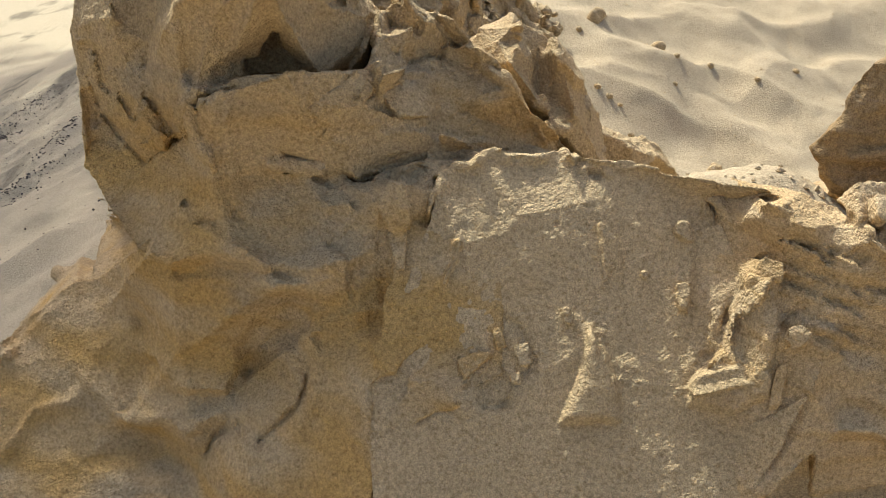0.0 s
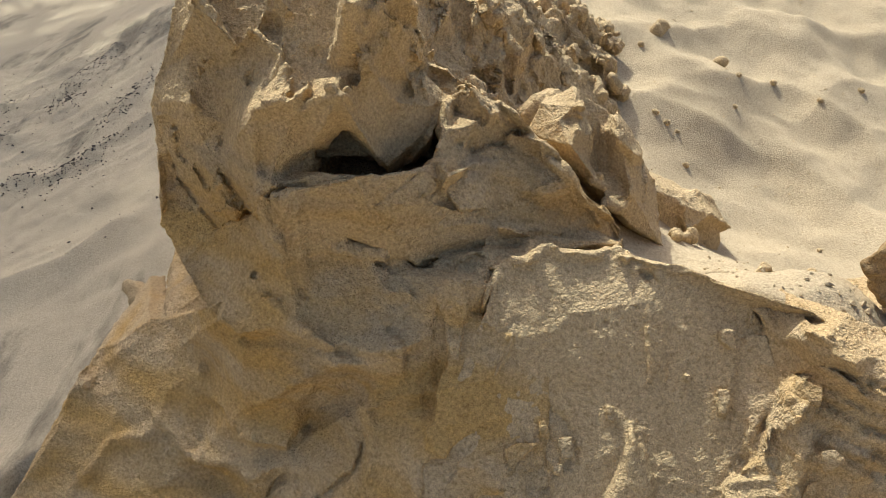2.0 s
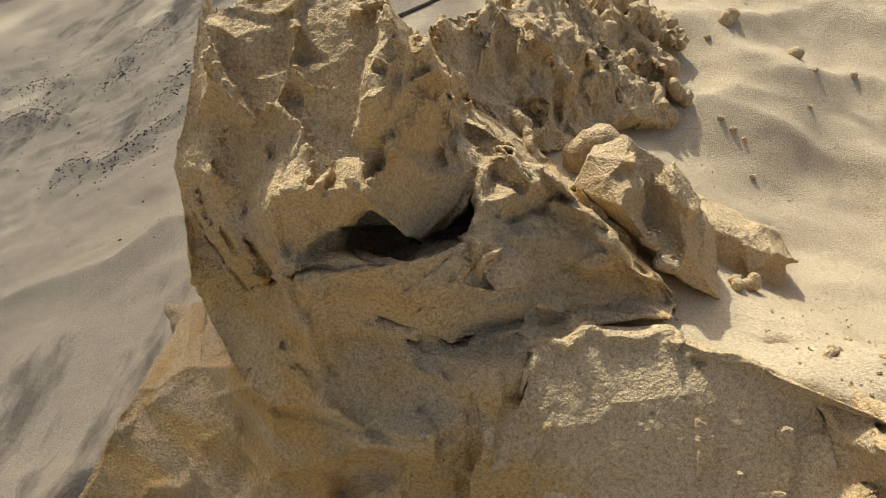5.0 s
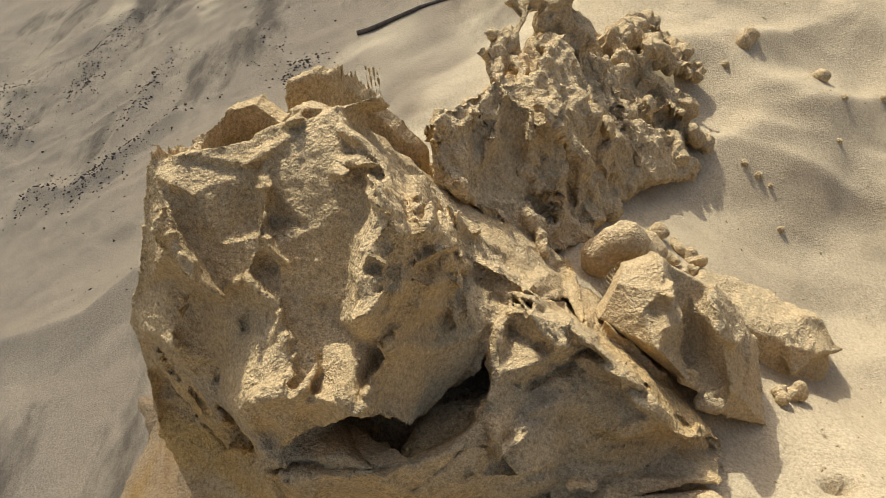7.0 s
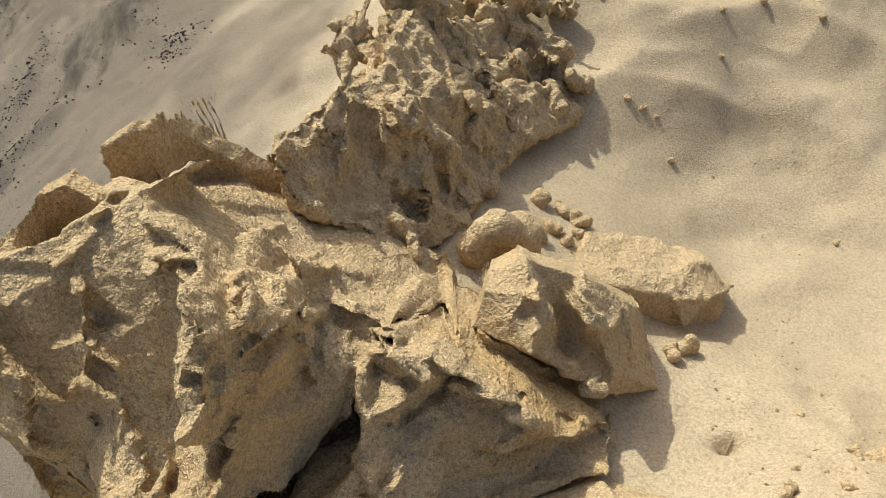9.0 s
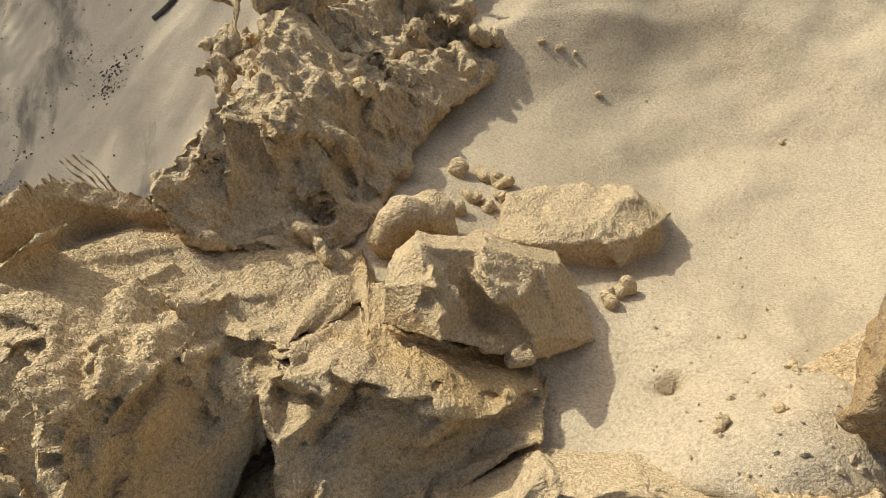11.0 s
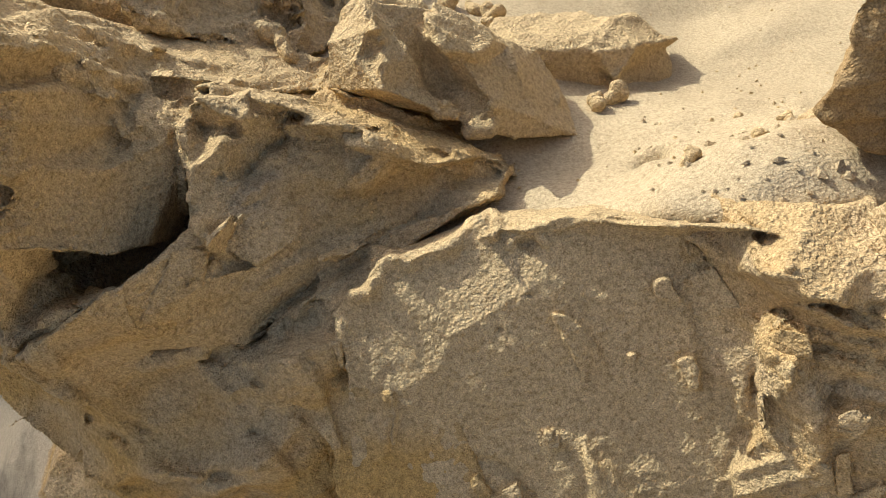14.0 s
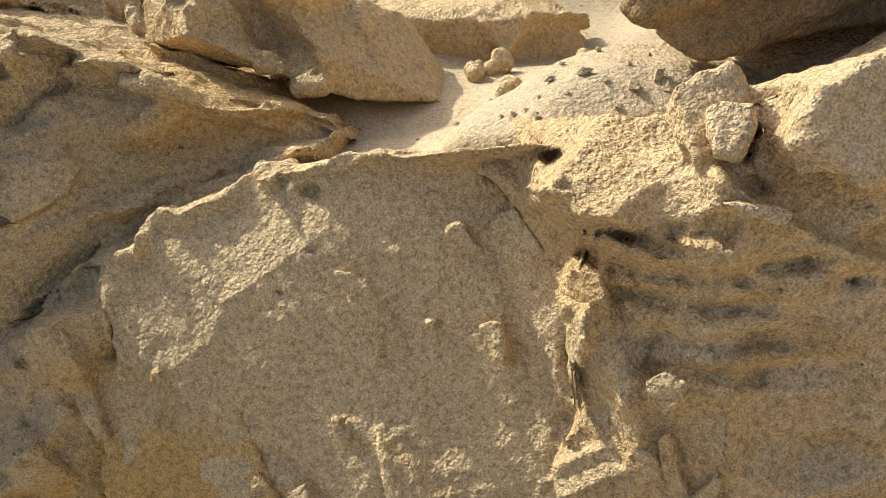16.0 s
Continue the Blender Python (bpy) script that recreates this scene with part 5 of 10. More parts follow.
foot.facet((-36.7, 56.1, 23.2), (-35, 54.9, 22), (-34.7, 53.6, 20.6), (-37.2, 54.2, 21.3))
foot.facet((-37.7, 52.6, 20.2), (-36.7, 56.1, 23.2), (-37.2, 54.2, 21.3))
foot.facet((-37.7, 52.6, 20.2), (-34.7, 53.6, 20.6), (-37.2, 54.2, 21.3))
foot.facet((-36.7, 59.9, 23), (-35, 54.9, 22), (-32.2, 54.5, 23.1))
foot.facet((-36.7, 59.9, 23), (-32.9, 57.7, 26.1), (-32.2, 54.5, 23.1))
foot.facet((-35, 54.9, 22), (-34.7, 53.6, 20.6), (-32.7, 51.9, 19.7), (-32.2, 54.5, 23.1))
foot.facet((-32.7, 51.9, 19.7), (-29, 52.3, 21.8), (-27.2, 53.8, 24.6), (-32.2, 54.5, 23.1))
foot.facet((-32.9, 57.7, 26.1), (-29.8, 56.3, 26.2), (-32.2, 54.5, 23.1))
foot.facet((-29.8, 56.3, 26.2), (-27.2, 53.8, 24.6), (-32.2, 54.5, 23.1))
foot.facet((-30.4, 58.6, 28), (-29.8, 56.3, 26.2), (-29.1, 59, 27.8))
foot.facet((-26.7, 56.3, 27.2), (-29.8, 56.3, 26.2), (-29.1, 59, 27.8))
foot.facet((-23.9, 56, 36), (-21.5, 56.4, 38.5), (-23.4, 56.8, 38.2))
foot.facet((-21.5, 56.4, 38.5), (-21.1, 56.5, 39.9), (-23.4, 56.8, 38.2))
foot.facet((-21.1, 51.4, 34.2), (-26.7, 56.3, 27.2), (-22.7, 53.9, 33.2))
foot.facet((-26.7, 56.3, 27.2), (-29.1, 59, 27.8), (-22.7, 53.9, 33.2))
foot.facet((-19, 50, 34.2), (-21.1, 51.4, 34.2), (-20.8, 53, 35.4))
foot.facet((-19, 50, 34.2), (-15.2, 50.1, 37.5), (-20.8, 53, 35.4))
foot.facet((-15.6, 51.3, 40.6), (-15.2, 50.1, 37.5), (-20.8, 53, 35.4))
foot.facet((-15.6, 51.3, 40.6), (-21.5, 56.4, 38.5), (-20.8, 53, 35.4))
foot.facet((-21.1, 51.4, 34.2), (-22.7, 53.9, 33.2), (-20.8, 53, 35.4))
foot.facet((-23.9, 56, 36), (-21.5, 56.4, 38.5), (-20.8, 53, 35.4))
foot.facet((-23.9, 56, 36), (-22.7, 53.9, 33.2), (-20.8, 53, 35.4))
foot.facet((-9.4, 44.2, 27.1), (-15, 46.2, 24.3), (-13.4, 42.4, 23.1))
foot.facet((-9.4, 44.2, 27.1), (-13.4, 42.4, 23.1), (-13, 39.4, 19.1), (-9.2, 41.9, 24))
foot.facet((-9.4, 44.2, 27.1), (-9.2, 41.9, 24), (-8.9, 38.9, 19.9), (-5.1, 41.4, 24.8))
foot.facet((-15, 46.2, 24.3), (-18.4, 47.1, 22.6), (-18.8, 46.6, 18.3))
foot.facet((-15, 46.2, 24.3), (-13.4, 42.4, 23.1), (-18.8, 46.6, 18.3))
foot.facet((-18.4, 47.1, 22.6), (-23.1, 50, 18.3), (-18.8, 46.6, 18.3))
foot.facet((-23.1, 50, 18.3), (-18.8, 46.6, 18.3), (-23, 46.4, 16.9))
foot.facet((-28.4, 51.4, 21.1), (-24.5, 50.3, 20.3), (-28.2, 48.2, 17.3))
foot.facet((-28.4, 51.4, 21.1), (-32.7, 51.9, 19.7), (-28.2, 48.2, 17.3))
foot.facet((-24.5, 50.3, 20.3), (-23.1, 50, 18.3), (-28.2, 48.2, 17.3))
foot.facet((-23.1, 50, 18.3), (-23, 46.4, 16.9), (-28.2, 48.2, 17.3))
foot.facet((-37.7, 52.6, 20.2), (-32.7, 51.9, 19.7), (-33.6, 49.7, 17.3))
foot.facet((-32.7, 51.9, 19.7), (-28.2, 48.2, 17.3), (-32, 43.8, 12.1), (-33.6, 49.7, 17.3))
foot.facet((-37.7, 52.6, 20.2), (-33.6, 49.7, 17.3), (-37.9, 50.5, 16.9))
foot.facet((-9.2, 41.9, 24), (-13, 39.4, 19.1), (-8.9, 38.9, 19.9))
foot.facet((-5.1, 41.4, 24.8), (-8.9, 38.9, 19.9), (-4.8, 38.5, 20.8))
foot.facet((-13.4, 42.4, 23.1), (-18.8, 46.6, 18.3), (-18.1, 42.6, 14.6))
foot.facet((-13.4, 42.4, 23.1), (-13, 39.4, 19.1), (-18.1, 42.6, 14.6))
foot.facet((-18.8, 46.6, 18.3), (-23, 46.4, 16.9), (-24.7, 43.2, 13.4), (-18.1, 42.6, 14.6))
foot.facet((-23, 46.4, 16.9), (-28.2, 48.2, 17.3), (-32, 43.8, 12.1), (-24.7, 43.2, 13.4))
foot.facet((-33.6, 49.7, 17.3), (-37.9, 50.5, 16.9), (-41.6, 48.8, 14.4), (-32, 43.8, 12.1))
foot.facet((-37.7, 52.6, 20.2), (-36.7, 56.1, 23.2), (-41.6, 48.8, 14.4))
foot.facet((-37.7, 52.6, 20.2), (-37.9, 50.5, 16.9), (-41.6, 48.8, 14.4))
foot.facet((-2.3, 49, 37.9), (-2.8, 47.4, 34.2), (-0.2, 46.5, 34.8), (0, 46.5, 35))
foot.facet((-2.8, 47.4, 34.2), (-0.2, 46.5, 34.8), (0.5, 44.6, 32.6))
foot.facet((0, 46.5, 35), (-0.2, 46.5, 34.8), (0.5, 44.6, 32.6))
foot.facet((-0.2, 46.5, 34.8), (0, 46.5, 35), (0.5, 44.6, 32.6))
foot.facet((-8.9, 46, 29.8), (-9.4, 44.2, 27.1), (-4.7, 42.4, 29.7))
foot.facet((-8.9, 46, 29.8), (-4.7, 45.9, 31.2), (-4.7, 42.4, 29.7))
foot.facet((-9.4, 44.2, 27.1), (-5.1, 41.4, 24.8), (-4.7, 42.4, 29.7))
foot.facet((0.5, 44.6, 32.6), (-4.7, 45.9, 31.2), (-8.9, 46, 29.8), (-4.7, 42.4, 29.7))
foot.facet((-2.8, 47.4, 34.2), (0.5, 44.6, 32.6), (-4.7, 42.4, 29.7))
foot.facet((-2.8, 47.4, 34.2), (0.5, 44.6, 32.6), (-4.7, 42.4, 29.7))
foot.facet((-2.3, 49, 37.9), (0, 46.5, 35), (0.5, 44.6, 32.6), (-4.7, 42.4, 29.7))
foot.facet((-2.3, 49, 37.9), (0, 46.5, 35), (0.5, 44.6, 32.6), (-4.7, 42.4, 29.7))
foot.facet((0.5, 44.6, 32.6), (9, 44.2, 32.4), (-4.5, 39.8, 26.5))
foot.facet((-5.1, 41.4, 24.8), (-4.8, 38.5, 20.8), (-4.5, 39.8, 26.5))
foot.facet((-8.9, 38.9, 19.9), (-4.8, 38.5, 20.8), (-4.3, 36.7, 22.5))
foot.facet((-13, 39.4, 19.1), (-8.9, 38.9, 19.9), (-4.3, 36.7, 22.5))
foot.facet((-4.5, 39.8, 26.5), (-9.4, 44.2, 27.1), (-8.9, 46, 29.8), (-4.7, 42.4, 29.7))
foot.facet((-9.2, 41.9, 24), (-4.5, 39.8, 26.5), (-9.4, 44.2, 27.1))
foot.facet((-9.2, 41.9, 24), (-8.9, 38.9, 19.9), (-4.3, 36.7, 22.5))
foot.facet((-9.2, 41.9, 24), (-4.5, 39.8, 26.5), (-4.3, 36.7, 22.5))
foot.facet((-0.1, 51.9, 39.9), (1.6, 54.2, 40.6), (-1.8, 52.3, 40.9))
foot.facet((-1.8, 52.3, 40.9), (-1.2, 54, 41.2), (1.7, 55.1, 40.8), (1.6, 54.2, 40.6))
foot.facet((1.6, 54.2, 40.6), (-0.1, 51.9, 39.9), (1.1, 52.1, 40.1))
foot.facet((1.1, 52.1, 40.1), (1.6, 54.2, 40.6), (3.4, 53.2, 41), (2.5, 52.2, 40.5))
foot.facet((1.7, 55.1, 40.8), (1.6, 54.2, 40.6), (3.4, 53.2, 41))
foot.facet((-1.8, 52.3, 40.9), (-0.1, 51.9, 39.9), (-0.8, 50.6, 39))
foot.facet((-3.6, 52.8, 40.3), (-1.8, 52.3, 40.9), (-0.8, 50.6, 39))
foot.facet((-3.6, 52.8, 40.3), (-3, 49.4, 40.8), (-0.8, 50.6, 39))
foot.facet((-3, 49.4, 40.8), (-0.8, 50.6, 39), (-0.8, 49.7, 38))
foot.facet((-3, 49.4, 40.8), (-2.3, 49, 37.9), (-0.8, 49.7, 38))
foot.facet((-29.1, 59, 27.8), (-33.4, 69.7, 24.4), (-34.2, 74.8, 25.5))
foot.facet((-29.1, 59, 27.8), (-34.2, 74.8, 25.5), (-24, 64, 30))
foot.facet((-29.1, 59, 27.8), (-24, 64, 30), (-26.7, 56.3, 27.2))
foot.facet((-25, 55.6, 36.3), (-23.9, 56, 36), (-24, 64, 30))
foot.facet((-25, 55.6, 36.3), (-34.2, 74.8, 25.5), (-24, 64, 30))
foot.settle()
foot.crest((-18.0, 54.6, 50.4), (-16.9, 52.3, 49.1), (-17.2, 53.0, 45.0), (-16.5, 52.2, 42.3), (-15.2, 51.5, 40.5), face=(0.27, -0.88, 0.40), h=0.6, w=1.6, drop=0.6)
foot.crust((-15.3, 50.7, 45.7), (-14.0, 51.8, 46.1), (-13.0, 50.5, 46.3), (-13.6, 51.1, 44.3), (-15.0, 51.2, 42.9), (-15.2, 51.0, 43.8), face=(0.24, -0.88, 0.42), h=0.4, edge=0.5)
foot.crest((-24.2, 53.3, 24.6), (-21.5, 51.1, 25.1), (-19.8, 48.7, 24.3), (-18.1, 48.1, 24.4), (-16.0, 47.8, 24.8), (-15.1, 48.3, 26.1), face=(0.27, -0.71, 0.65), h=0.9, w=0.45, drop=2)
foot.crust((-14.9, 48.4, 28.6), (-13.2, 48.1, 31.3), (-10.5, 47.8, 33.2), (-8.4, 47.1, 33.0), (-9.2, 46.8, 30.7), (-11.6, 47.6, 28.3), (-14.4, 47.9, 25.4), face=(0.18, -0.76, 0.63), h=-0.9, edge=1.2)
foot.crest((-18.4, 48.9, 27.7), (-16.4, 48.7, 29.4), (-14.0, 48.4, 31.5), (-11.3, 48.1, 33.7), (-8.8, 47.4, 34.1), (-6.7, 47.1, 35.2), face=(0.20, -0.77, 0.60), h=0.6, w=0.6, drop=1.8)
foot.crest((-10.6, 46.8, 28.2), (-8.8, 46.8, 30.7), (-6.7, 46.6, 32.0), (-3.1, 45.6, 33.8), face=(0.11, -0.77, 0.63), h=0.45, w=1.2, drop=0.7)
foot.crest((-21.0, 51.6, 34.3), (-19.5, 50.7, 33.5), (-16.0, 49.6, 35.6), (-13.3, 48.4, 35.3), (-8.8, 47.8, 35.0), (-6.8, 47.7, 35.7), (-4.9, 48.4, 36.2), face=(0.20, -0.80, 0.56), h=0.45, w=0.6, drop=1.5)
foot.crest((-20.9, 51.6, 33.3), (-18.4, 49.8, 33.6), (-15.6, 49.0, 34.6), (-12.1, 48.2, 34.6), (-8.8, 47.4, 34.5), face=(0.23, -0.79, 0.57), h=-0.4, w=0.6, drop=0.8)
foot.crest((-29.2, 53.1, 22.9), (-26.8, 51.5, 21.7), (-25.2, 50.2, 20.2), (-23.8, 50.0, 19.9), (-21.3, 48.7, 21.3), (-19.2, 47.5, 21.0), (-17.5, 46.9, 22.4), face=(0.31, -0.68, 0.66), h=0.7, w=0.5, drop=1.5)
foot.crest((-37.0, 55.2, 22.3), (-36.0, 56.4, 22.6), (-35.6, 58.5, 22.9), (-31.7, 57.5, 26.4), face=(0.43, -0.70, 0.57), h=0.4, w=1, drop=0.4)
foot.crest((-26.7, 56.2, 27.2), (-24.9, 54.8, 26.3), (-23.7, 53.3, 24.6), face=(0.33, -0.74, 0.59), h=0.4, w=0.8, drop=0.8)
foot.crest((-28.8, 52.3, 22.1), (-29.3, 51.4, 21.1), (-32.5, 51.8, 19.9), (-34.3, 50.4, 17.9), (-36.6, 49.1, 15.7), face=(0.41, -0.65, 0.64), h=0.5, w=0.5, drop=1)
foot.crest((-10.6, 47.2, 30.3), (-9.2, 45.7, 29.0), (-9.4, 43.9, 26.9), (-12.7, 43.3, 24.0), face=(0.16, -0.72, 0.67), h=-0.4, w=0.6, drop=0.6)
foot.crest((-9.2, 46.3, 29.6), (-8.6, 44.8, 28.8), (-9.1, 43.7, 26.6), (-10.1, 42.7, 24.8), face=(0.14, -0.72, 0.68), h=0.4, w=0.6, drop=0.6)
foot.crest((-8.0, 46.5, 30.6), (-5.0, 45.1, 30.9), (-3.6, 42.7, 30.5), (-0.9, 42.1, 29.7), (0.9, 41.1, 28.1), face=(0.05, -0.74, 0.67), h=0.4, w=0.5, drop=1)
foot.crest((-17.7, 46.6, 20.3), (-16.6, 46.5, 22.2), (-13.8, 44.6, 24.0), (-11.8, 42.8, 24.0), face=(0.22, -0.67, 0.71), h=-0.4, w=0.8, drop=0.8)
foot.crest((-14.9, 51.5, 40.0), (-14.4, 50.6, 38.2), (-13.0, 49.2, 36.3), face=(0.23, -0.83, 0.51), h=-0.3, w=0.8, drop=0.5)
foot.crest((-7.4, 49.5, 37.3), (-5.3, 49.3, 38.5), (-4.9, 48.8, 37.0), face=(0.09, -0.84, 0.54), h=0.3, w=0.8, drop=0.5)
foot.crest((-9.2, 52.0, 40.5), (-5.9, 51.4, 40.0), (-2.6, 50.3, 40.8), (-1.1, 52.0, 40.3), face=(0.07, -0.87, 0.49), h=-0.4, w=0.8, drop=0.8)
foot.crest((-15.2, 52.0, 45.5), (-14.6, 51.3, 43.5), (-14.7, 51.5, 40.2), (-13.6, 50.5, 37.9), face=(0.59, -0.57, 0.57), h=0.4, w=0.5, drop=0.8)
foot.crest((-19.5, 54.3, 39.0), (-17.6, 52.2, 38.7), (-16.0, 50.5, 37.3), (-15.3, 49.2, 35.8), face=(0.59, -0.53, 0.61), h=-0.35, w=0.6, drop=0.6)
foot.crest((-17.1, 50.9, 36.5), (-14.8, 49.0, 35.9), (-12.7, 48.4, 35.0), (-11.5, 48.0, 32.9), face=(0.55, -0.50, 0.67), h=0.35, w=0.5, drop=0.6)
foot.crest((-8.4, 49.1, 36.6), (-6.6, 48.1, 36.0), (-6.0, 47.2, 34.6), (-6.4, 46.6, 32.6), face=(0.45, -0.51, 0.73), h=-0.35, w=0.5, drop=0.5)
foot.crest((-5.6, 48.7, 36.6), (-4.8, 48.2, 35.4), (-4.6, 47.4, 33.4), (-3.6, 45.3, 33.4), face=(0.41, -0.51, 0.76), h=0.3, w=0.4, drop=0.6)
foot.crest((-10.9, 53.9, 39.2), (-7.3, 51.3, 39.7), (-5.5, 49.6, 39.1), (-6.5, 49.0, 36.9), face=(0.47, -0.59, 0.66), h=-0.3, w=0.5, drop=0.5)
foot.crest((-9.6, 51.0, 43.9), (-9.7, 52.0, 40.1), (-8.2, 50.3, 38.3), (-7.7, 48.8, 36.7), face=(0.50, -0.58, 0.64), h=0.3, w=0.5, drop=0.5)
foot.crest((-5.6, 51.8, 40.8), (-3.3, 52.8, 40.8), (-0.5, 53.5, 41.0), (1.8, 54.4, 40.7), face=(0.36, -0.67, 0.65), h=-0.35, w=0.6, drop=0.6)
foot.crest((-0.7, 52.0, 40.2), (-0.2, 52.5, 40.3), (1.9, 51.4, 41.0), (2.1, 53.2, 40.5), (3.1, 53.5, 40.9), (4.2, 52.2, 41.3), (5.2, 52.4, 41.3), (6.7, 52.5, 41.2), (7.7, 55.5, 39.3), (8.6, 56.1, 38.9), (9.3, 52.6, 40.8), (10.4, 51.9, 40.7), (11.3, 52.0, 40.9), (12.5, 51.9, 40.8), (14.6, 50.8, 40.3), (17.0, 49.5, 40.0), (18.3, 48.3, 39.1), face=(0.15, -0.69, 0.71), h=0.45, w=0.7, drop=0.25)
foot.crest((-0.6, 46.0, 34.3), (0.5, 47.2, 35.9), (1.1, 48.1, 37.2), face=(-0.02, -0.81, 0.58), h=0.4, w=0.4, drop=0.8)
foot.crest((-1.3, 42.6, 30.2), (-0.1, 42.2, 29.6), (1.1, 41.4, 28.4), (1.5, 40.9, 27.9), face=(-0.01, -0.72, 0.70), h=0.4, w=0.5, drop=0.8)
foot.rod((-0.6, 51.9, 40.1), (0.2, 52.3, 40.2), 0.25, 0.3, k=0.2)
foot.rod((0.2, 52.3, 40.2), (1.9, 51.4, 40.9), 0.25, 0.3, k=0.2)
foot.rod((-11.7, 52.1, 40.9), (-8.6, 51.9, 40.7), 0.6, 0.6, k=0.2)
foot.rod((-5.0, 43.2, 29.9), (-4.9, 41.8, 28.7), 0.45, 0.45, k=0.2)
foot.rod((-4.9, 41.8, 28.7), (-4.8, 40.4, 27.1), 0.45, 0.45, k=0.2)
foot.rod((-38, 72.6, 18.6), (-36, 69, 12), 1.4, 3.0, k=1)
foot.rod((-40, 74, 19.6), (-36, 72, 19), 0.9, 1.8, k=1)
foot_part = part_of(solid("foot", foot, SAND_CRUST, scallop=0.0008, strata=0.0006), outcrop)

mid = Solid((-13, 47, 30), (14, 70, 52), 0.0012, seed=3, warp=0.0025)
mid.sunk = (0.4, 3.2, -2.8)
mid.block((-2.6, 60, 49.7), (-2.6, 58, 49.1), (-0.6, 57.7, 48.9), (0.6, 60.1, 47.2), (1.6, 62.4, 45), (1.4, 64.4, 43.5), (-2.5, 62.4, 48.4), (-5, 55.6, 47.6), (5.2, 57.8, 44), (3.7, 56.3, 43.5), (-2.2, 55.4, 44.4), (0.4, 55.6, 42.4), (2.6, 55.6, 41.2), (6.4, 57.9, 40), (9.2, 60.3, 38), (10.4, 59.8, 36.8), (-5.5, 58, 46), (-6, 62, 46), (2, 56, 35), (10, 61, 34), (8, 65, 34), (-5, 64, 38), (-5, 55, 38), k=0.2)
mid.block((-5, 55, 47.5), (-4.2, 53.3, 46.3), (-8.7, 51.4, 47.9), (-10, 50.2, 47.5), (-9.6, 50.2, 46.6), (-7, 51.4, 45.4), (-5.1, 51.8, 43.8), (-8.6, 50.8, 43.6), (-2.5, 53.4, 43.3), (-9, 54, 47), (-8, 55, 43), (-3, 56, 42), k=0.2)
mid.sunk, mid.back, mid.blend = (0, 0, 0), (0, 3.0, -2.8), 0.14
mid.facet((0.3, 73.8, 41.4), (1.8, 61.7, 45), (3.8, 61.1, 44.2))
mid.facet((-4.1, 60.5, 47.9), (-1.1, 57.5, 48.6), (-2.7, 58.8, 50.5))
mid.facet((-0.6, 59.9, 48.9), (-0.3, 67.5, 42.6), (-2.7, 58.8, 50.5))
mid.facet((-4.1, 60.5, 47.9), (-1.1, 57.5, 48.6), (-4.1, 56.4, 48.6))
mid.facet((-4.6, 56.8, 48.6), (-4.6, 55.3, 47.7), (-4.1, 56.4, 48.6))
mid.facet((-4.6, 56.8, 48.6), (-4.5, 58.9, 49.2), (-4.1, 56.4, 48.6))
mid.facet((-4.1, 60.5, 47.9), (-4.5, 58.9, 49.2), (-4.1, 56.4, 48.6))
mid.facet((-5, 54.3, 46.9), (-3.3, 54.9, 46.3), (-4.6, 55.3, 47.7), (-4.8, 55, 47.5))
mid.facet((-5, 54.3, 46.9), (-3.3, 54.9, 46.3), (-4.2, 53.3, 46.1), (-4.3, 53.4, 46.2))
mid.facet((-1.1, 57.5, 48.6), (-2.7, 58.8, 50.5), (-0.8, 58, 49.2))
mid.facet((-0.6, 59.9, 48.9), (-2.7, 58.8, 50.5), (-0.8, 58, 49.2))
mid.facet((-1.1, 57.5, 48.6), (-0.8, 58, 49.2), (-0.7, 58.1, 47.7))
mid.facet((-0.8, 58, 49.2), (0.5, 58.9, 46.9), (-0.1, 58.6, 46.3), (-0.7, 58.1, 47.7))
mid.facet((0.5, 58.9, 46.9), (2.8, 58.2, 45.4), (-0.1, 58.6, 46.3))
mid.facet((2.8, 58.2, 45.4), (-0.5, 57.4, 45.6), (-0.1, 58.6, 46.3))
mid.facet((-0.5, 57.4, 45.6), (-0.7, 58.1, 47.7), (-0.1, 58.6, 46.3))
mid.facet((-0.5, 57.4, 45.6), (-3.3, 54.9, 46.3), (-2.1, 57.2, 46.2))
mid.facet((-0.5, 57.4, 45.6), (-0.7, 58.1, 47.7), (-2.1, 57.2, 46.2))
mid.facet((-1.1, 57.5, 48.6), (-0.7, 58.1, 47.7), (-2.1, 57.2, 46.2))
mid.facet((-4.6, 55.3, 47.7), (-3.3, 54.9, 46.3), (-3, 56.5, 47.2))
mid.facet((-3.3, 54.9, 46.3), (-2.1, 57.2, 46.2), (-3, 56.5, 47.2))
mid.facet((-4.6, 55.3, 47.7), (-4.1, 56.4, 48.6), (-3, 56.5, 47.2))
mid.facet((-1.1, 57.5, 48.6), (-4.1, 56.4, 48.6), (-3, 56.5, 47.2))
mid.facet((-1.1, 57.5, 48.6), (-2.1, 57.2, 46.2), (-3, 56.5, 47.2))
mid.facet((1.8, 61.7, 45), (0.5, 58.9, 46.9), (3, 58.7, 46.1))
mid.facet((0.5, 58.9, 46.9), (2.8, 58.2, 45.4), (3, 58.7, 46.1))
mid.facet((1.8, 61.7, 45), (3.8, 61.1, 44.2), (3, 58.7, 46.1))
mid.facet((2.8, 58.2, 45.4), (2.7, 56.3, 43.7), (2.1, 56.4, 43.8))
mid.facet((2.8, 58.2, 45.4), (-0.5, 57.4, 45.6), (2.1, 56.4, 43.8))
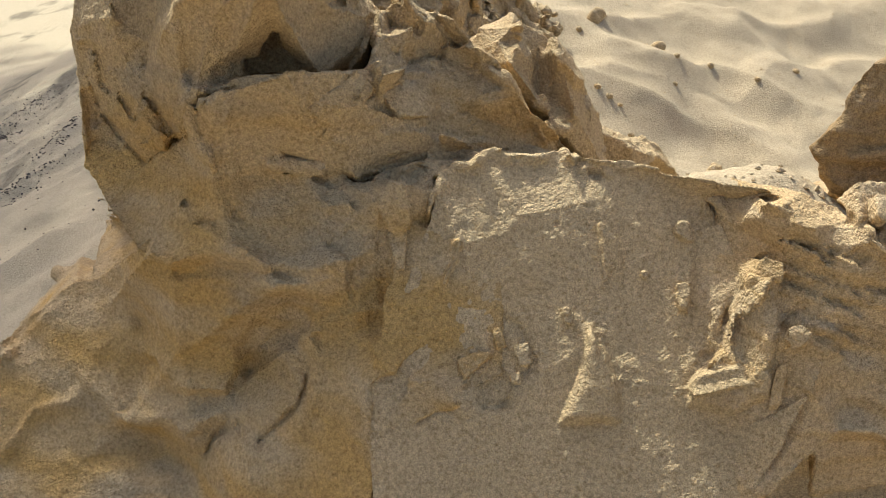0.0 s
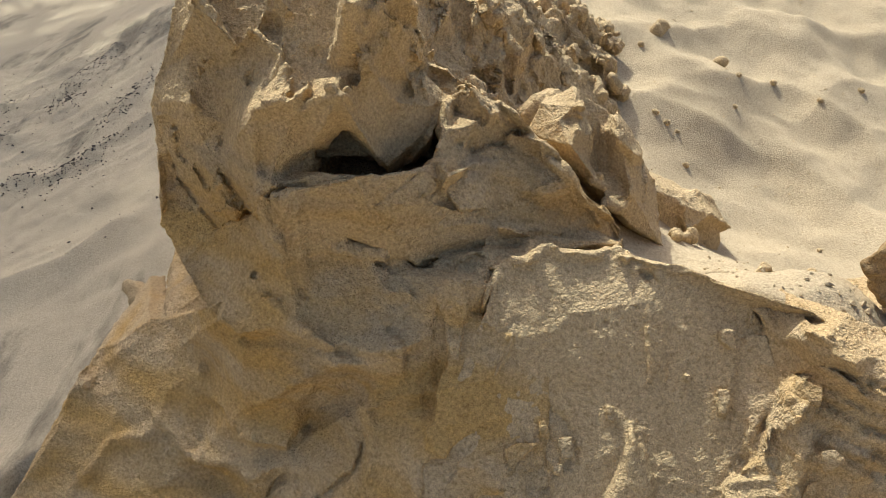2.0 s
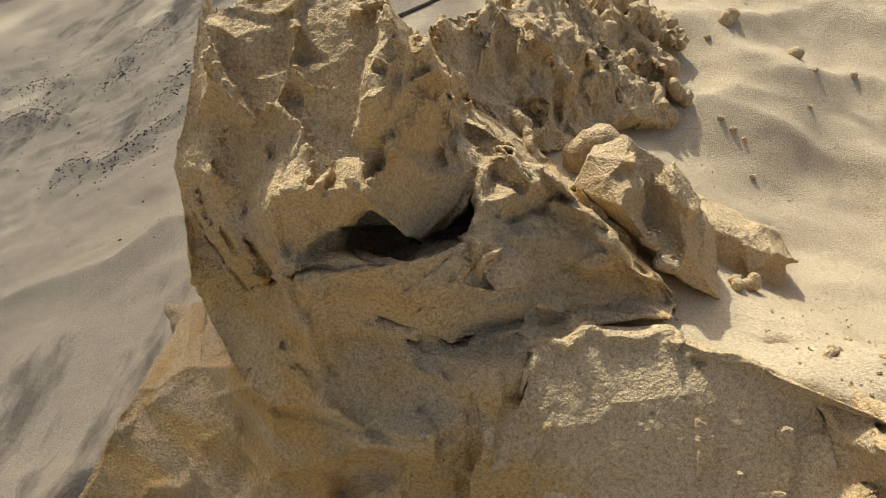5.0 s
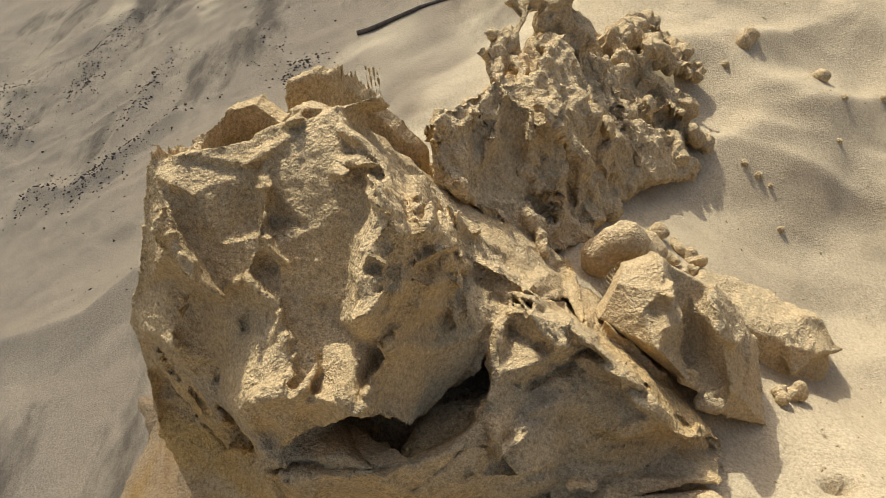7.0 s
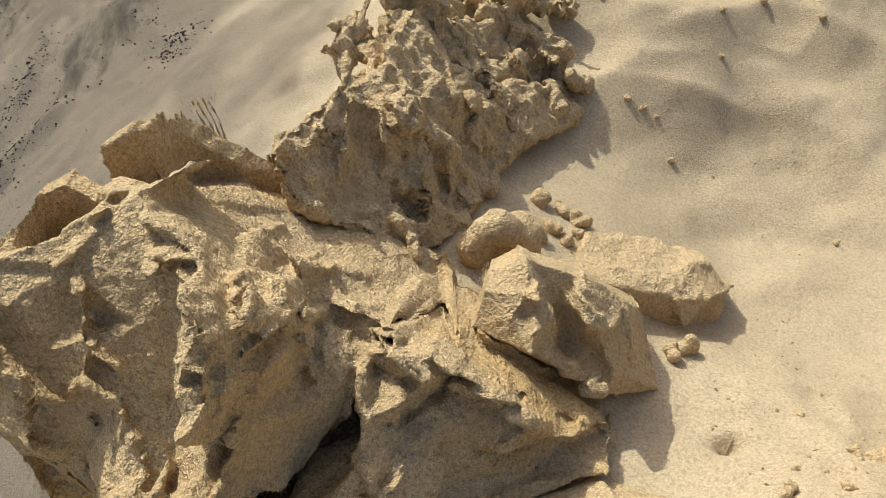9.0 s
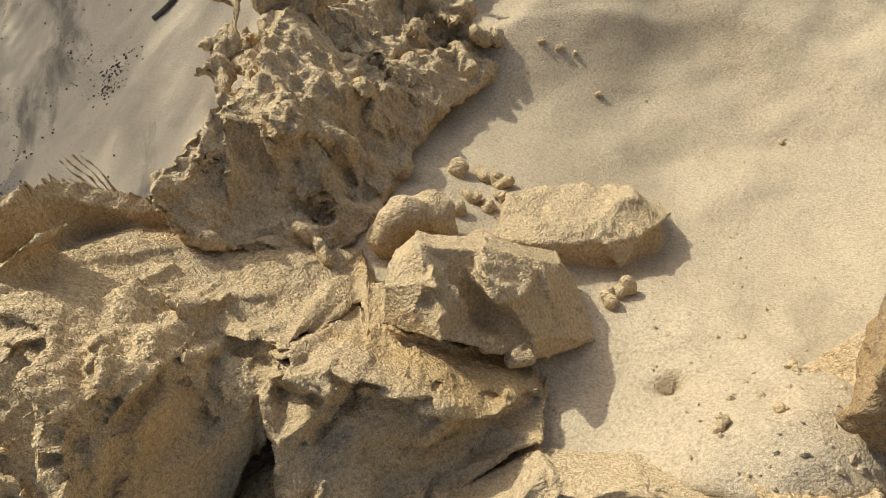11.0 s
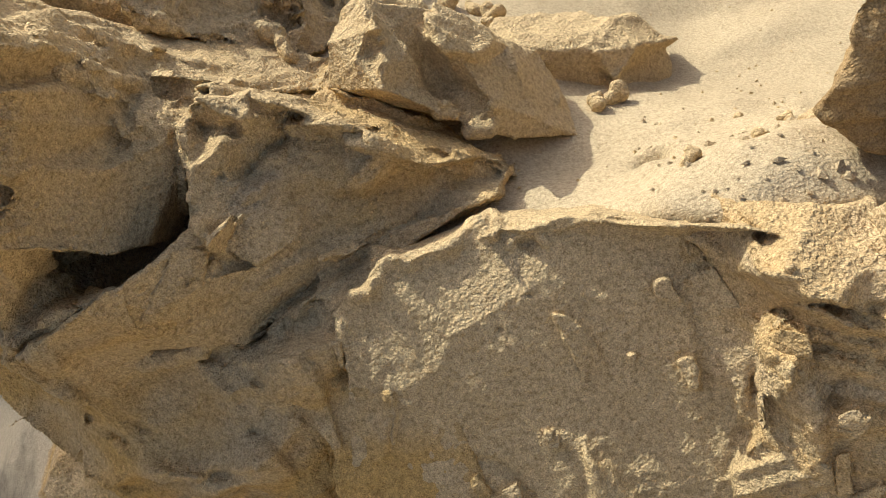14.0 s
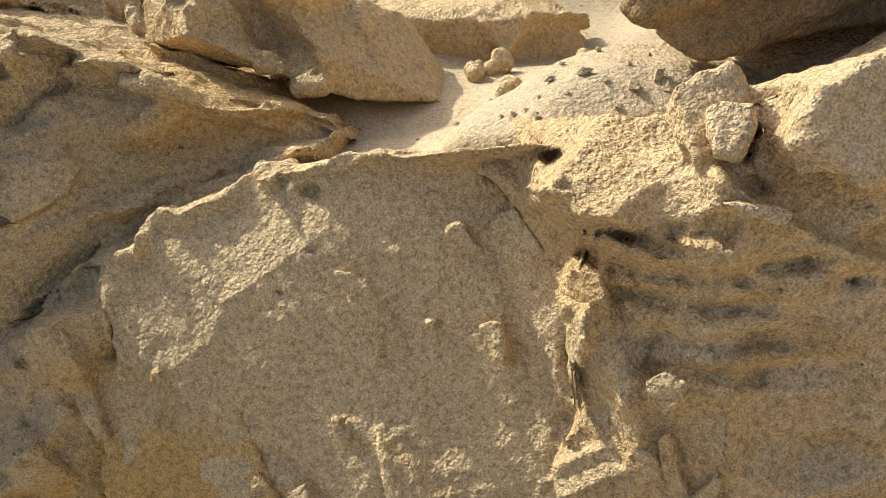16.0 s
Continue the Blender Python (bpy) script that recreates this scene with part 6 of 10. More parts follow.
mid.facet((2.7, 56.3, 43.7), (1.5, 55.4, 40.9), (2.1, 56.4, 43.8))
mid.facet((5.8, 59.6, 42.6), (9, 60.6, 39), (6.8, 59.1, 41))
mid.facet((9, 60.6, 39), (6.8, 59.1, 41), (8.8, 60.3, 39.3))
mid.facet((6.1, 58, 40.1), (5.1, 56.7, 39.4), (8.9, 56.1, 39.7))
mid.facet((2.7, 56.3, 43.7), (6.1, 58, 40.1), (3.6, 56, 40.4))
mid.facet((6.1, 58, 40.1), (5.1, 56.7, 39.4), (3.6, 56, 40.4))
mid.facet((2.7, 56.3, 43.7), (1.5, 55.4, 40.9), (3.6, 56, 40.4))
mid.facet((-0.5, 57.4, 45.6), (2.1, 56.4, 43.8), (-0.1, 55.4, 42.4))
mid.facet((-0.6, 55, 42.4), (1.5, 55.4, 40.9), (-0.1, 55.4, 42.4))
mid.facet((1.5, 55.4, 40.9), (2.1, 56.4, 43.8), (-0.1, 55.4, 42.4))
mid.facet((-0.5, 57.4, 45.6), (-3.3, 54.9, 46.3), (-1.3, 54.4, 43.2))
mid.facet((-0.5, 57.4, 45.6), (-0.1, 55.4, 42.4), (-1.3, 54.4, 43.2))
mid.facet((-0.6, 55, 42.4), (-0.1, 55.4, 42.4), (-1.3, 54.4, 43.2))
mid.facet((-3.3, 53, 43.9), (-5.6, 51.7, 45.2), (-3.7, 53.5, 43.8))
mid.facet((-3.3, 53, 43.9), (-1.3, 54.4, 43.2), (-3.7, 53.5, 43.8))
mid.facet((-3.3, 54.9, 46.3), (-1.3, 54.4, 43.2), (-3.7, 53.5, 43.8))
mid.facet((-5.6, 51.7, 45.2), (-3.7, 53.5, 43.8), (-4.4, 53.6, 44.9))
mid.facet((-5.6, 51.7, 45.2), (-4.4, 53.6, 44.9), (-5.7, 52, 44.8))
mid.facet((-5.6, 51.7, 45.2), (-5.7, 52, 44.8), (-7.4, 51, 44.5))
mid.facet((-8.8, 50.7, 47.8), (-7.4, 51, 44.5), (-8.8, 50.8, 44.5))
mid.facet((-8.8, 50.7, 47.8), (-8.8, 50.8, 44.5), (-9.6, 49.7, 48.1))
mid.facet((-5, 54.3, 46.9), (-4.3, 53.4, 46.2), (-6.8, 51.9, 47.3))
mid.facet((-4.3, 53.4, 46.2), (-4.4, 53.6, 44.9), (-6.8, 51.9, 47.3))
mid.facet((-4.4, 53.6, 44.9), (-5.7, 52, 44.8), (-6.8, 51.9, 47.3))
mid.facet((-5.7, 52, 44.8), (-7.4, 51, 44.5), (-6.8, 51.9, 47.3))
mid.facet((-8.8, 50.7, 47.8), (-7.4, 51, 44.5), (-6.8, 51.9, 47.3))
mid.facet((-16.6, 52, 44.3), (-8.8, 50.8, 44.5), (-7.6, 51.5, 42.1))
mid.facet((-7.4, 51, 44.5), (-8.8, 50.8, 44.5), (-7.6, 51.5, 42.1))
mid.facet((-7.4, 51, 44.5), (-5.6, 51.7, 45.2), (-3.2, 53, 41.5), (-5.9, 51.9, 40.1))
mid.facet((-7.4, 51, 44.5), (-7.6, 51.5, 42.1), (-5.9, 51.9, 40.1))
mid.facet((-16.6, 52, 44.3), (-7.6, 51.5, 42.1), (-5.9, 51.9, 40.1))
mid.facet((-0.6, 55, 42.4), (1.5, 55.4, 40.9), (-1.2, 54, 41.2))
mid.facet((-0.6, 55, 42.4), (-1.3, 54.4, 43.2), (-1.2, 54, 41.2))
mid.facet((-3.3, 53, 43.9), (-1.3, 54.4, 43.2), (-1.2, 54, 41.2))
mid.facet((-3.3, 53, 43.9), (-5.6, 51.7, 45.2), (-3.2, 53, 41.5))
mid.facet((-5.9, 51.9, 40.1), (-1.2, 54, 41.2), (-3.2, 53, 41.5))
mid.facet((-3.3, 53, 43.9), (-1.2, 54, 41.2), (-3.2, 53, 41.5))
mid.facet((5.1, 56.7, 39.4), (8.9, 56.1, 39.7), (1.7, 55.1, 40.8))
mid.facet((8.9, 56.1, 39.7), (-5.9, 51.9, 40.1), (1.7, 55.1, 40.8))
mid.facet((-5.9, 51.9, 40.1), (-1.2, 54, 41.2), (1.7, 55.1, 40.8))
mid.facet((5.1, 56.7, 39.4), (3.6, 56, 40.4), (1.7, 55.1, 40.8))
mid.facet((1.5, 55.4, 40.9), (3.6, 56, 40.4), (1.7, 55.1, 40.8))
mid.facet((1.5, 55.4, 40.9), (-1.2, 54, 41.2), (1.7, 55.1, 40.8))
mid.facet((2.8, 58.2, 45.4), (2.7, 56.3, 43.7), (5.1, 57.6, 44.4))
mid.facet((2.7, 56.3, 43.7), (6.1, 58, 40.1), (5.1, 57.6, 44.4))
mid.facet((6.1, 58, 40.1), (6.8, 59.1, 41), (5.1, 57.6, 44.4))
mid.facet((5.8, 59.6, 42.6), (6.8, 59.1, 41), (5.1, 57.6, 44.4))
mid.facet((6.1, 58, 40.1), (6.8, 59.1, 41), (9.3, 59.8, 37.8))
mid.facet((6.8, 59.1, 41), (8.8, 60.3, 39.3), (9.9, 60.3, 37.6), (9.3, 59.8, 37.8))
mid.facet((9.6, 59.8, 37.7), (8.9, 56.1, 39.7), (9.3, 59.8, 37.8))
mid.facet((6.1, 58, 40.1), (8.9, 56.1, 39.7), (9.3, 59.8, 37.8))
mid.facet((-0.3, 68.2, 42.6), (-0.3, 67.5, 42.6), (-2.4, 62, 48.6))
mid.facet((-0.3, 67.5, 42.6), (-2.7, 58.8, 50.5), (-2.4, 62, 48.6))
mid.facet((-3.3, 54.9, 46.3), (-3.7, 53.5, 43.8), (-4.2, 53.3, 46.1))
mid.facet((-3.7, 53.5, 43.8), (-4.4, 53.6, 44.9), (-4.3, 53.4, 46.2), (-4.2, 53.3, 46.1))
mid.facet((-8.8, 50.7, 47.8), (-9.6, 49.7, 48.1), (-10.3, 50.3, 47.6))
mid.facet((-16.6, 52, 44.3), (-8.8, 50.8, 44.5), (-10.3, 50.3, 47.6))
mid.facet((-8.8, 50.8, 44.5), (-9.6, 49.7, 48.1), (-10.3, 50.3, 47.6))
mid.facet((9.6, 59.8, 37.7), (8.9, 56.1, 39.7), (9.9, 60.3, 37.6))
mid.facet((9, 60.6, 39), (8.8, 60.3, 39.3), (9.9, 60.3, 37.6))
mid.facet((9.6, 59.8, 37.7), (9.3, 59.8, 37.8), (9.9, 60.3, 37.6))
mid.facet((5.8, 59.6, 42.6), (9, 60.6, 39), (4.8, 61.3, 43.1))
mid.facet((0.3, 73.8, 41.4), (9, 60.6, 39), (4.8, 61.3, 43.1))
mid.facet((0.3, 73.8, 41.4), (3.8, 61.1, 44.2), (4.8, 61.3, 43.1))
mid.facet((2.8, 58.2, 45.4), (3, 58.7, 46.1), (4.8, 61.3, 43.1))
mid.facet((3.8, 61.1, 44.2), (3, 58.7, 46.1), (4.8, 61.3, 43.1))
mid.facet((5.8, 59.6, 42.6), (5.1, 57.6, 44.4), (4.8, 61.3, 43.1))
mid.facet((2.8, 58.2, 45.4), (5.1, 57.6, 44.4), (4.8, 61.3, 43.1))
mid.facet((0.3, 73.8, 41.4), (1.8, 61.7, 45), (0.9, 61.4, 46.1))
mid.facet((-0.6, 59.9, 48.9), (-0.3, 67.5, 42.6), (0.9, 61.4, 46.1))
mid.facet((-0.3, 68.2, 42.6), (-0.3, 67.5, 42.6), (0.9, 61.4, 46.1))
mid.facet((-0.6, 59.9, 48.9), (-0.8, 58, 49.2), (0.5, 58.9, 46.9), (0.9, 61.4, 46.1))
mid.facet((1.8, 61.7, 45), (0.5, 58.9, 46.9), (0.9, 61.4, 46.1))
mid.settle()
mid.crest((-3.9, 61.6, 49.4), (-4.7, 60.7, 48.6), (-5.2, 59.8, 48.7), (-5.7, 58.5, 47.3), (-7.4, 58.9, 44.6), (-4.8, 54.5, 46.8), (-4.5, 53.5, 45.6), face=(0.43, -0.76, 0.49), h=0.5, w=0.35, drop=1.6)
mid.crest((0.2, 59.9, 47.8), (2.6, 59.4, 46.0), (4.7, 58.6, 44.2), (5.9, 58.3, 42.4), (7.1, 59.0, 40.3), (9.8, 61.1, 36.9), face=(0.21, -0.78, 0.59), h=0.4, w=1.0, drop=1.3)
mid.crust((3.0, 58.6, 45.5), (4.9, 59.4, 43.8), (4.8, 57.3, 43.1), (3.2, 56.5, 42.7), (2.0, 56.3, 43.4), (2.2, 57.5, 44.7), face=(0.25, -0.77, 0.59), h=0.3, edge=0.6)
mid.crest((-1.6, 58.2, 49.6), (-1.2, 57.3, 48.6), (-0.8, 57.9, 47.1), (0.4, 58.6, 46.3), face=(0.35, -0.79, 0.51), h=-0.35, w=0.7, drop=0.7)
mid.crest((-2.5, 58.9, 48.8), (-2.8, 56.7, 47.5), (-2.6, 56.3, 46.2), (-0.7, 56.9, 45.4), face=(0.38, -0.77, 0.52), h=0.3, w=0.7, drop=0.5)
mid.crest((-3.5, 62.0, 49.3), (-2.1, 62.1, 48.2), (0.0, 59.9, 48.1), (0.7, 62.4, 45.8), face=(0.34, -0.82, 0.47), h=0.35, w=0.5, drop=0.8)
mid.crest((7.4, 59.7, 40.7), (8.5, 60.4, 39.7), face=(0.13, -0.77, 0.62), h=0.35, w=0.4, drop=0.7)
mid.crest((0.6, 56.6, 44.1), (1.4, 56.2, 43.2), (3.1, 56.4, 42.6), (4.8, 57.4, 41.6), face=(0.27, -0.75, 0.61), h=-0.3, w=0.8, drop=0.5)
mid.crest((-4.2, 52.5, 42.8), (-1.8, 53.8, 42.3), (0.4, 54.9, 41.3), (3.0, 55.8, 40.9), (5.3, 57.1, 39.7), face=(0.31, -0.70, 0.64), h=0.3, w=0.5, drop=0.6)
mid.crest((-5.6, 51.8, 40.8), (-3.3, 52.8, 40.8), (-0.5, 53.5, 41.0), (1.8, 54.4, 40.7), face=(0.36, -0.67, 0.65), h=-0.35, w=0.6, drop=0.6)
mid.crust((-3.6, 56.5, 47.5), (-2.2, 57.4, 48.5), (-0.7, 58.0, 48.9), (0.8, 60.1, 46.6), (-0.5, 57.8, 46.7), (-2.8, 56.6, 46.5), face=(-0.03, -0.65, 0.76), h=-0.35, edge=0.5)
mid.crest((-4.6, 55.9, 47.7), (-4.2, 54.8, 46.7), (-4.2, 53.4, 46.0), face=(0.03, -0.60, 0.80), h=0.3, w=0.5, drop=0.5)
mid.crest((1.4, 59.3, 46.6), (3.2, 58.5, 45.1), (4.8, 58.0, 44.3), (6.3, 58.7, 41.3), face=(-0.13, -0.62, 0.77), h=0.35, w=0.6, drop=0.6)
mid.crest((1.2, 64.8, 44.5), (2.5, 64.2, 43.7), (4.3, 64.4, 42.1), (5.7, 63.6, 41.0), (7.4, 62.5, 41.4), face=(-0.01, -0.56, 0.83), h=0.5, w=0.5, drop=0.8)
slab_part = part_of(solid("slab", mid, SAND_CRUST, scallop=0.0006, strata=0.0004), outcrop)

saddle = Solid((-18, 58, 28), (6, 81, 53), CELL * 1.2, seed=13, warp=0.004)
saddle.sunk = (0, 1.5, -1.6)
saddle.block((-7, 67.8, 49.2), (-5.1, 65.4, 48.4), (-9.4, 71.7, 49.4), (-5.4, 73.8, 46), (-1.8, 72.4, 42.6), (0.5, 71.2, 41.2), (1.2, 64.5, 43.2), (-2.5, 63.1, 47.8), (-10, 64, 49), (-10, 76, 34), (2, 74, 34), (3, 62, 34), (-10, 62, 34))
saddle.block((-14, 69, 47.5), (-9, 71.5, 49.2), (-9, 78, 48), (-14.5, 76, 45), (-6, 76, 44), (-16, 69, 34), (-16, 77, 34), (-5, 79, 34), (-5, 69, 34))
part_of(solid("saddle", saddle, SAND_PALE, scallop=0.0014), outcrop)

slab = Solid((-9, 34, 14), (24, 58, 44), 0.0012, seed=4, warp=0.002)
slab.sunk = (0, 2.6, -2.2)
slab.block((-0.8, 50.1, 39.8), (3, 50.7, 41.0), (7, 51.2, 41.2), (12, 50.1, 40.9), (17.2, 47.8, 39.7), (19, 46, 36.5), (18.5, 43.8, 33.2), (17.2, 43.3, 31.3), (8, 44.5, 32.6), (-0.3, 46, 34.6), (-0.5, 54.5, 36.5), (9, 55.5, 36.5), (19, 52, 36), (0, 52, 24), (17, 50, 24), k=0.3)
slab.block((-1.4, 42.7, 29), (1.7, 41.4, 28.3), (5.3, 41.3, 28.4), (7.4, 40.3, 28.1), (15.9, 42.3, 29.6), (17.5, 41.2, 29.9), (-1, 46, 34.2), (8, 44.6, 32.4), (17.2, 43.5, 31.3), (-2, 37, 20), (17.5, 37, 20), (0, 50, 20), (17, 50, 20), (0, 50, 33), (17, 47, 33), k=1.2)
slab.sunk, slab.back, slab.blend = (0, 0, 0), (0, 3.0, -2.4), 0.14
slab.facet((-0.1, 51.2, 40.6), (-0.8, 49.9, 39.7), (1.1, 51.4, 40.8))
slab.facet((-0.8, 49.9, 39.7), (-0.8, 49, 38.7), (1.1, 51.4, 40.8))
slab.facet((-0.1, 51.2, 40.6), (1.1, 51.4, 40.8), (3.4, 52.5, 41.7))
slab.facet((1.1, 51.4, 40.8), (2.5, 51.5, 41.2), (3.4, 52.5, 41.7))
slab.facet((2.5, 51.5, 41.2), (3.4, 52.5, 41.7), (6.8, 52.6, 41.2), (5, 52.1, 41.1))
slab.facet((3.4, 52.5, 41.7), (6.8, 52.6, 41.2), (8.3, 52.9, 41.4))
slab.facet((6.8, 52.6, 41.2), (8.3, 52.9, 41.4), (9.1, 51.7, 40.6))
slab.facet((-0.8, 49, 38.7), (1.1, 51.4, 40.8), (1.2, 47.7, 37))
slab.facet((1.1, 51.4, 40.8), (1.2, 47.7, 37), (4.1, 48, 37.7))
slab.facet((5, 52.1, 41.1), (6.8, 52.6, 41.2), (4.9, 49, 38.4))
slab.facet((6.8, 52.6, 41.2), (9.1, 51.7, 40.6), (10.5, 49.9, 39.4), (4.9, 49, 38.4))
slab.facet((1.1, 51.4, 40.8), (2.5, 51.5, 41.2), (4.9, 49, 38.4))
slab.facet((1.1, 51.4, 40.8), (4.1, 48, 37.7), (4.9, 49, 38.4))
slab.facet((2.5, 51.5, 41.2), (5, 52.1, 41.1), (4.9, 49, 38.4))
slab.facet((4.1, 48, 37.7), (4.9, 49, 38.4), (7.1, 45.7, 34))
slab.facet((12.1, 44.9, 32.3), (16.4, 48.3, 37.7), (16.9, 43.9, 32))
slab.facet((16.4, 48.3, 37.7), (19, 45.2, 36.2), (18, 44, 33.2), (16.9, 43.9, 32))
slab.facet((19, 45.2, 36.2), (16.4, 48.3, 37.7), (18.2, 47.8, 38.4))
slab.facet((19, 45.2, 36.2), (20.3, 44.2, 38.4), (19.3, 44.3, 36.3))
slab.facet((19.3, 44.3, 36.3), (20, 43.2, 36.2), (19.1, 43.6, 34.3))
slab.facet((19, 45.2, 36.2), (19.3, 44.3, 36.3), (18, 44, 33.2))
slab.facet((19.3, 44.3, 36.3), (19.1, 43.6, 34.3), (18, 44, 33.2))
slab.facet((19.1, 43.6, 34.3), (19.8, 42.3, 33.8), (16.9, 43.7, 31.2), (18, 44, 33.2))
slab.facet((16.9, 43.9, 32), (18, 44, 33.2), (16.9, 43.7, 31.2))
slab.facet((18.7, 41.4, 31.1), (19.8, 42.3, 33.8), (16.9, 43.7, 31.2))
slab.facet((12.2, 51.3, 40.9), (14.6, 50.3, 39.8), (13.9, 51.4, 40.8))
slab.facet((17.1, 49.6, 39.7), (20.6, 46, 41.4), (13.9, 51.4, 40.8))
slab.facet((17.1, 49.6, 39.7), (16.4, 48.3, 37.7), (15.9, 50.1, 39.7))
slab.facet((15.9, 50.1, 39.7), (14.6, 50.3, 39.8), (12.2, 48.9, 38), (16.4, 48.3, 37.7))
slab.facet((17.1, 49.6, 39.7), (13.9, 51.4, 40.8), (15.9, 50.1, 39.7))
slab.facet((14.6, 50.3, 39.8), (13.9, 51.4, 40.8), (15.9, 50.1, 39.7))
slab.facet((8.3, 52.9, 41.4), (9.1, 51.7, 40.6), (8.6, 53.5, 40.9))
slab.facet((9.1, 51.7, 40.6), (10.4, 51.2, 40.4), (8.6, 53.5, 40.9))
slab.facet((10.4, 51.2, 40.4), (12.2, 51.3, 40.9), (8.6, 53.5, 40.9))
slab.facet((12.2, 51.3, 40.9), (13.9, 51.4, 40.8), (8.6, 53.5, 40.9))
slab.facet((10.4, 51.2, 40.4), (12.2, 51.3, 40.9), (10.5, 49.9, 39.4))
slab.facet((9.1, 51.7, 40.6), (10.4, 51.2, 40.4), (10.5, 49.9, 39.4))
slab.facet((4.9, 49, 38.4), (7.1, 45.7, 34), (12.2, 48.9, 38), (10.5, 49.9, 39.4))
slab.facet((12.2, 51.3, 40.9), (14.6, 50.3, 39.8), (12.2, 48.9, 38))
slab.facet((12.2, 51.3, 40.9), (10.5, 49.9, 39.4), (12.2, 48.9, 38))
slab.facet((7.1, 45.7, 34), (12.1, 44.9, 32.3), (12.2, 48.9, 38))
slab.facet((12.1, 44.9, 32.3), (16.4, 48.3, 37.7), (12.2, 48.9, 38))
slab.facet((17.1, 49.6, 39.7), (16.4, 48.3, 37.7), (17.6, 48.4, 38))
slab.facet((1.2, 47.7, 37), (-0.8, 49, 38.7), (-0.2, 46.5, 34.8), (0, 46.5, 35))
slab.facet((1.2, 47.7, 37), (4.1, 48, 37.7), (0, 46.5, 35))
slab.facet((4.1, 48, 37.7), (7.1, 45.7, 34), (0, 46.5, 35))
slab.facet((0, 46.5, 35), (7.1, 45.7, 34), (5.6, 42.4, 29.8), (0.5, 44.6, 32.6))
slab.facet((-0.2, 46.5, 34.8), (0, 46.5, 35), (0.5, 44.6, 32.6))
slab.facet((7.1, 45.7, 34), (8.9, 43.8, 31.7), (9, 44.2, 32.4))
slab.facet((8.9, 43.8, 31.7), (12.1, 44.9, 32.3), (9, 44.2, 32.4))
slab.facet((7.1, 45.7, 34), (12.1, 44.9, 32.3), (9, 44.2, 32.4))
slab.facet((-0.8, 49, 38.7), (-0.2, 46.5, 34.8), (-4.7, 42.4, 29.7))
slab.facet((-0.2, 46.5, 34.8), (0.5, 44.6, 32.6), (-4.7, 42.4, 29.7))
slab.facet((0.5, 44.6, 32.6), (-4.7, 42.4, 29.7), (-4.5, 39.8, 26.5), (0.6, 42.5, 29.9))
slab.facet((7.1, 45.7, 34), (8.9, 43.8, 31.7), (5.6, 42.4, 29.8))
slab.facet((0.5, 44.6, 32.6), (0.6, 42.5, 29.9), (1.5, 40, 26.8), (5.6, 42.4, 29.8))
slab.facet((8.9, 43.8, 31.7), (12.1, 44.9, 32.3), (10.6, 42.5, 30))
slab.facet((8.9, 43.8, 31.7), (5.6, 42.4, 29.8), (10.6, 42.5, 30))
slab.facet((12.1, 44.9, 32.3), (16.9, 43.9, 32), (15.1, 42.1, 29.6))
slab.facet((16.9, 43.9, 32), (16.9, 43.7, 31.2), (15.1, 42.1, 29.6))
slab.facet((12.1, 44.9, 32.3), (10.6, 42.5, 30), (15.1, 42.1, 29.6))
slab.facet((18.7, 41.4, 31.1), (16.9, 43.7, 31.2), (15.1, 42.1, 29.6))
slab.facet((0.6, 42.5, 29.9), (-4.5, 39.8, 26.5), (-4.3, 36.7, 22.5), (1.5, 40, 26.8))
slab.facet((10.6, 42.5, 30), (5.6, 42.4, 29.8), (1.5, 40, 26.8), (7.2, 40.1, 27))
slab.facet((15.1, 42.1, 29.6), (10.6, 42.5, 30), (7.2, 40.1, 27), (12.8, 40.2, 27.2))
slab.facet((18.7, 41.4, 31.1), (20.1, 40.2, 31.5), (18.1, 40.3, 27.4))
slab.facet((18.7, 41.4, 31.1), (15.1, 42.1, 29.6), (18.1, 40.3, 27.4))
slab.facet((15.1, 42.1, 29.6), (12.8, 40.2, 27.2), (18.4, 37.2, 23.5), (18.1, 40.3, 27.4))
slab.facet((7.2, 40.1, 27), (1.5, 40, 26.8), (-4.3, 36.7, 22.5), (3.6, 36.9, 22.9))
slab.facet((12.8, 40.2, 27.2), (7.2, 40.1, 27), (3.6, 36.9, 22.9), (11, 37.1, 23.2))
slab.facet((21.9, 38.9, 31.6), (18.1, 40.3, 27.4), (18.4, 37.2, 23.5))
slab.facet((12.8, 40.2, 27.2), (11, 37.1, 23.2), (18.4, 37.2, 23.5))
slab.facet((-4.7, 45.9, 31.2), (0.5, 44.6, 32.6), (-4.7, 42.4, 29.7))
slab.facet((-4.7, 45.9, 31.2), (-4.7, 42.4, 29.7), (-5.1, 41.4, 24.8))
slab.facet((-4.7, 42.4, 29.7), (-4.5, 39.8, 26.5), (-5.1, 41.4, 24.8))
slab.facet((-4.5, 39.8, 26.5), (-5.1, 41.4, 24.8), (-4.8, 38.5, 20.8))
slab.facet((-4.7, 45.9, 31.2), (0, 46.5, 35), (0.5, 44.6, 32.6))
slab.settle()
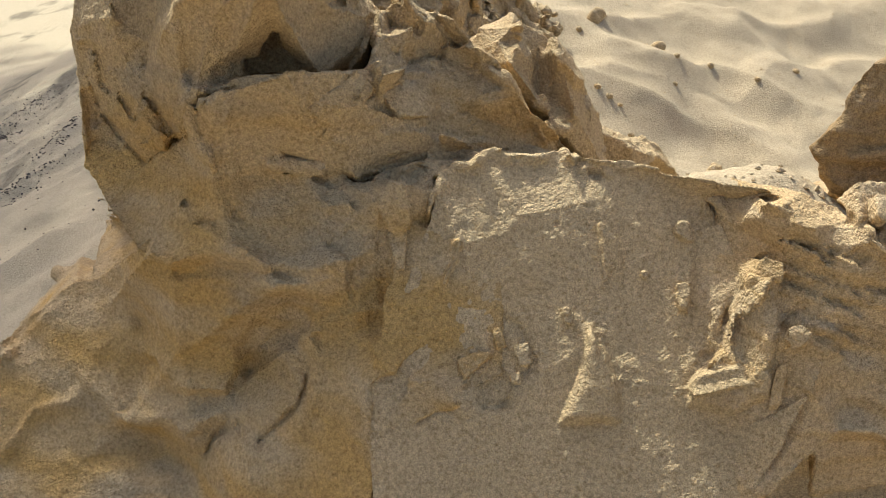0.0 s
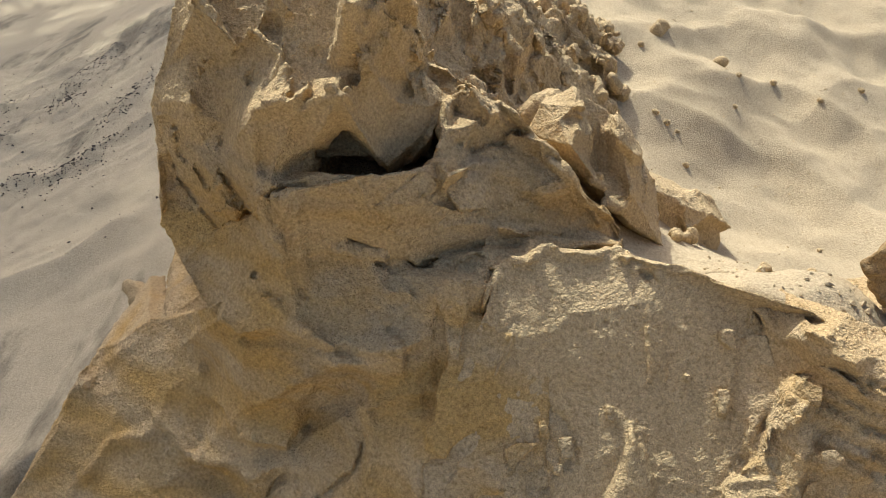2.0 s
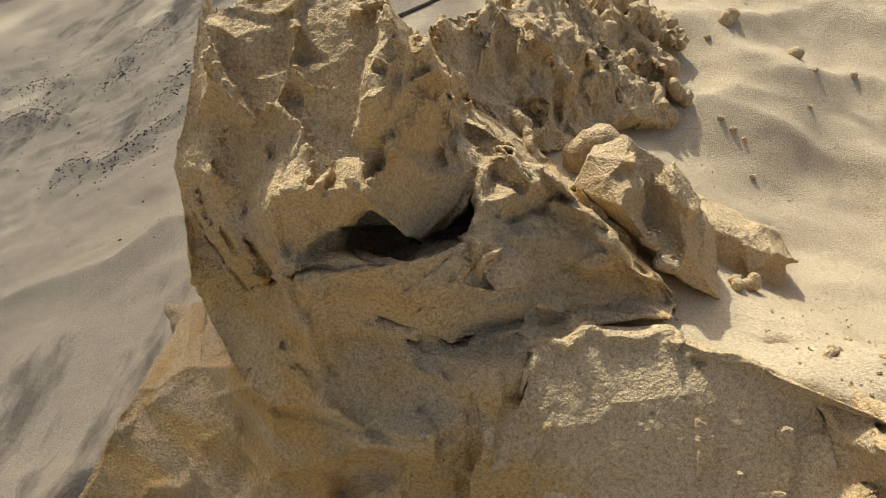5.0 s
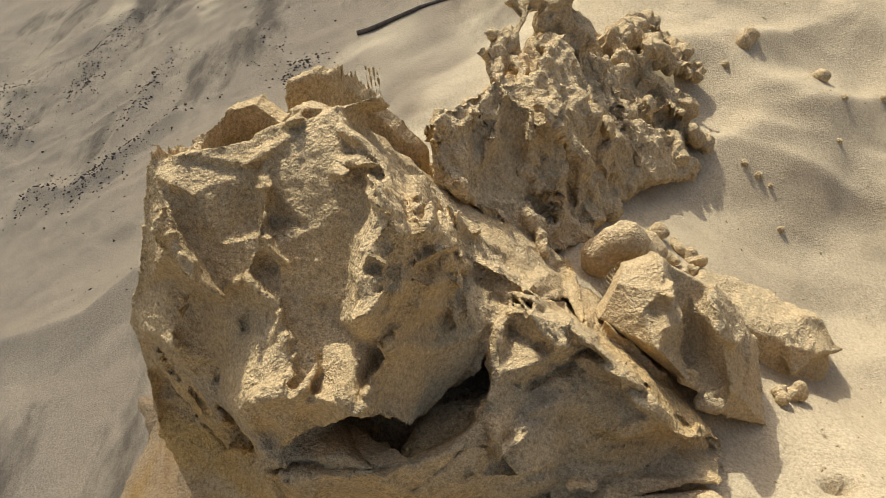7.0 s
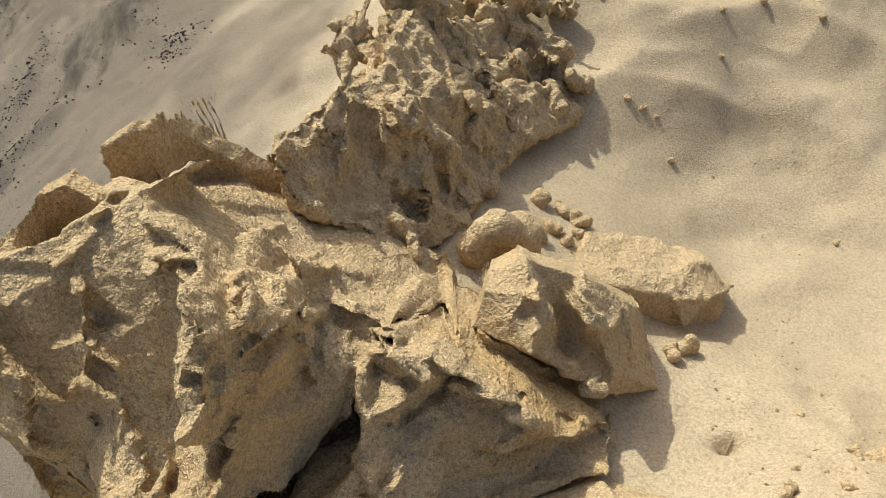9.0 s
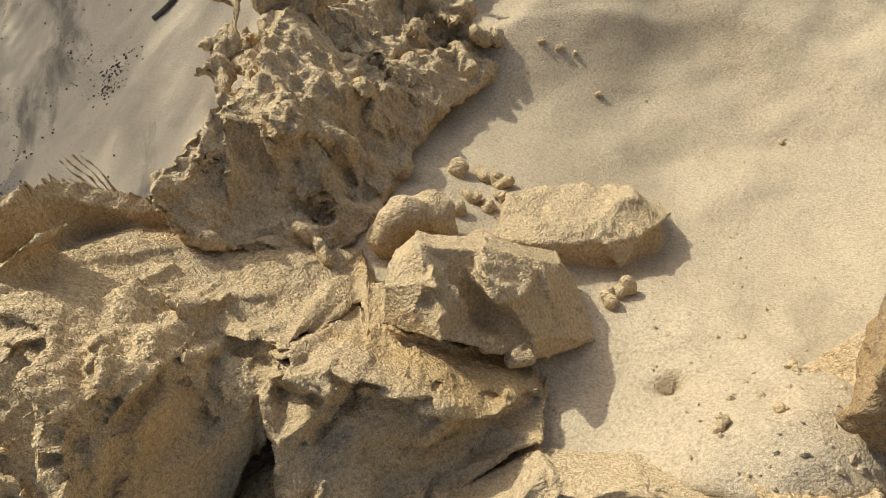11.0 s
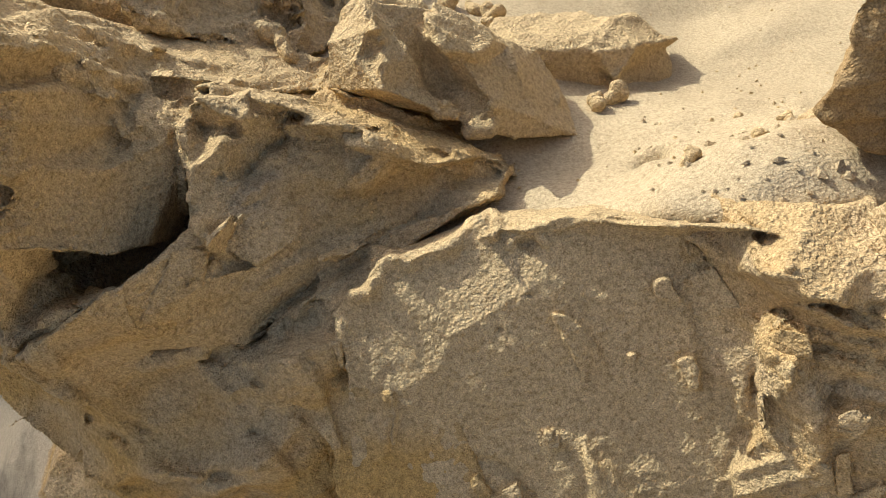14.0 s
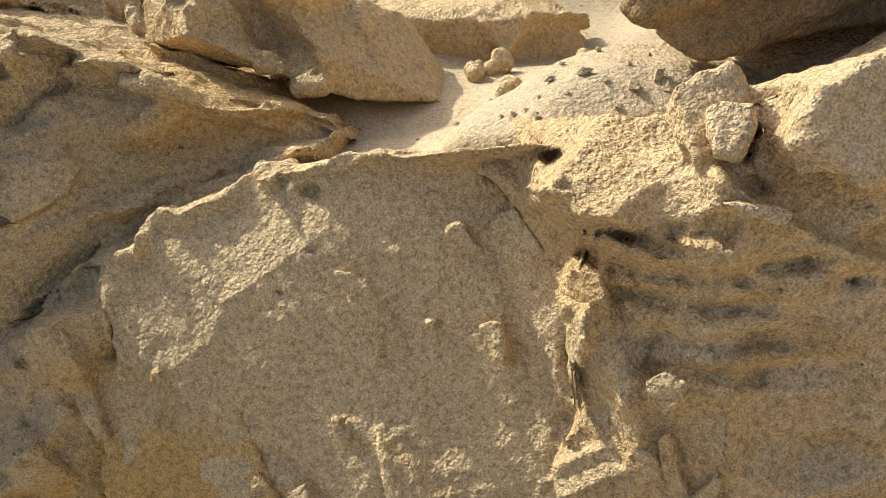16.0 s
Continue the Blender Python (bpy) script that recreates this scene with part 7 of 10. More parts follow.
slab.crest((-0.7, 52.0, 40.2), (-0.2, 52.5, 40.3), (1.9, 51.4, 41.0), (2.1, 53.2, 40.5), (3.1, 53.5, 40.9), (4.2, 52.2, 41.3), (5.2, 52.4, 41.3), (6.7, 52.5, 41.2), (7.7, 55.5, 39.3), (8.6, 56.1, 38.9), (9.3, 52.6, 40.8), (10.4, 51.9, 40.7), (11.3, 52.0, 40.9), (12.5, 51.9, 40.8), (14.6, 50.8, 40.3), (17.0, 49.5, 40.0), (18.3, 48.3, 39.1), face=(0.15, -0.69, 0.71), h=0.45, w=0.7, drop=0.25)
slab.crust((4.2, 52.2, 41.3), (5.2, 52.4, 41.3), (5.6, 52.2, 41.1), (4.8, 51.9, 40.9), face=(0.23, -0.69, 0.69), h=-0.3, edge=0.5)
slab.crust((9.5, 51.7, 40.6), (10.7, 51.8, 40.8), (11.2, 51.0, 40.5), (10.2, 50.8, 40.1), face=(0.10, -0.68, 0.72), h=-0.35, edge=0.6)
slab.crust((8.6, 56.0, 39.0), (9.3, 52.8, 40.8), (8.9, 51.8, 40.8), (7.8, 52.3, 41.0), face=(0.14, -0.70, 0.70), h=0.3, edge=0.3)
slab.crust((7.5, 48.9, 38.4), (7.9, 48.8, 38.3), (7.7, 48.6, 38.0), (7.4, 48.7, 38.1), face=(0.17, -0.62, 0.77), h=-0.35, edge=0.15)
slab.crust((9.4, 49.5, 39.1), (9.8, 49.5, 39.0), (9.7, 49.3, 38.9), (9.3, 49.4, 39.0), face=(0.12, -0.64, 0.76), h=-0.35, edge=0.15)
slab.crest((1.0, 48.0, 37.2), (0.6, 47.2, 35.9), (-0.3, 46.2, 34.7), face=(0.32, -0.54, 0.78), h=0.4, w=0.5, drop=0.25)
slab.crest((-0.7, 51.7, 39.9), (-0.5, 50.2, 39.7), (0.2, 49.2, 38.5), (0.8, 48.1, 37.2), face=(0.34, -0.61, 0.72), h=0.25, w=0.5, drop=0.4)
slab.crest((11.2, 48.2, 37.3), (11.6, 47.5, 36.1), (11.6, 46.6, 34.8), face=(0.07, -0.58, 0.81), h=0.25, w=0.9, drop=0.35)
slab.crest((15.9, 48.4, 37.8), (16.2, 47.6, 36.8), (16.2, 46.6, 35.3), (15.9, 45.9, 34.4), face=(-0.04, -0.57, 0.82), h=0.3, w=0.5, drop=0.5)
slab.crest((18.1, 44.8, 34.9), (18.5, 43.4, 33.7), (18.9, 42.0, 32.1), (19.3, 40.7, 31.0), face=(-0.10, -0.46, 0.88), h=-0.35, w=0.8, drop=0.5)
slab.crust((9.3, 44.8, 32.9), (10.3, 43.6, 31.5), (11.3, 42.0, 29.4), (11.4, 40.7, 27.8), (7.2, 40.6, 27.6), (8.3, 42.4, 29.9), face=(-0.17, -0.72, 0.67), h=0.8, edge=0.8)
slab.crust((18.1, 43.9, 34.1), (19.1, 44.9, 36.2), (20.5, 43.5, 36.9), (20.7, 42.4, 35.5), (20.5, 40.8, 33.2), (19.9, 40.0, 30.5), (18.2, 40.5, 28.8), (15.5, 41.4, 28.7), (15.9, 42.6, 30.2), (17.8, 42.9, 32.1), face=(-0.33, -0.71, 0.62), h=0.6, edge=0.6)
slab.crest((1.3, 44.8, 32.9), (2.1, 44.2, 32.0), (2.9, 43.6, 31.3), face=(-0.05, -0.76, 0.65), h=0.3, w=0.5, drop=0.5)
slab.crest((3.2, 45.1, 33.3), (4.8, 44.5, 32.4), (5.6, 43.3, 30.9), (4.9, 42.4, 29.8), face=(-0.09, -0.75, 0.65), h=-0.3, w=0.5, drop=0.5)
slab.crest((-1.3, 42.6, 30.2), (-0.1, 42.2, 29.6), (1.1, 41.4, 28.4), (1.5, 40.9, 27.9), face=(-0.01, -0.72, 0.70), h=0.4, w=0.5, drop=0.8)
slab.crust((1.8, 42.5, 29.9), (3.3, 43.3, 30.9), (4.5, 42.4, 29.7), (4.2, 41.3, 28.2), (2.2, 41.1, 28.2), face=(-0.07, -0.72, 0.69), h=-0.4, edge=0.5)
slab.rod((2.6, 52.0, 41.4), (3.1, 53.4, 40.9), 0.25, 0.4, k=0.2)
slab.rod((3.1, 53.4, 40.9), (4.2, 52.1, 41.2), 0.25, 0.4, k=0.2)
slab.rod((5.2, 52.3, 41.2), (6.7, 52.4, 41.2), 0.3, 0.45, k=0.2)
slab.rod((6.7, 52.4, 41.2), (7.9, 54.2, 40.3), 0.3, 0.45, k=0.2)
slab.rod((8.3, 53.1, 41.2), (8.8, 54.5, 40.0), 0.5, 0.35, k=0.2)
slab.rod((8.8, 54.5, 40.0), (9.3, 52.5, 40.7), 0.5, 0.35, k=0.2)
slab.rod((9.5, 51.6, 40.6), (9.9, 52.0, 40.7), 0.3, 0.3, k=0.2)
slab.rod((9.9, 52.0, 40.7), (10.8, 51.8, 40.9), 0.3, 0.3, k=0.2)
slab.rod((10.8, 51.8, 40.9), (11.2, 51.0, 40.5), 0.3, 0.3, k=0.2)
front_face_part = part_of(solid("front_face", slab, SAND_PALE, label="smooth grainy sand face with a ragged crest", waves=((0.03, 0.0012), (0.007, 0.0007), (0.0036, 0.0008)), scallop=0.0003), outcrop)

ledge = Solid((13, 34, 16), (48, 62, 46), CELL * 1.2, seed=6, warp=0.003)
ledge.sunk = (0.6, 2.2, -1.8)
ledge.block((21, 43.5, 37), (46, 43.5, 38), (21, 41.5, 18), (46, 41.5, 18), (21, 52, 37), (46, 54, 38), (21, 52, 18), (46, 54, 18), k=0.6)
ledge.block((20, 43.4, 38.6), (22.5, 42.4, 39.2), (40, 42.6, 38.8), (21, 42, 36), (40, 41.6, 36), (20, 47, 38.6), (40, 47, 39), (20, 47, 35), (40, 47, 35), k=0.4)
ledge.block((24, 46, 38), (30, 46, 38), (19, 54, 37), (32, 56, 40), (44, 46, 38), (44, 58, 40), (22, 44, 30), (44, 44, 30), (22, 42, 20), (44, 42, 20), (18, 54, 30), (19, 43, 24))
ledge.sunk = (1.2, 0.8, -0.8)
ledge.block((24.8, 43.5, 41.2), (28.5, 45.5, 40.4), (27.2, 41.2, 38.2), (23.1, 42.2, 39.6), (40, 44, 39.5), (40, 41.5, 38), (24.8, 46.5, 39.5), (40, 50, 40), (26, 45, 36), (40, 46, 34), k=0.3)
ledge.block((24.3, 40.8, 34.7), (22.4, 42.2, 37), (22.1, 39, 31.8), (27, 41.6, 37.4), (30, 40.5, 31), (40, 42, 37), (40, 40, 24), (22, 38.3, 24), (24, 46, 30), (40, 46, 30), k=0.4)
ledge.sunk, ledge.back, ledge.blend = (0, 0, 0), (0, 2.6, -2.4), 0.2
ledge.facet((21.5, 42.7, 40.5), (21.8, 42.4, 39.3), (20.3, 44.2, 38.4))
ledge.facet((20, 43.2, 36.2), (19.1, 43.6, 34.3), (19.8, 42.3, 33.8))
ledge.facet((19.1, 43.6, 34.3), (19.8, 42.3, 33.8), (16.9, 43.7, 31.2), (18, 44, 33.2))
ledge.facet((20.1, 40.2, 31.5), (20.8, 40.8, 34.2), (20.9, 40.8, 34.3), (22.8, 40.2, 33.6))
ledge.facet((20.1, 40.2, 31.5), (22.8, 40.2, 33.6), (21.9, 38.9, 31.6))
ledge.facet((22.8, 40.2, 33.6), (25.1, 40.6, 30.1), (21.9, 38.9, 31.6))
ledge.facet((22.6, 42.1, 38.8), (23.6, 41.3, 36.1), (21.9, 41.8, 35.8))
ledge.facet((23.6, 41.3, 36.1), (22.8, 40.2, 33.6), (21.9, 41.8, 35.8))
ledge.facet((20.3, 44.2, 38.4), (21.5, 42.7, 40.5), (21.5, 42.7, 40.7), (20.6, 43.1, 40.8))
ledge.facet((19.6, 45.7, 38.6), (20.3, 44.2, 38.4), (20.6, 43.1, 40.8))
ledge.facet((20.3, 44.2, 38.4), (19.3, 44.3, 36.3), (19, 45.2, 36.2))
ledge.facet((21.8, 42.4, 39.3), (20.3, 44.2, 38.4), (20.4, 43.3, 37))
ledge.facet((20.3, 44.2, 38.4), (19.3, 44.3, 36.3), (20, 43.2, 36.2), (20.4, 43.3, 37))
ledge.facet((22.8, 40.2, 33.6), (21.9, 41.8, 35.8), (20.9, 40.8, 34.3))
ledge.facet((19.5, 45.7, 40.5), (19.7, 44.1, 41.3), (20.3, 44.4, 41.5))
ledge.facet((18.2, 47.8, 38.4), (18.7, 47.5, 38.9), (17.6, 48.4, 38))
ledge.facet((18.2, 47.8, 38.4), (18.7, 47.5, 38.9), (18.6, 47.3, 38.6))
ledge.facet((18.6, 47.3, 38.6), (19.6, 45.7, 38.6), (19.8, 44.5, 40.1), (19.7, 44.1, 41.3))
ledge.facet((19.5, 45.7, 40.5), (18.7, 47.5, 38.9), (18.6, 47.3, 38.6))
ledge.facet((19.5, 45.7, 40.5), (19.7, 44.1, 41.3), (18.6, 47.3, 38.6))
ledge.facet((19.6, 45.7, 38.6), (20.6, 43.1, 40.8), (19.8, 44.5, 40.1))
ledge.facet((20.6, 43.1, 40.8), (20.3, 44.4, 41.5), (19.8, 44.5, 40.1))
ledge.facet((19.7, 44.1, 41.3), (20.3, 44.4, 41.5), (19.8, 44.5, 40.1))
ledge.facet((21.8, 42.4, 39.3), (21.5, 42.7, 40.5), (21.5, 42.7, 40.7), (23.3, 44.1, 40.2))
ledge.facet((21.8, 42.4, 39.3), (22.6, 42.1, 38.8), (23.3, 44.1, 40.2))
ledge.facet((24.1, 43.8, 40.1), (22.6, 42.1, 38.8), (23.3, 44.1, 40.2))
ledge.facet((21.5, 42.7, 40.7), (23.3, 44.1, 40.2), (23, 44.7, 40.3))
ledge.facet((24.7, 42.6, 40.8), (25.7, 42.1, 39.3), (25.1, 47.6, 39.6))
ledge.facet((24.1, 43.8, 40.1), (23.3, 44.1, 40.2), (23, 44.7, 40.3), (25.1, 47.6, 39.6))
ledge.facet((24.1, 43.8, 40.1), (24.7, 42.6, 40.8), (25.1, 47.6, 39.6))
ledge.facet((23.3, 46.4, 40.3), (23.5, 47, 40.4), (25.1, 47.6, 39.6))
ledge.facet((25.1, 47.6, 39.6), (23.3, 46.4, 40.3), (21.1, 44.3, 41.1), (23, 44.7, 40.3))
ledge.facet((24.1, 43.8, 40.1), (24.7, 42.6, 40.8), (24.3, 41.9, 39.2))
ledge.facet((24.1, 43.8, 40.1), (22.6, 42.1, 38.8), (24.3, 41.9, 39.2))
ledge.facet((24.7, 42.6, 40.8), (25.7, 42.1, 39.3), (24.3, 41.9, 39.2))
ledge.facet((22.6, 42.1, 38.8), (23.6, 41.3, 36.1), (24.7, 41.4, 36.9), (24.3, 41.9, 39.2))
ledge.facet((21.4, 45.7, 41.3), (20.3, 44.4, 41.5), (20.6, 45.9, 41.3))
ledge.facet((19.5, 45.7, 40.5), (20.3, 44.4, 41.5), (20.6, 45.9, 41.3))
ledge.facet((19.5, 45.7, 40.5), (18.7, 47.5, 38.9), (19.1, 50, 40.5))
ledge.facet((19.5, 45.7, 40.5), (20.6, 45.9, 41.3), (19.1, 50, 40.5))
ledge.facet((23.3, 46.4, 40.3), (21.4, 45.7, 41.3), (22.5, 47.6, 40.9))
ledge.facet((23.3, 46.4, 40.3), (23.5, 47, 40.4), (22.5, 47.6, 40.9))
ledge.facet((23.5, 47, 40.4), (25.1, 47.6, 39.6), (22.5, 47.6, 40.9))
ledge.facet((21.4, 45.7, 41.3), (20.6, 45.9, 41.3), (19.1, 50, 40.5), (22.5, 47.6, 40.9))
ledge.facet((23.6, 41.3, 36.1), (25.9, 41.5, 32.8), (24.7, 41.4, 36.9))
ledge.facet((25.9, 41.5, 32.8), (26.8, 41.2, 36.1), (24.7, 41.4, 36.9))
ledge.facet((25.7, 42.1, 39.3), (26.8, 41.2, 36.1), (24.7, 41.4, 36.9))
ledge.facet((25.7, 42.1, 39.3), (24.3, 41.9, 39.2), (24.7, 41.4, 36.9))
ledge.facet((21.8, 42.4, 39.3), (22.6, 42.1, 38.8), (21.5, 42.4, 37.4))
ledge.facet((22.6, 42.1, 38.8), (21.9, 41.8, 35.8), (21.5, 42.4, 37.4))
ledge.facet((20, 43.2, 36.2), (21.9, 41.8, 35.8), (21.5, 42.4, 37.4))
ledge.facet((20, 43.2, 36.2), (20.4, 43.3, 37), (21.5, 42.4, 37.4))
ledge.facet((21.8, 42.4, 39.3), (20.4, 43.3, 37), (21.5, 42.4, 37.4))
ledge.facet((20, 43.2, 36.2), (19.8, 42.3, 33.8), (20.6, 41.8, 34.1))
ledge.facet((20, 43.2, 36.2), (21.9, 41.8, 35.8), (20.6, 41.8, 34.1))
ledge.facet((19.8, 42.3, 33.8), (20.8, 40.8, 34.2), (20.9, 40.8, 34.3), (20.6, 41.8, 34.1))
ledge.facet((21.9, 41.8, 35.8), (20.9, 40.8, 34.3), (20.6, 41.8, 34.1))
ledge.facet((23.6, 41.3, 36.1), (22.8, 40.2, 33.6), (23.9, 40.4, 34.2))
ledge.facet((23.6, 41.3, 36.1), (25.9, 41.5, 32.8), (23.9, 40.4, 34.2))
ledge.facet((25.9, 41.5, 32.8), (25.1, 40.6, 30.1), (23.9, 40.4, 34.2))
ledge.facet((22.8, 40.2, 33.6), (25.1, 40.6, 30.1), (23.9, 40.4, 34.2))
ledge.facet((20.8, 40.8, 34.2), (20.1, 40.2, 31.5), (19.6, 40.6, 31))
ledge.facet((19.3, 44.3, 36.3), (20, 43.2, 36.2), (18.9, 43.9, 35.4))
ledge.facet((20, 43.2, 36.2), (19.1, 43.6, 34.3), (18.9, 43.9, 35.4))
ledge.facet((19.1, 43.6, 34.3), (18, 44, 33.2), (18.9, 43.9, 35.4))
ledge.facet((18, 44, 33.2), (19, 45.2, 36.2), (19.3, 44.3, 36.3), (18.9, 43.9, 35.4))
ledge.facet((19.6, 45.7, 38.6), (20.3, 44.2, 38.4), (19.2, 46, 36.4))
ledge.facet((20.3, 44.2, 38.4), (19, 45.2, 36.2), (19.2, 46, 36.4))
ledge.facet((19.6, 45.7, 38.6), (18.6, 47.3, 38.6), (18.2, 47.8, 38.4), (19.2, 46, 36.4))
ledge.facet((18.2, 47.8, 38.4), (17.6, 48.4, 38), (19.2, 46, 36.4))
ledge.facet((20.6, 43.1, 40.8), (20.3, 44.4, 41.5), (21.1, 44.3, 41.1))
ledge.facet((21.4, 45.7, 41.3), (20.3, 44.4, 41.5), (21.1, 44.3, 41.1))
ledge.facet((20.6, 43.1, 40.8), (21.5, 42.7, 40.7), (21.1, 44.3, 41.1))
ledge.facet((23.3, 46.4, 40.3), (21.4, 45.7, 41.3), (21.1, 44.3, 41.1))
ledge.facet((21.5, 42.7, 40.7), (23, 44.7, 40.3), (21.1, 44.3, 41.1))
ledge.facet((26.8, 41.2, 36.1), (25.7, 42.1, 39.3), (31.2, 40.7, 34.1), (28.2, 41, 35.3))
ledge.facet((25.9, 41.5, 32.8), (25.1, 40.6, 30.1), (26.5, 38.5, 28.7), (27.5, 39.9, 32.4))
ledge.facet((25.9, 41.5, 32.8), (26.8, 41.2, 36.1), (27.5, 39.9, 32.4))
ledge.facet((26.8, 41.2, 36.1), (28.2, 41, 35.3), (27.5, 39.9, 32.4))
ledge.facet((25.1, 40.6, 30.1), (21.9, 38.9, 31.6), (23.9, 38.5, 28.8))
ledge.facet((25.1, 40.6, 30.1), (26.5, 38.5, 28.7), (23.9, 38.5, 28.8))
ledge.facet((21.9, 38.9, 31.6), (20.1, 40.2, 31.5), (18.1, 40.3, 27.4), (21.5, 38.4, 29))
ledge.facet((21.9, 38.9, 31.6), (23.9, 38.5, 28.8), (21.5, 38.4, 29))
ledge.facet((28.2, 41, 35.3), (27.5, 39.9, 32.4), (29.7, 38.1, 27), (31.2, 40.7, 34.1))
ledge.facet((27.5, 39.9, 32.4), (26.5, 38.5, 28.7), (29.7, 38.1, 27))
ledge.facet((20.1, 40.2, 31.5), (19.6, 40.6, 31), (18.1, 40.3, 27.4))
ledge.facet((23.9, 38.5, 28.8), (21.5, 38.4, 29), (18.4, 37.2, 23.5))
ledge.facet((21.5, 38.4, 29), (18.1, 40.3, 27.4), (18.4, 37.2, 23.5))
ledge.facet((18.7, 47.5, 38.9), (17.6, 48.4, 38), (17.1, 49.6, 39.7))
ledge.facet((18.7, 47.5, 38.9), (19.1, 50, 40.5), (17.1, 49.6, 39.7))
ledge.facet((16.9, 43.7, 31.2), (18, 44, 33.2), (19, 45.2, 36.2), (16.4, 48.3, 37.7))
ledge.facet((17.6, 48.4, 38), (19.2, 46, 36.4), (16.4, 48.3, 37.7))
ledge.facet((19, 45.2, 36.2), (19.2, 46, 36.4), (16.4, 48.3, 37.7))
ledge.facet((17.6, 48.4, 38), (17.1, 49.6, 39.7), (16.4, 48.3, 37.7))
ledge.facet((19.8, 42.3, 33.8), (20.8, 40.8, 34.2), (18.7, 41.4, 31.1))
ledge.facet((20.8, 40.8, 34.2), (19.6, 40.6, 31), (18.7, 41.4, 31.1))
ledge.facet((19.8, 42.3, 33.8), (16.9, 43.7, 31.2), (18.7, 41.4, 31.1))
ledge.facet((19.6, 40.6, 31), (18.1, 40.3, 27.4), (18.7, 41.4, 31.1))
ledge.facet((16.9, 43.7, 31.2), (18.1, 40.3, 27.4), (18.7, 41.4, 31.1))
ledge.block((24.2, 43.4, 41), (26.3, 44, 41), (24.6, 45, 42.8), (26.4, 45.4, 42.6), (24, 46, 41), (26.8, 46, 40.8), k=0.3)
ledge.block((26.6, 42.4, 40), (30, 42, 39), (28, 43, 42.2), (31, 44, 41.8), (27.4, 46, 41), (33, 46, 39), k=0.3)
ledge.settle()
ledge.crest((21.3, 43.3, 39.6), (22.3, 42.4, 39.1), (23.0, 42.1, 38.6), face=(0.01, -0.73, 0.68), h=-0.5, w=0.3, drop=0.3)
ledge.crest((25.0, 41.6, 37.6), (26.0, 41.4, 37.5), (26.9, 41.1, 37.6), face=(-0.13, -0.67, 0.73), h=-0.5, w=0.35, drop=0.35)
ledge.crest((27.2, 40.9, 36.7), (28.1, 40.4, 36.8), face=(-0.19, -0.63, 0.75), h=-0.6, w=0.3, drop=0.3)
ledge.crest((19.8, 44.8, 38.1), (21.1, 43.7, 37.4), (23.5, 41.8, 37.5), (25.9, 41.4, 36.7), face=(-0.01, -0.70, 0.71), h=-0.4, w=0.5, drop=0.5)
ledge.crest((20.5, 43.7, 36.5), (23.3, 41.8, 36.4), (25.6, 41.1, 36.0), face=(-0.03, -0.67, 0.74), h=-0.4, w=0.5, drop=0.5)
ledge.crest((19.9, 42.7, 35.4), (23.7, 41.1, 35.1), (26.1, 40.4, 34.9), face=(-0.03, -0.63, 0.77), h=-0.4, w=0.5, drop=0.5)
ledge.crest((20.6, 42.0, 34.7), (23.3, 40.5, 34.5), (26.5, 39.6, 34.1), face=(-0.04, -0.60, 0.79), h=-0.4, w=0.6, drop=0.6)
ledge.crust((20.5, 43.5, 40.2), (21.8, 43.1, 39.8), (23.5, 42.3, 39.7), (25.3, 43.4, 39.1), (25.3, 42.3, 38.6), (24.6, 41.8, 38.2), (22.3, 42.5, 39.2), (20.2, 44.3, 38.9), face=(-0.02, -0.74, 0.67), h=-0.35, edge=0.8)
ledge.crust((26.6, 45.4, 40.0), (26.8, 44.7, 40.1), (25.8, 44.3, 39.3), (25.6, 44.5, 39.4), face=(-0.14, -0.77, 0.63), h=-1.1, edge=0.4)
ledge.crust((19.8, 46.4, 41.2), (20.7, 46.1, 41.4), (20.8, 46.0, 41.1), (19.9, 46.0, 40.6), face=(0.08, -0.81, 0.57), h=-1, edge=0.3)
ledge.crust((25.7, 44.1, 39.3), (26.1, 43.4, 39.0), (25.7, 43.2, 39.0), (25.5, 43.8, 39.2), face=(-0.12, -0.74, 0.66), h=-0.9, edge=0.3)
ledge.crest((28.9, 41.8, 38.4), (28.5, 42.9, 39.1), (27.7, 43.7, 39.8), (26.4, 44.4, 39.5), face=(-0.20, -0.73, 0.66), h=0.6, w=1.2, drop=0.4)
ledge.crest((17.4, 49.3, 39.5), (17.9, 48.6, 39.1), (17.9, 48.2, 38.3), face=(-0.08, -0.63, 0.77), h=-0.3, w=0.4, drop=0.4)
ledge.crest((18.8, 47.1, 37.9), (18.9, 45.9, 36.6), (19.1, 44.5, 36.2), (19.5, 43.1, 34.7), (19.9, 41.2, 33.0), face=(-0.12, -0.52, 0.85), h=0.3, w=0.8, drop=0.5)
ledge.crest((18.1, 44.8, 34.9), (18.5, 43.4, 33.7), (18.9, 42.0, 32.1), (19.3, 40.7, 31.0), face=(-0.10, -0.46, 0.88), h=-0.35, w=0.8, drop=0.5)
ledge.crest((18.5, 45.1, 35.6), (17.8, 44.2, 33.9), (17.1, 43.7, 31.8), face=(-0.08, -0.50, 0.86), h=0.3, w=0.5, drop=0.5)
ledge.crust((17.3, 49.3, 40.1), (17.9, 48.4, 41.0), (18.3, 48.5, 39.4), (17.9, 48.5, 38.6), (17.4, 49.1, 39.0), face=(-0.08, -0.64, 0.76), h=-0.35, edge=0.25)
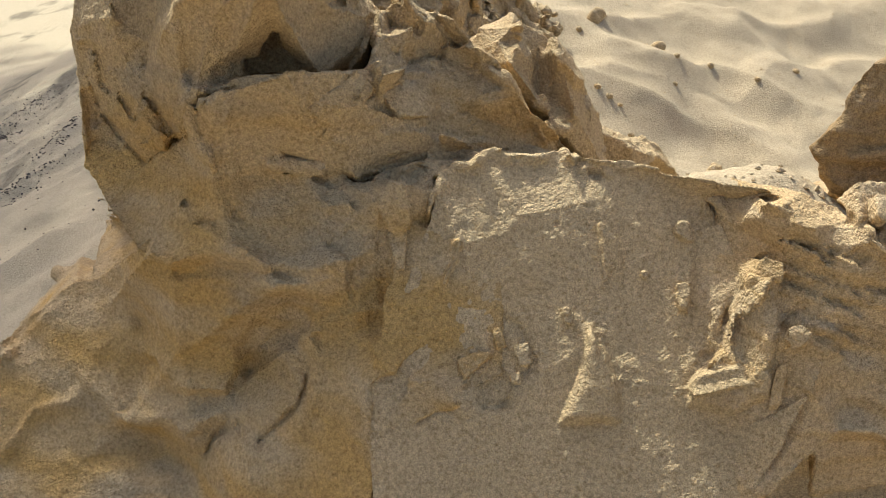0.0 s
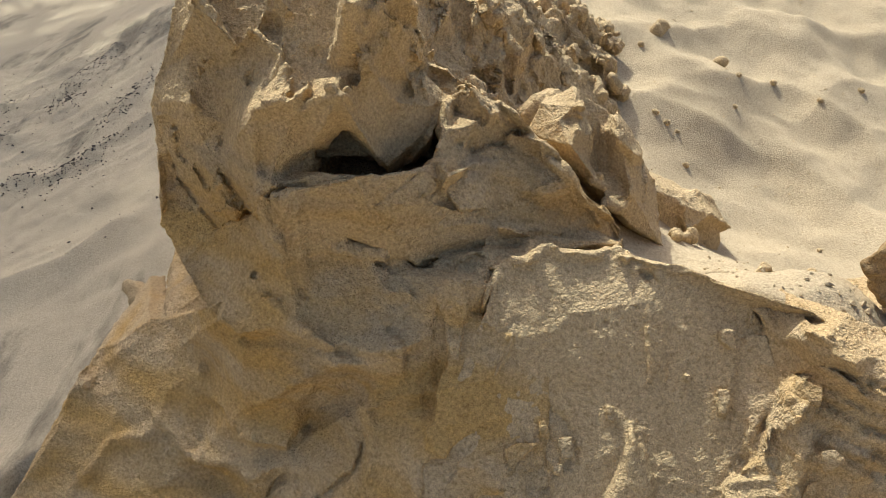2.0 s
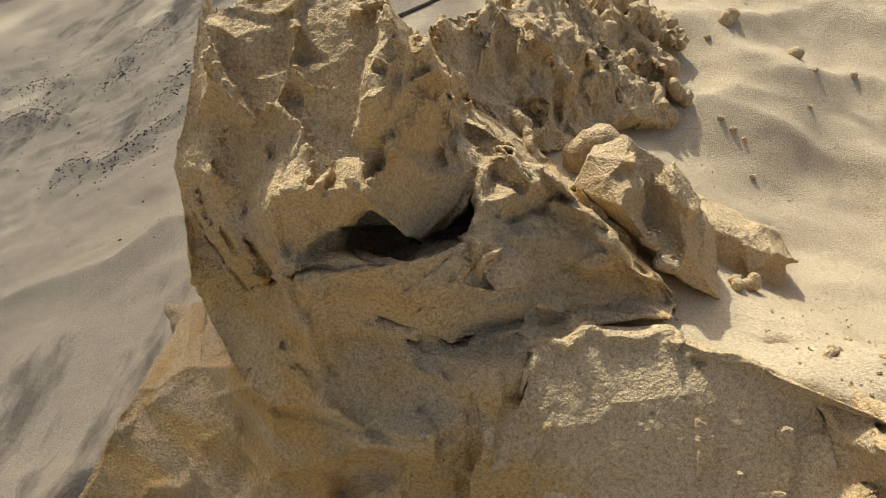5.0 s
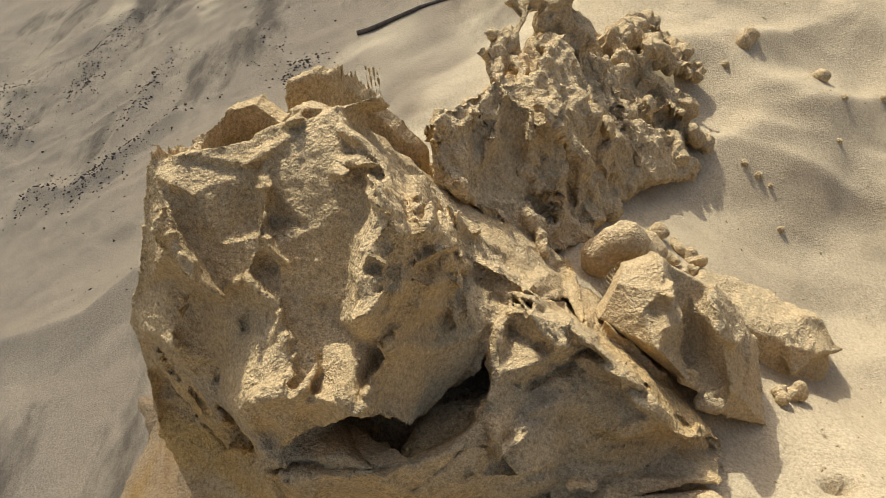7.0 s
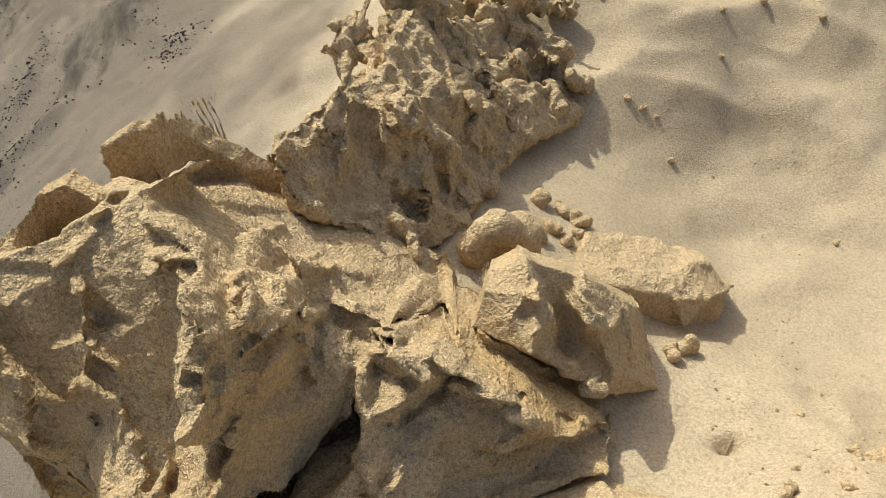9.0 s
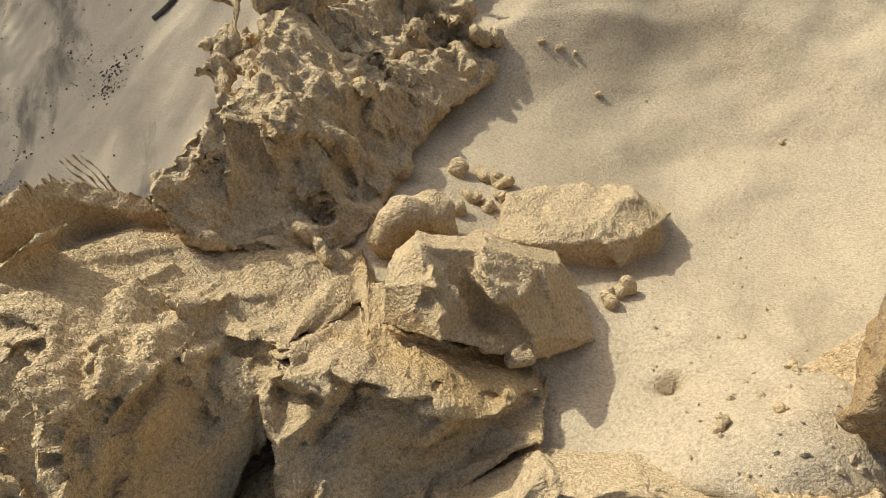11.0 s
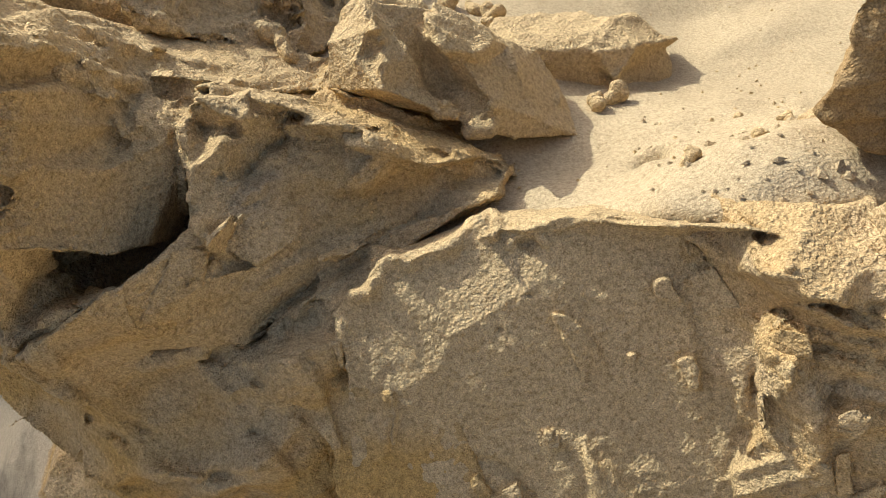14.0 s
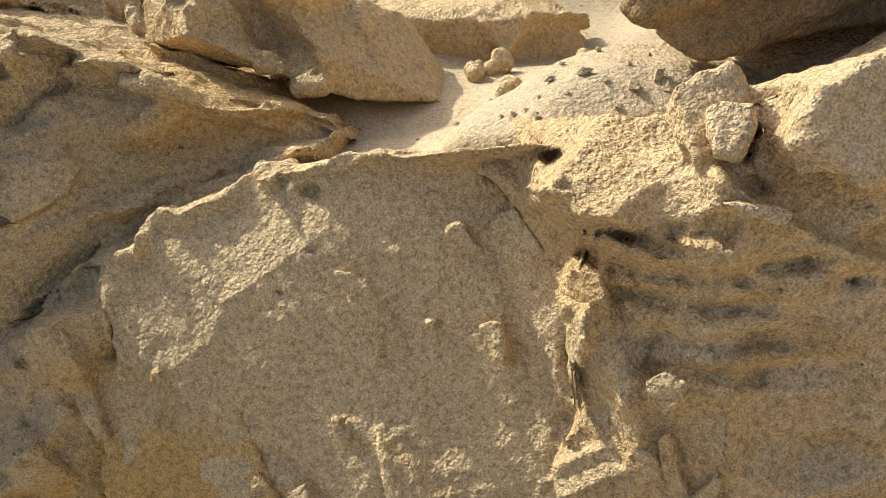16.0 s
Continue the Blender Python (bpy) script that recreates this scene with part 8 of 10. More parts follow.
ledge.crust((18.1, 43.9, 34.1), (19.1, 44.9, 36.2), (20.5, 43.5, 36.9), (20.7, 42.4, 35.5), (20.5, 40.8, 33.2), (19.9, 40.0, 30.5), (18.2, 40.5, 28.8), (15.5, 41.4, 28.7), (15.9, 42.6, 30.2), (17.8, 42.9, 32.1), face=(-0.33, -0.71, 0.62), h=0.6, edge=0.6)
ledge.rod((17.3, 49.4, 39.6), (17.9, 48.8, 39.5), 0.25, 0.4, k=0.2)
ledge.rod((17.9, 48.8, 39.5), (18.3, 48.2, 38.9), 0.25, 0.4, k=0.2)
ledge_part = part_of(solid("ledge", ledge, SAND_LAYERED, scallop=0.0006, strata=0.0016, wear=0.35), outcrop)

chip(front_face_part, (0.09, -0.58, 0.81), 0.56, 41, (10.4, 48.6, 37.8), (11.0, 48.4, 37.5), (11.4, 47.9, 36.9), (11.5, 47.3, 35.9), (11.1, 46.9, 35.2), (10.3, 46.2, 34.4), (10.3, 46.9, 35.4), (10.4, 47.7, 36.7))
chip(front_face_part, (-0.03, -0.61, 0.80), 0.64, 42, (15.2, 48.6, 38.0), (15.9, 48.6, 38.0), (16.3, 47.8, 37.0), (15.8, 47.9, 37.0), (15.1, 48.2, 37.4))
chip(front_face_part, (-0.03, -0.52, 0.85), 0.80, 43, (15.3, 46.1, 34.5), (16.0, 46.0, 34.6), (16.1, 45.5, 33.9), (15.7, 45.0, 33.3), (15.3, 45.1, 33.4), (15.3, 45.6, 33.9))
chip(ledge_part, (-0.14, -0.52, 0.84), 0.96, 44, (18.8, 45.0, 35.9), (19.8, 44.3, 37.3), (20.6, 43.5, 37.4), (20.5, 42.9, 36.4), (19.8, 43.6, 36.4), (18.7, 44.2, 35.3))
chip(ledge_part, (-0.16, -0.43, 0.89), 0.96, 45, (20.6, 41.1, 34.3), (21.3, 41.1, 34.5), (21.8, 40.7, 34.3), (21.4, 40.4, 33.5), (20.5, 40.7, 33.9))
chip(ledge_part, (-0.13, -0.39, 0.91), 0.72, 46, (20.1, 40.6, 31.8), (20.7, 40.4, 32.4), (20.4, 39.7, 30.1), (19.8, 39.9, 29.7))
chip(foot_part, (0.35, -0.60, 0.71), 0.48, 47, (-1.1, 50.4, 39.6), (-0.8, 50.4, 39.4), (-1.0, 49.7, 38.6), (-1.1, 49.5, 37.6), (-1.4, 49.5, 38.3))
chip(front_face_part, (0.03, -0.56, 0.83), 0.56, 48, (13.0, 46.9, 35.2), (13.3, 46.8, 35.1), (13.2, 46.6, 34.8), (13.0, 46.7, 34.9))
chip(front_face_part, (0.15, -0.50, 0.86), 0.48, 49, (7.9, 45.0, 33.4), (8.3, 45.0, 33.3), (8.2, 44.6, 33.0), (7.8, 44.8, 33.0))
chip(foot_part, (-0.08, -0.76, 0.65), 0.4, 50, (3.4, 44.5, 32.6), (4.0, 44.8, 32.7), (4.3, 43.9, 31.6), (3.6, 43.6, 31.5))
chip(front_face_part, (-0.10, -0.74, 0.66), 0.4, 51, (4.6, 43.9, 31.6), (5.6, 44.0, 31.8), (5.8, 43.1, 30.7), (4.8, 43.0, 30.5))
chip(foot_part, (-0.04, -0.74, 0.67), 0.5, 52, (1.0, 43.3, 30.8), (2.1, 43.5, 31.2), (3.0, 43.5, 31.1), (2.1, 42.9, 30.4), (1.4, 42.5, 29.9))
chip(front_face_part, (-0.15, -0.77, 0.63), 0.3, 53, (7.8, 44.9, 33.2), (8.4, 45.0, 33.3), (8.3, 44.5, 32.8), (7.9, 44.6, 32.8))
chip(front_face_part, (-0.10, -0.73, 0.68), 0.3, 54, (4.5, 42.7, 30.2), (5.1, 42.8, 30.2), (5.1, 42.4, 29.7), (4.6, 42.4, 29.7))
chip(ledge_part, (-0.38, -0.70, 0.61), 0.6, 55, (20.5, 41.0, 34.1), (21.6, 41.3, 34.5), (21.8, 40.7, 34.3), (20.9, 40.6, 33.6))
chip(ledge_part, (-0.35, -0.75, 0.56), 0.5, 56, (18.5, 44.9, 35.3), (19.3, 44.9, 36.8), (20.5, 43.5, 36.9), (20.6, 42.8, 36.3), (19.5, 43.6, 35.9))
chip(front_face_part, (-0.27, -0.76, 0.59), 0.5, 57, (15.1, 45.9, 34.3), (15.9, 46.1, 34.6), (16.2, 45.4, 33.8), (15.5, 45.1, 33.4))
chip(foot_part, (0.05, -0.85, 0.53), 0.8, 58, (-4.5, 49.5, 39.6), (-3.6, 49.9, 40.4), (-2.6, 49.4, 40.5), (-2.0, 49.4, 39.3), (-2.2, 48.6, 37.7), (-3.1, 48.7, 36.9), (-4.1, 48.9, 38.1))
chip(foot_part, (0.04, -0.82, 0.57), 0.5, 59, (-3.5, 48.9, 37.2), (-2.2, 48.6, 37.7), (-2.4, 47.6, 36.4), (-2.5, 46.9, 35.5), (-2.9, 46.9, 35.5))
chip(slab_part, (0.56, -0.63, 0.54), 0.35, 60, (-10.9, 51.0, 47.4), (-13.0, 54.7, 45.1), (-8.1, 51.1, 47.5), (-8.9, 50.6, 45.2), (-10.0, 50.5, 45.5), (-10.4, 50.5, 46.4))
chip(slab_part, (0.49, -0.66, 0.57), 0.4, 61, (-5.9, 52.7, 47.1), (-5.0, 53.3, 45.7), (-5.5, 51.9, 45.1), (-6.7, 51.7, 45.4), (-8.2, 50.9, 43.9), (-8.9, 50.6, 45.2))
chip(slab_part, (0.46, -0.65, 0.60), 0.3, 62, (-8.0, 51.1, 43.3), (-7.3, 51.3, 42.7), (-6.1, 51.7, 42.0), (-5.1, 52.1, 42.4), (-4.1, 52.7, 43.3), (-4.6, 53.4, 44.9), (-5.4, 52.0, 44.7), (-6.5, 51.6, 45.1))
chip(slab_part, (0.39, -0.71, 0.58), 0.3, 63, (-4.5, 53.5, 45.3), (-3.8, 53.5, 44.0), (-3.2, 53.0, 43.8), (-1.8, 54.2, 43.4), (-1.2, 54.4, 43.3), (-0.3, 56.1, 43.6), (-2.1, 56.4, 46.0), (-3.4, 55.2, 46.4))
chip(ledge_part, (-0.12, -0.78, 0.61), 0.9, 26, (25.1, 44.2, 41.9), (25.6, 44.2, 42.0), (26.5, 44.2, 41.4), (26.2, 43.4, 41.2), (25.4, 42.8, 40.8), (24.8, 42.9, 41.2), (24.9, 43.7, 41.5))
chip(ledge_part, (-0.13, -0.72, 0.68), 0.5, 27, (24.8, 42.3, 40.2), (26.0, 42.1, 39.7), (26.4, 41.8, 39.3), (26.0, 41.6, 39.1), (25.4, 42.0, 39.6))
chip(ledge_part, (0.09, -0.79, 0.61), 0.5, 28, (19.4, 45.0, 41.2), (20.2, 44.8, 40.8), (20.7, 44.1, 40.8), (20.4, 44.0, 40.4), (19.6, 45.1, 40.4))

# ---- other lumps ----
block_r = Solid((22, 44, 34), (50, 66, 54), CELL * 1.2, seed=7)
block_r.block((27.1, 51.8, 47.9), (26.2, 51.4, 45.4), (25.2, 50.8, 44), (30, 50, 47.6), (40, 49, 49), (44, 60, 50), (33, 58, 47), (27.5, 53, 42), (40, 50, 42), k=0.4)
block_r.block((24.4, 51, 42.6), (25.2, 50.8, 44.2), (25.6, 50, 40.5), (25, 51.5, 41), (40, 49, 44), (40, 50, 36), (31, 58, 44), (30, 56, 36), (46, 56, 44), k=0.3)
block_r.ridge((24.6, 51, 42.3), (30, 49.4, 42.6), (38, 48.6, 43), r=0.6, k=0.4)
lump = thing("sand_stump", (0.3, 0.55, 0.38), "stump of layered brown packed sand beside the ledge", "sand formation")
part_of(solid("body", block_r, SAND_BROWN, strata=0.005), lump)

crag = Solid((-14, 69, 24), (19, 104, 58), 0.0016, seed=8, warp=0.004)
crag.sunk = (0, 3, -2.4)
crag.block((-6, 79, 48), (-4, 90, 47), (0, 84, 42), (-8, 82, 36), (-8, 92, 36), (4, 84, 32), (4, 92, 36), (-2, 78, 40))
crag.sunk, crag.back, crag.blend = (0, 0, 0), (0.3, 4.0, -3.2), 0.25
crag.facet((-4.7, 78.8, 48.7), (-3.4, 78.1, 46.1), (-2.4, 79.2, 48.9))
crag.facet((2, 77, 40.1), (-0.2, 76.5, 42.5), (2.9, 78.9, 40.9))
crag.facet((-0.5, 82.3, 49.8), (1.6, 90.3, 46.9), (3.3, 88, 43.6))
crag.facet((-9.5, 74.4, 53.1), (-9.5, 72.9, 50.7), (-7.7, 74.8, 52.3))
crag.facet((-9.5, 74.4, 53.1), (-7, 76, 52.4), (-7.7, 74.8, 52.3))
crag.facet((-9.5, 72.9, 50.7), (-7.2, 72.8, 48.1), (-7.7, 74.8, 52.3))
crag.facet((-7, 76, 52.4), (-4.7, 78.8, 48.7), (-7.7, 74.8, 52.3))
crag.facet((-9.5, 74.4, 53.1), (-9.5, 72.9, 50.7), (-9.6, 73, 50.2))
crag.facet((-9.5, 72.9, 50.7), (-7.2, 72.8, 48.1), (-9.6, 73, 50.2))
crag.facet((-7.2, 72.8, 48.1), (-2.5, 72.6, 43.1), (-9.6, 73, 50.2))
crag.facet((-6.6, 73, 47.5), (-5.2, 73.8, 45.8), (-3.3, 73.9, 43.8), (-2.5, 72.6, 43.1))
crag.facet((-7.2, 72.8, 48.1), (-2.5, 72.6, 43.1), (-6.6, 73, 47.5))
crag.facet((-9.5, 74.4, 53.1), (-5.3, 82.9, 52.1), (-5.6, 80.7, 52.7))
crag.facet((-9.5, 74.4, 53.1), (-7, 76, 52.4), (-5.6, 80.7, 52.7))
crag.facet((-7, 76, 52.4), (-4.7, 78.8, 48.7), (-5.6, 80.7, 52.7))
crag.facet((-5.3, 82.9, 52.1), (-5.6, 80.7, 52.7), (-3.8, 83, 51.4))
crag.facet((-3.4, 95.7, 48.1), (-0.5, 92.8, 50.4), (-1.9, 87.5, 51.6))
crag.facet((-0.5, 92.8, 50.4), (1.6, 90.3, 46.9), (-1.9, 87.5, 51.6))
crag.facet((-0.5, 82.3, 49.8), (1.6, 90.3, 46.9), (-1.9, 87.5, 51.6))
crag.facet((-3.8, 83, 51.4), (-1.9, 87.5, 51.6), (-1.3, 81, 50.4))
crag.facet((-0.5, 82.3, 49.8), (-1.9, 87.5, 51.6), (-1.3, 81, 50.4))
crag.facet((-4.7, 78.8, 48.7), (-2.4, 79.2, 48.9), (-2.4, 79.9, 49.7))
crag.facet((-4.7, 78.8, 48.7), (-5.6, 80.7, 52.7), (-2.4, 79.9, 49.7))
crag.facet((-5.6, 80.7, 52.7), (-3.8, 83, 51.4), (-2.4, 79.9, 49.7))
crag.facet((-3.8, 83, 51.4), (-1.3, 81, 50.4), (-2.4, 79.9, 49.7))
crag.facet((-3.4, 78.1, 46.1), (-2.4, 79.2, 48.9), (-0.4, 80.4, 47.8))
crag.facet((-3.4, 78.1, 46.1), (-0.9, 77.4, 45.1), (-0.4, 80.4, 47.8))
crag.facet((-0.5, 82.3, 49.8), (-1.3, 81, 50.4), (-0.4, 80.4, 47.8))
crag.facet((-1.3, 81, 50.4), (-2.4, 79.9, 49.7), (-0.4, 80.4, 47.8))
crag.facet((-2.4, 79.2, 48.9), (-2.4, 79.9, 49.7), (-0.4, 80.4, 47.8))
crag.facet((1.2, 81.5, 42.8), (-0.9, 77.4, 45.1), (-0.8, 75.7, 43.4), (-0.2, 76.5, 42.5))
crag.facet((-0.2, 76.5, 42.5), (2.9, 78.9, 40.9), (1.2, 81.5, 42.8))
crag.facet((-0.9, 77.4, 45.1), (-0.4, 80.4, 47.8), (1.2, 81.5, 42.8))
crag.facet((-0.5, 82.3, 49.8), (3.3, 88, 43.6), (2.8, 87.3, 43.2))
crag.facet((-0.5, 82.3, 49.8), (-0.4, 80.4, 47.8), (2.8, 87.3, 43.2))
crag.facet((5.2, 85.8, 37.4), (1.2, 81.5, 42.8), (2.8, 87.3, 43.2))
crag.facet((-0.4, 80.4, 47.8), (1.2, 81.5, 42.8), (2.8, 87.3, 43.2))
crag.facet((1.6, 90.3, 46.9), (3.3, 88, 43.6), (5.3, 92.7, 41.9))
crag.facet((3.3, 88, 43.6), (2.8, 87.3, 43.2), (6.7, 90.9, 40.6))
crag.facet((11.1, 98.4, 36.5), (5.3, 92.7, 41.9), (6.7, 90.9, 40.6))
crag.facet((3.3, 88, 43.6), (5.3, 92.7, 41.9), (6.7, 90.9, 40.6))
crag.facet((11.1, 98.4, 36.5), (5.3, 92.7, 41.9), (11.6, 99.2, 36))
crag.facet((11.1, 98.4, 36.5), (11.6, 99.2, 36), (14.4, 98.6, 32.4))
crag.facet((11.1, 98.4, 36.5), (6.7, 90.9, 40.6), (8.2, 90.3, 37))
crag.facet((5.2, 85.8, 37.4), (2.8, 87.3, 43.2), (8.2, 90.3, 37))
crag.facet((2.8, 87.3, 43.2), (6.7, 90.9, 40.6), (8.2, 90.3, 37))
crag.facet((14.5, 98.7, 31.1), (14.4, 98.6, 32.4), (8.2, 90.3, 37))
crag.facet((11.1, 98.4, 36.5), (14.4, 98.6, 32.4), (8.2, 90.3, 37))
crag.facet((2, 77, 40.1), (2.9, 78.9, 40.9), (4, 81.5, 39.7))
crag.facet((5.2, 85.8, 37.4), (1.2, 81.5, 42.8), (4, 81.5, 39.7))
crag.facet((2.9, 78.9, 40.9), (1.2, 81.5, 42.8), (4, 81.5, 39.7))
crag.facet((2, 77, 40.1), (-0.2, 76.5, 42.5), (-1.8, 72.7, 42.8))
crag.facet((-2.5, 72.6, 43.1), (-1.8, 72.7, 42.8), (-3.3, 73.9, 43.8))
crag.facet((-4.7, 78.8, 48.7), (-7.7, 74.8, 52.3), (-7.2, 72.8, 48.1), (-5.1, 76.7, 47.1))
crag.facet((-5.2, 73.8, 45.8), (-6.6, 73, 47.5), (-7.2, 72.8, 48.1), (-5.1, 76.7, 47.1))
crag.facet((-4.7, 78.8, 48.7), (-3.4, 78.1, 46.1), (-5.1, 76.7, 47.1))
crag.facet((-0.2, 76.5, 42.5), (-1.8, 72.7, 42.8), (-0.8, 75.7, 43.4))
crag.facet((-1.8, 72.7, 42.8), (-3.3, 73.9, 43.8), (-0.8, 75.7, 43.4))
crag.facet((-5.2, 73.8, 45.8), (-3.3, 73.9, 43.8), (-3.4, 76.6, 45.5))
crag.facet((-3.4, 78.1, 46.1), (-0.9, 77.4, 45.1), (-3.4, 76.6, 45.5))
crag.facet((-3.4, 78.1, 46.1), (-5.1, 76.7, 47.1), (-3.4, 76.6, 45.5))
crag.facet((-5.2, 73.8, 45.8), (-5.1, 76.7, 47.1), (-3.4, 76.6, 45.5))
crag.facet((-3.3, 73.9, 43.8), (-0.8, 75.7, 43.4), (-3.4, 76.6, 45.5))
crag.facet((-0.9, 77.4, 45.1), (-0.8, 75.7, 43.4), (-3.4, 76.6, 45.5))
crag.settle()
crag.crust((-2.5, 80.9, 50.7), (-1.6, 83.1, 50.4), (-0.6, 84.9, 48.8), (-0.1, 83.4, 48.0), (-0.5, 80.3, 48.5), (-1.8, 79.5, 48.5), (-2.7, 79.5, 49.4), face=(0.08, -0.78, 0.62), h=0.8, edge=0.5)
crag.crust((2.5, 85.9, 45.9), (3.5, 89.7, 43.5), (4.3, 89.2, 42.6), (4.0, 88.0, 42.5), (2.8, 86.4, 43.6), face=(0.00, -0.78, 0.63), h=0.7, edge=0.4)
crag.crust((2.6, 85.7, 43.1), (3.9, 87.7, 42.4), (4.8, 88.1, 40.4), (5.1, 87.0, 39.0), (3.5, 84.8, 40.6), (2.5, 84.7, 42.1), face=(-0.01, -0.75, 0.66), h=0.6, edge=0.5)
crag.crest((-8.9, 75.1, 53.0), (-9.6, 74.0, 52.1), (-8.3, 72.4, 49.8), (-6.3, 73.1, 47.0), face=(0.21, -0.72, 0.66), h=0.5, w=0.9, drop=0.5)
crag.crest((-6.3, 86.3, 50.8), (-5.2, 80.5, 51.4), (-5.8, 77.4, 50.0), (-6.6, 75.6, 48.0), face=(0.16, -0.77, 0.62), h=0.5, w=0.5, drop=0.9)
crag.crest((-3.6, 82.5, 51.1), (-3.0, 79.7, 49.7), (-3.1, 78.4, 46.9), (-2.2, 77.0, 44.7), (-0.8, 75.0, 43.5), face=(0.10, -0.74, 0.66), h=0.5, w=0.5, drop=0.7)
crag.crest((-0.8, 79.9, 48.0), (0.4, 80.8, 43.5), (1.4, 80.0, 41.1), face=(0.05, -0.73, 0.68), h=-0.5, w=0.6, drop=0.6)
crag.crest((0.3, 81.7, 46.2), (1.7, 81.9, 42.9), (2.9, 82.1, 40.7), face=(0.03, -0.74, 0.67), h=0.5, w=0.5, drop=0.5)
crag.crest((-3.6, 77.7, 46.6), (-2.1, 77.8, 45.6), (-1.0, 76.9, 44.6), (0.5, 77.3, 42.1), face=(0.08, -0.71, 0.69), h=0.45, w=0.5, drop=0.5)
crag.crest((-3.4, 76.3, 45.6), (-1.9, 76.6, 43.8), (-0.8, 75.0, 43.5), face=(0.09, -0.70, 0.71), h=-0.4, w=0.5, drop=0.5)
crag.crest((-3.1, 74.3, 44.6), (-2.4, 73.9, 43.8), (-1.7, 71.9, 43.4), face=(0.10, -0.67, 0.73), h=0.4, w=0.5, drop=0.5)
crag.crest((-7.3, 76.9, 52.2), (-6.1, 77.8, 50.7), face=(0.18, -0.76, 0.63), h=0.4, w=0.5, drop=0.9)
crag.rod((-1.2, 82.1, 50.0), (-1.3, 80.5, 48.9), 1.0, 0.9, k=0.2)
crag.rod((3.2, 87.4, 44.4), (3.4, 87.6, 43.4), 0.7, 0.6, k=0.2)
crag.rod((3.5, 86.4, 42.5), (4.0, 86.7, 40.0), 0.7, 0.9, k=0.2)
crag.rod((7.1, 91.4, 39.2), (6.5, 89.1, 38.9), 0.5, 0.6, k=0.2)
crag.rod((6.5, 89.1, 38.9), (5.9, 87.2, 38.0), 0.5, 0.6, k=0.2)
crag.rod((11.3, 98.9, 36.2), (11.5, 96.4, 35.4), 0.7, 0.8, k=0.2)
crag.rod((13.4, 98.0, 33.4), (12.2, 95.6, 34.1), 0.7, 0.6, k=0.2)
crag.rod((-4.9, 89.2, 49.6), (-3.6, 83.2, 51.1), 0.6, 0.5, k=0.2)
crag.rod((-3.6, 83.2, 51.1), (-3.0, 80.5, 50.0), 0.6, 0.5, k=0.2)
crag.rod((0.3, 81.7, 46.2), (1.3, 81.6, 43.6), 0.45, 0.6, k=0.2)
crag.rod((1.3, 81.6, 43.6), (2.4, 81.6, 41.2), 0.45, 0.6, k=0.2)
crag.rod((-3.2, 77.8, 46.4), (-1.7, 77.4, 45.1), 0.5, 0.4, k=0.2)
crag.rod((-1.7, 77.4, 45.1), (-0.3, 77.3, 42.8), 0.5, 0.4, k=0.2)
crag.rod((1.6, 89.4, 46.8), (1.8, 85.1, 46.6), 0.5, 0.4, k=0.2)
crag.rod((1.8, 85.1, 46.6), (1.1, 83.9, 44.8), 0.5, 0.4, k=0.2)
crag.rod((-0.3, 90.3, 49.8), (0.4, 88.0, 48.5), 0.5, 0.5, k=0.2)
crag.rod((0.4, 88.0, 48.5), (0.7, 85.0, 48.0), 0.5, 0.5, k=0.2)
crag.rod((-6.0, 77.9, 51.1), (-5.6, 78.3, 50.0), 0.4, 0.5, k=0.2)
crag.rod((-5.6, 78.3, 50.0), (-6.2, 77.2, 50.0), 0.4, 0.5, k=0.2)
crag.rod((-3.5, 74.3, 45.0), (-2.6, 73.9, 44.0), 0.4, 0.5, k=0.2)
crag.rod((-2.6, 73.9, 44.0), (-1.8, 72.1, 43.4), 0.4, 0.5, k=0.2)
crag.rod((-2.1, 93.3, 49.6), (-1.1, 88.0, 50.4), 0.4, 0.3, k=0.2)
crag.rod((-1.1, 88.0, 50.4), (-0.6, 85.3, 49.6), 0.4, 0.3, k=0.2)
crag.rod((4.9, 86.0, 37.9), (4.1, 82.0, 39.2), 0.5, 0.4, k=0.2)
crag_thing = thing("sand_crag", (0.02, 0.9, 0.3), "fluted crag of pale packed sand covered in knobs", "sand formation")
part_of(solid("buttress", crag, SAND_PALE, waves=((0.026, 0.0022), (0.012, 0.0014), (0.007, 0.0016), (0.0042, 0.001)), scallop=0.0009, flute=0.0032, wear=0.9), crag_thing)

summit = Solid((-14, 82, 22), (22, 122, 58), 0.0018, seed=18, warp=0.005)
summit.sunk = (0.3, 2.4, -1.6)
summit.block((-4, 90, 47), (-1, 98, 51), (3, 102, 44), (0, 88, 40), (8, 99, 35), (-9, 104, 36), (12, 106, 32), (5, 92, 34), (6, 112, 40), (-6, 112, 36), (-7, 92, 38))
summit.back, summit.blend = (0.5, 4.5, -3), 0.5
summit.facet((-1.3, 81.8, 50.4), (-1.9, 93.5, 50.5), (2, 91.3, 46.4), (-1.5, 80.2, 46.7))
summit.facet((-5.2, 87.7, 50.9), (-2.3, 96, 49.8), (-1.9, 93.5, 50.5), (-1.3, 81.8, 50.4))
summit.facet((-2.3, 96, 49.8), (1.1, 92.6, 49.4), (2, 91.3, 46.4), (-1.9, 93.5, 50.5))
summit.facet((1.1, 92.6, 49.4), (3.5, 97.8, 45.6), (2, 91.3, 46.4))
summit.facet((2, 91.3, 46.4), (3.5, 97.8, 45.6), (6.7, 95.1, 41.9), (4.5, 87.6, 43.5))
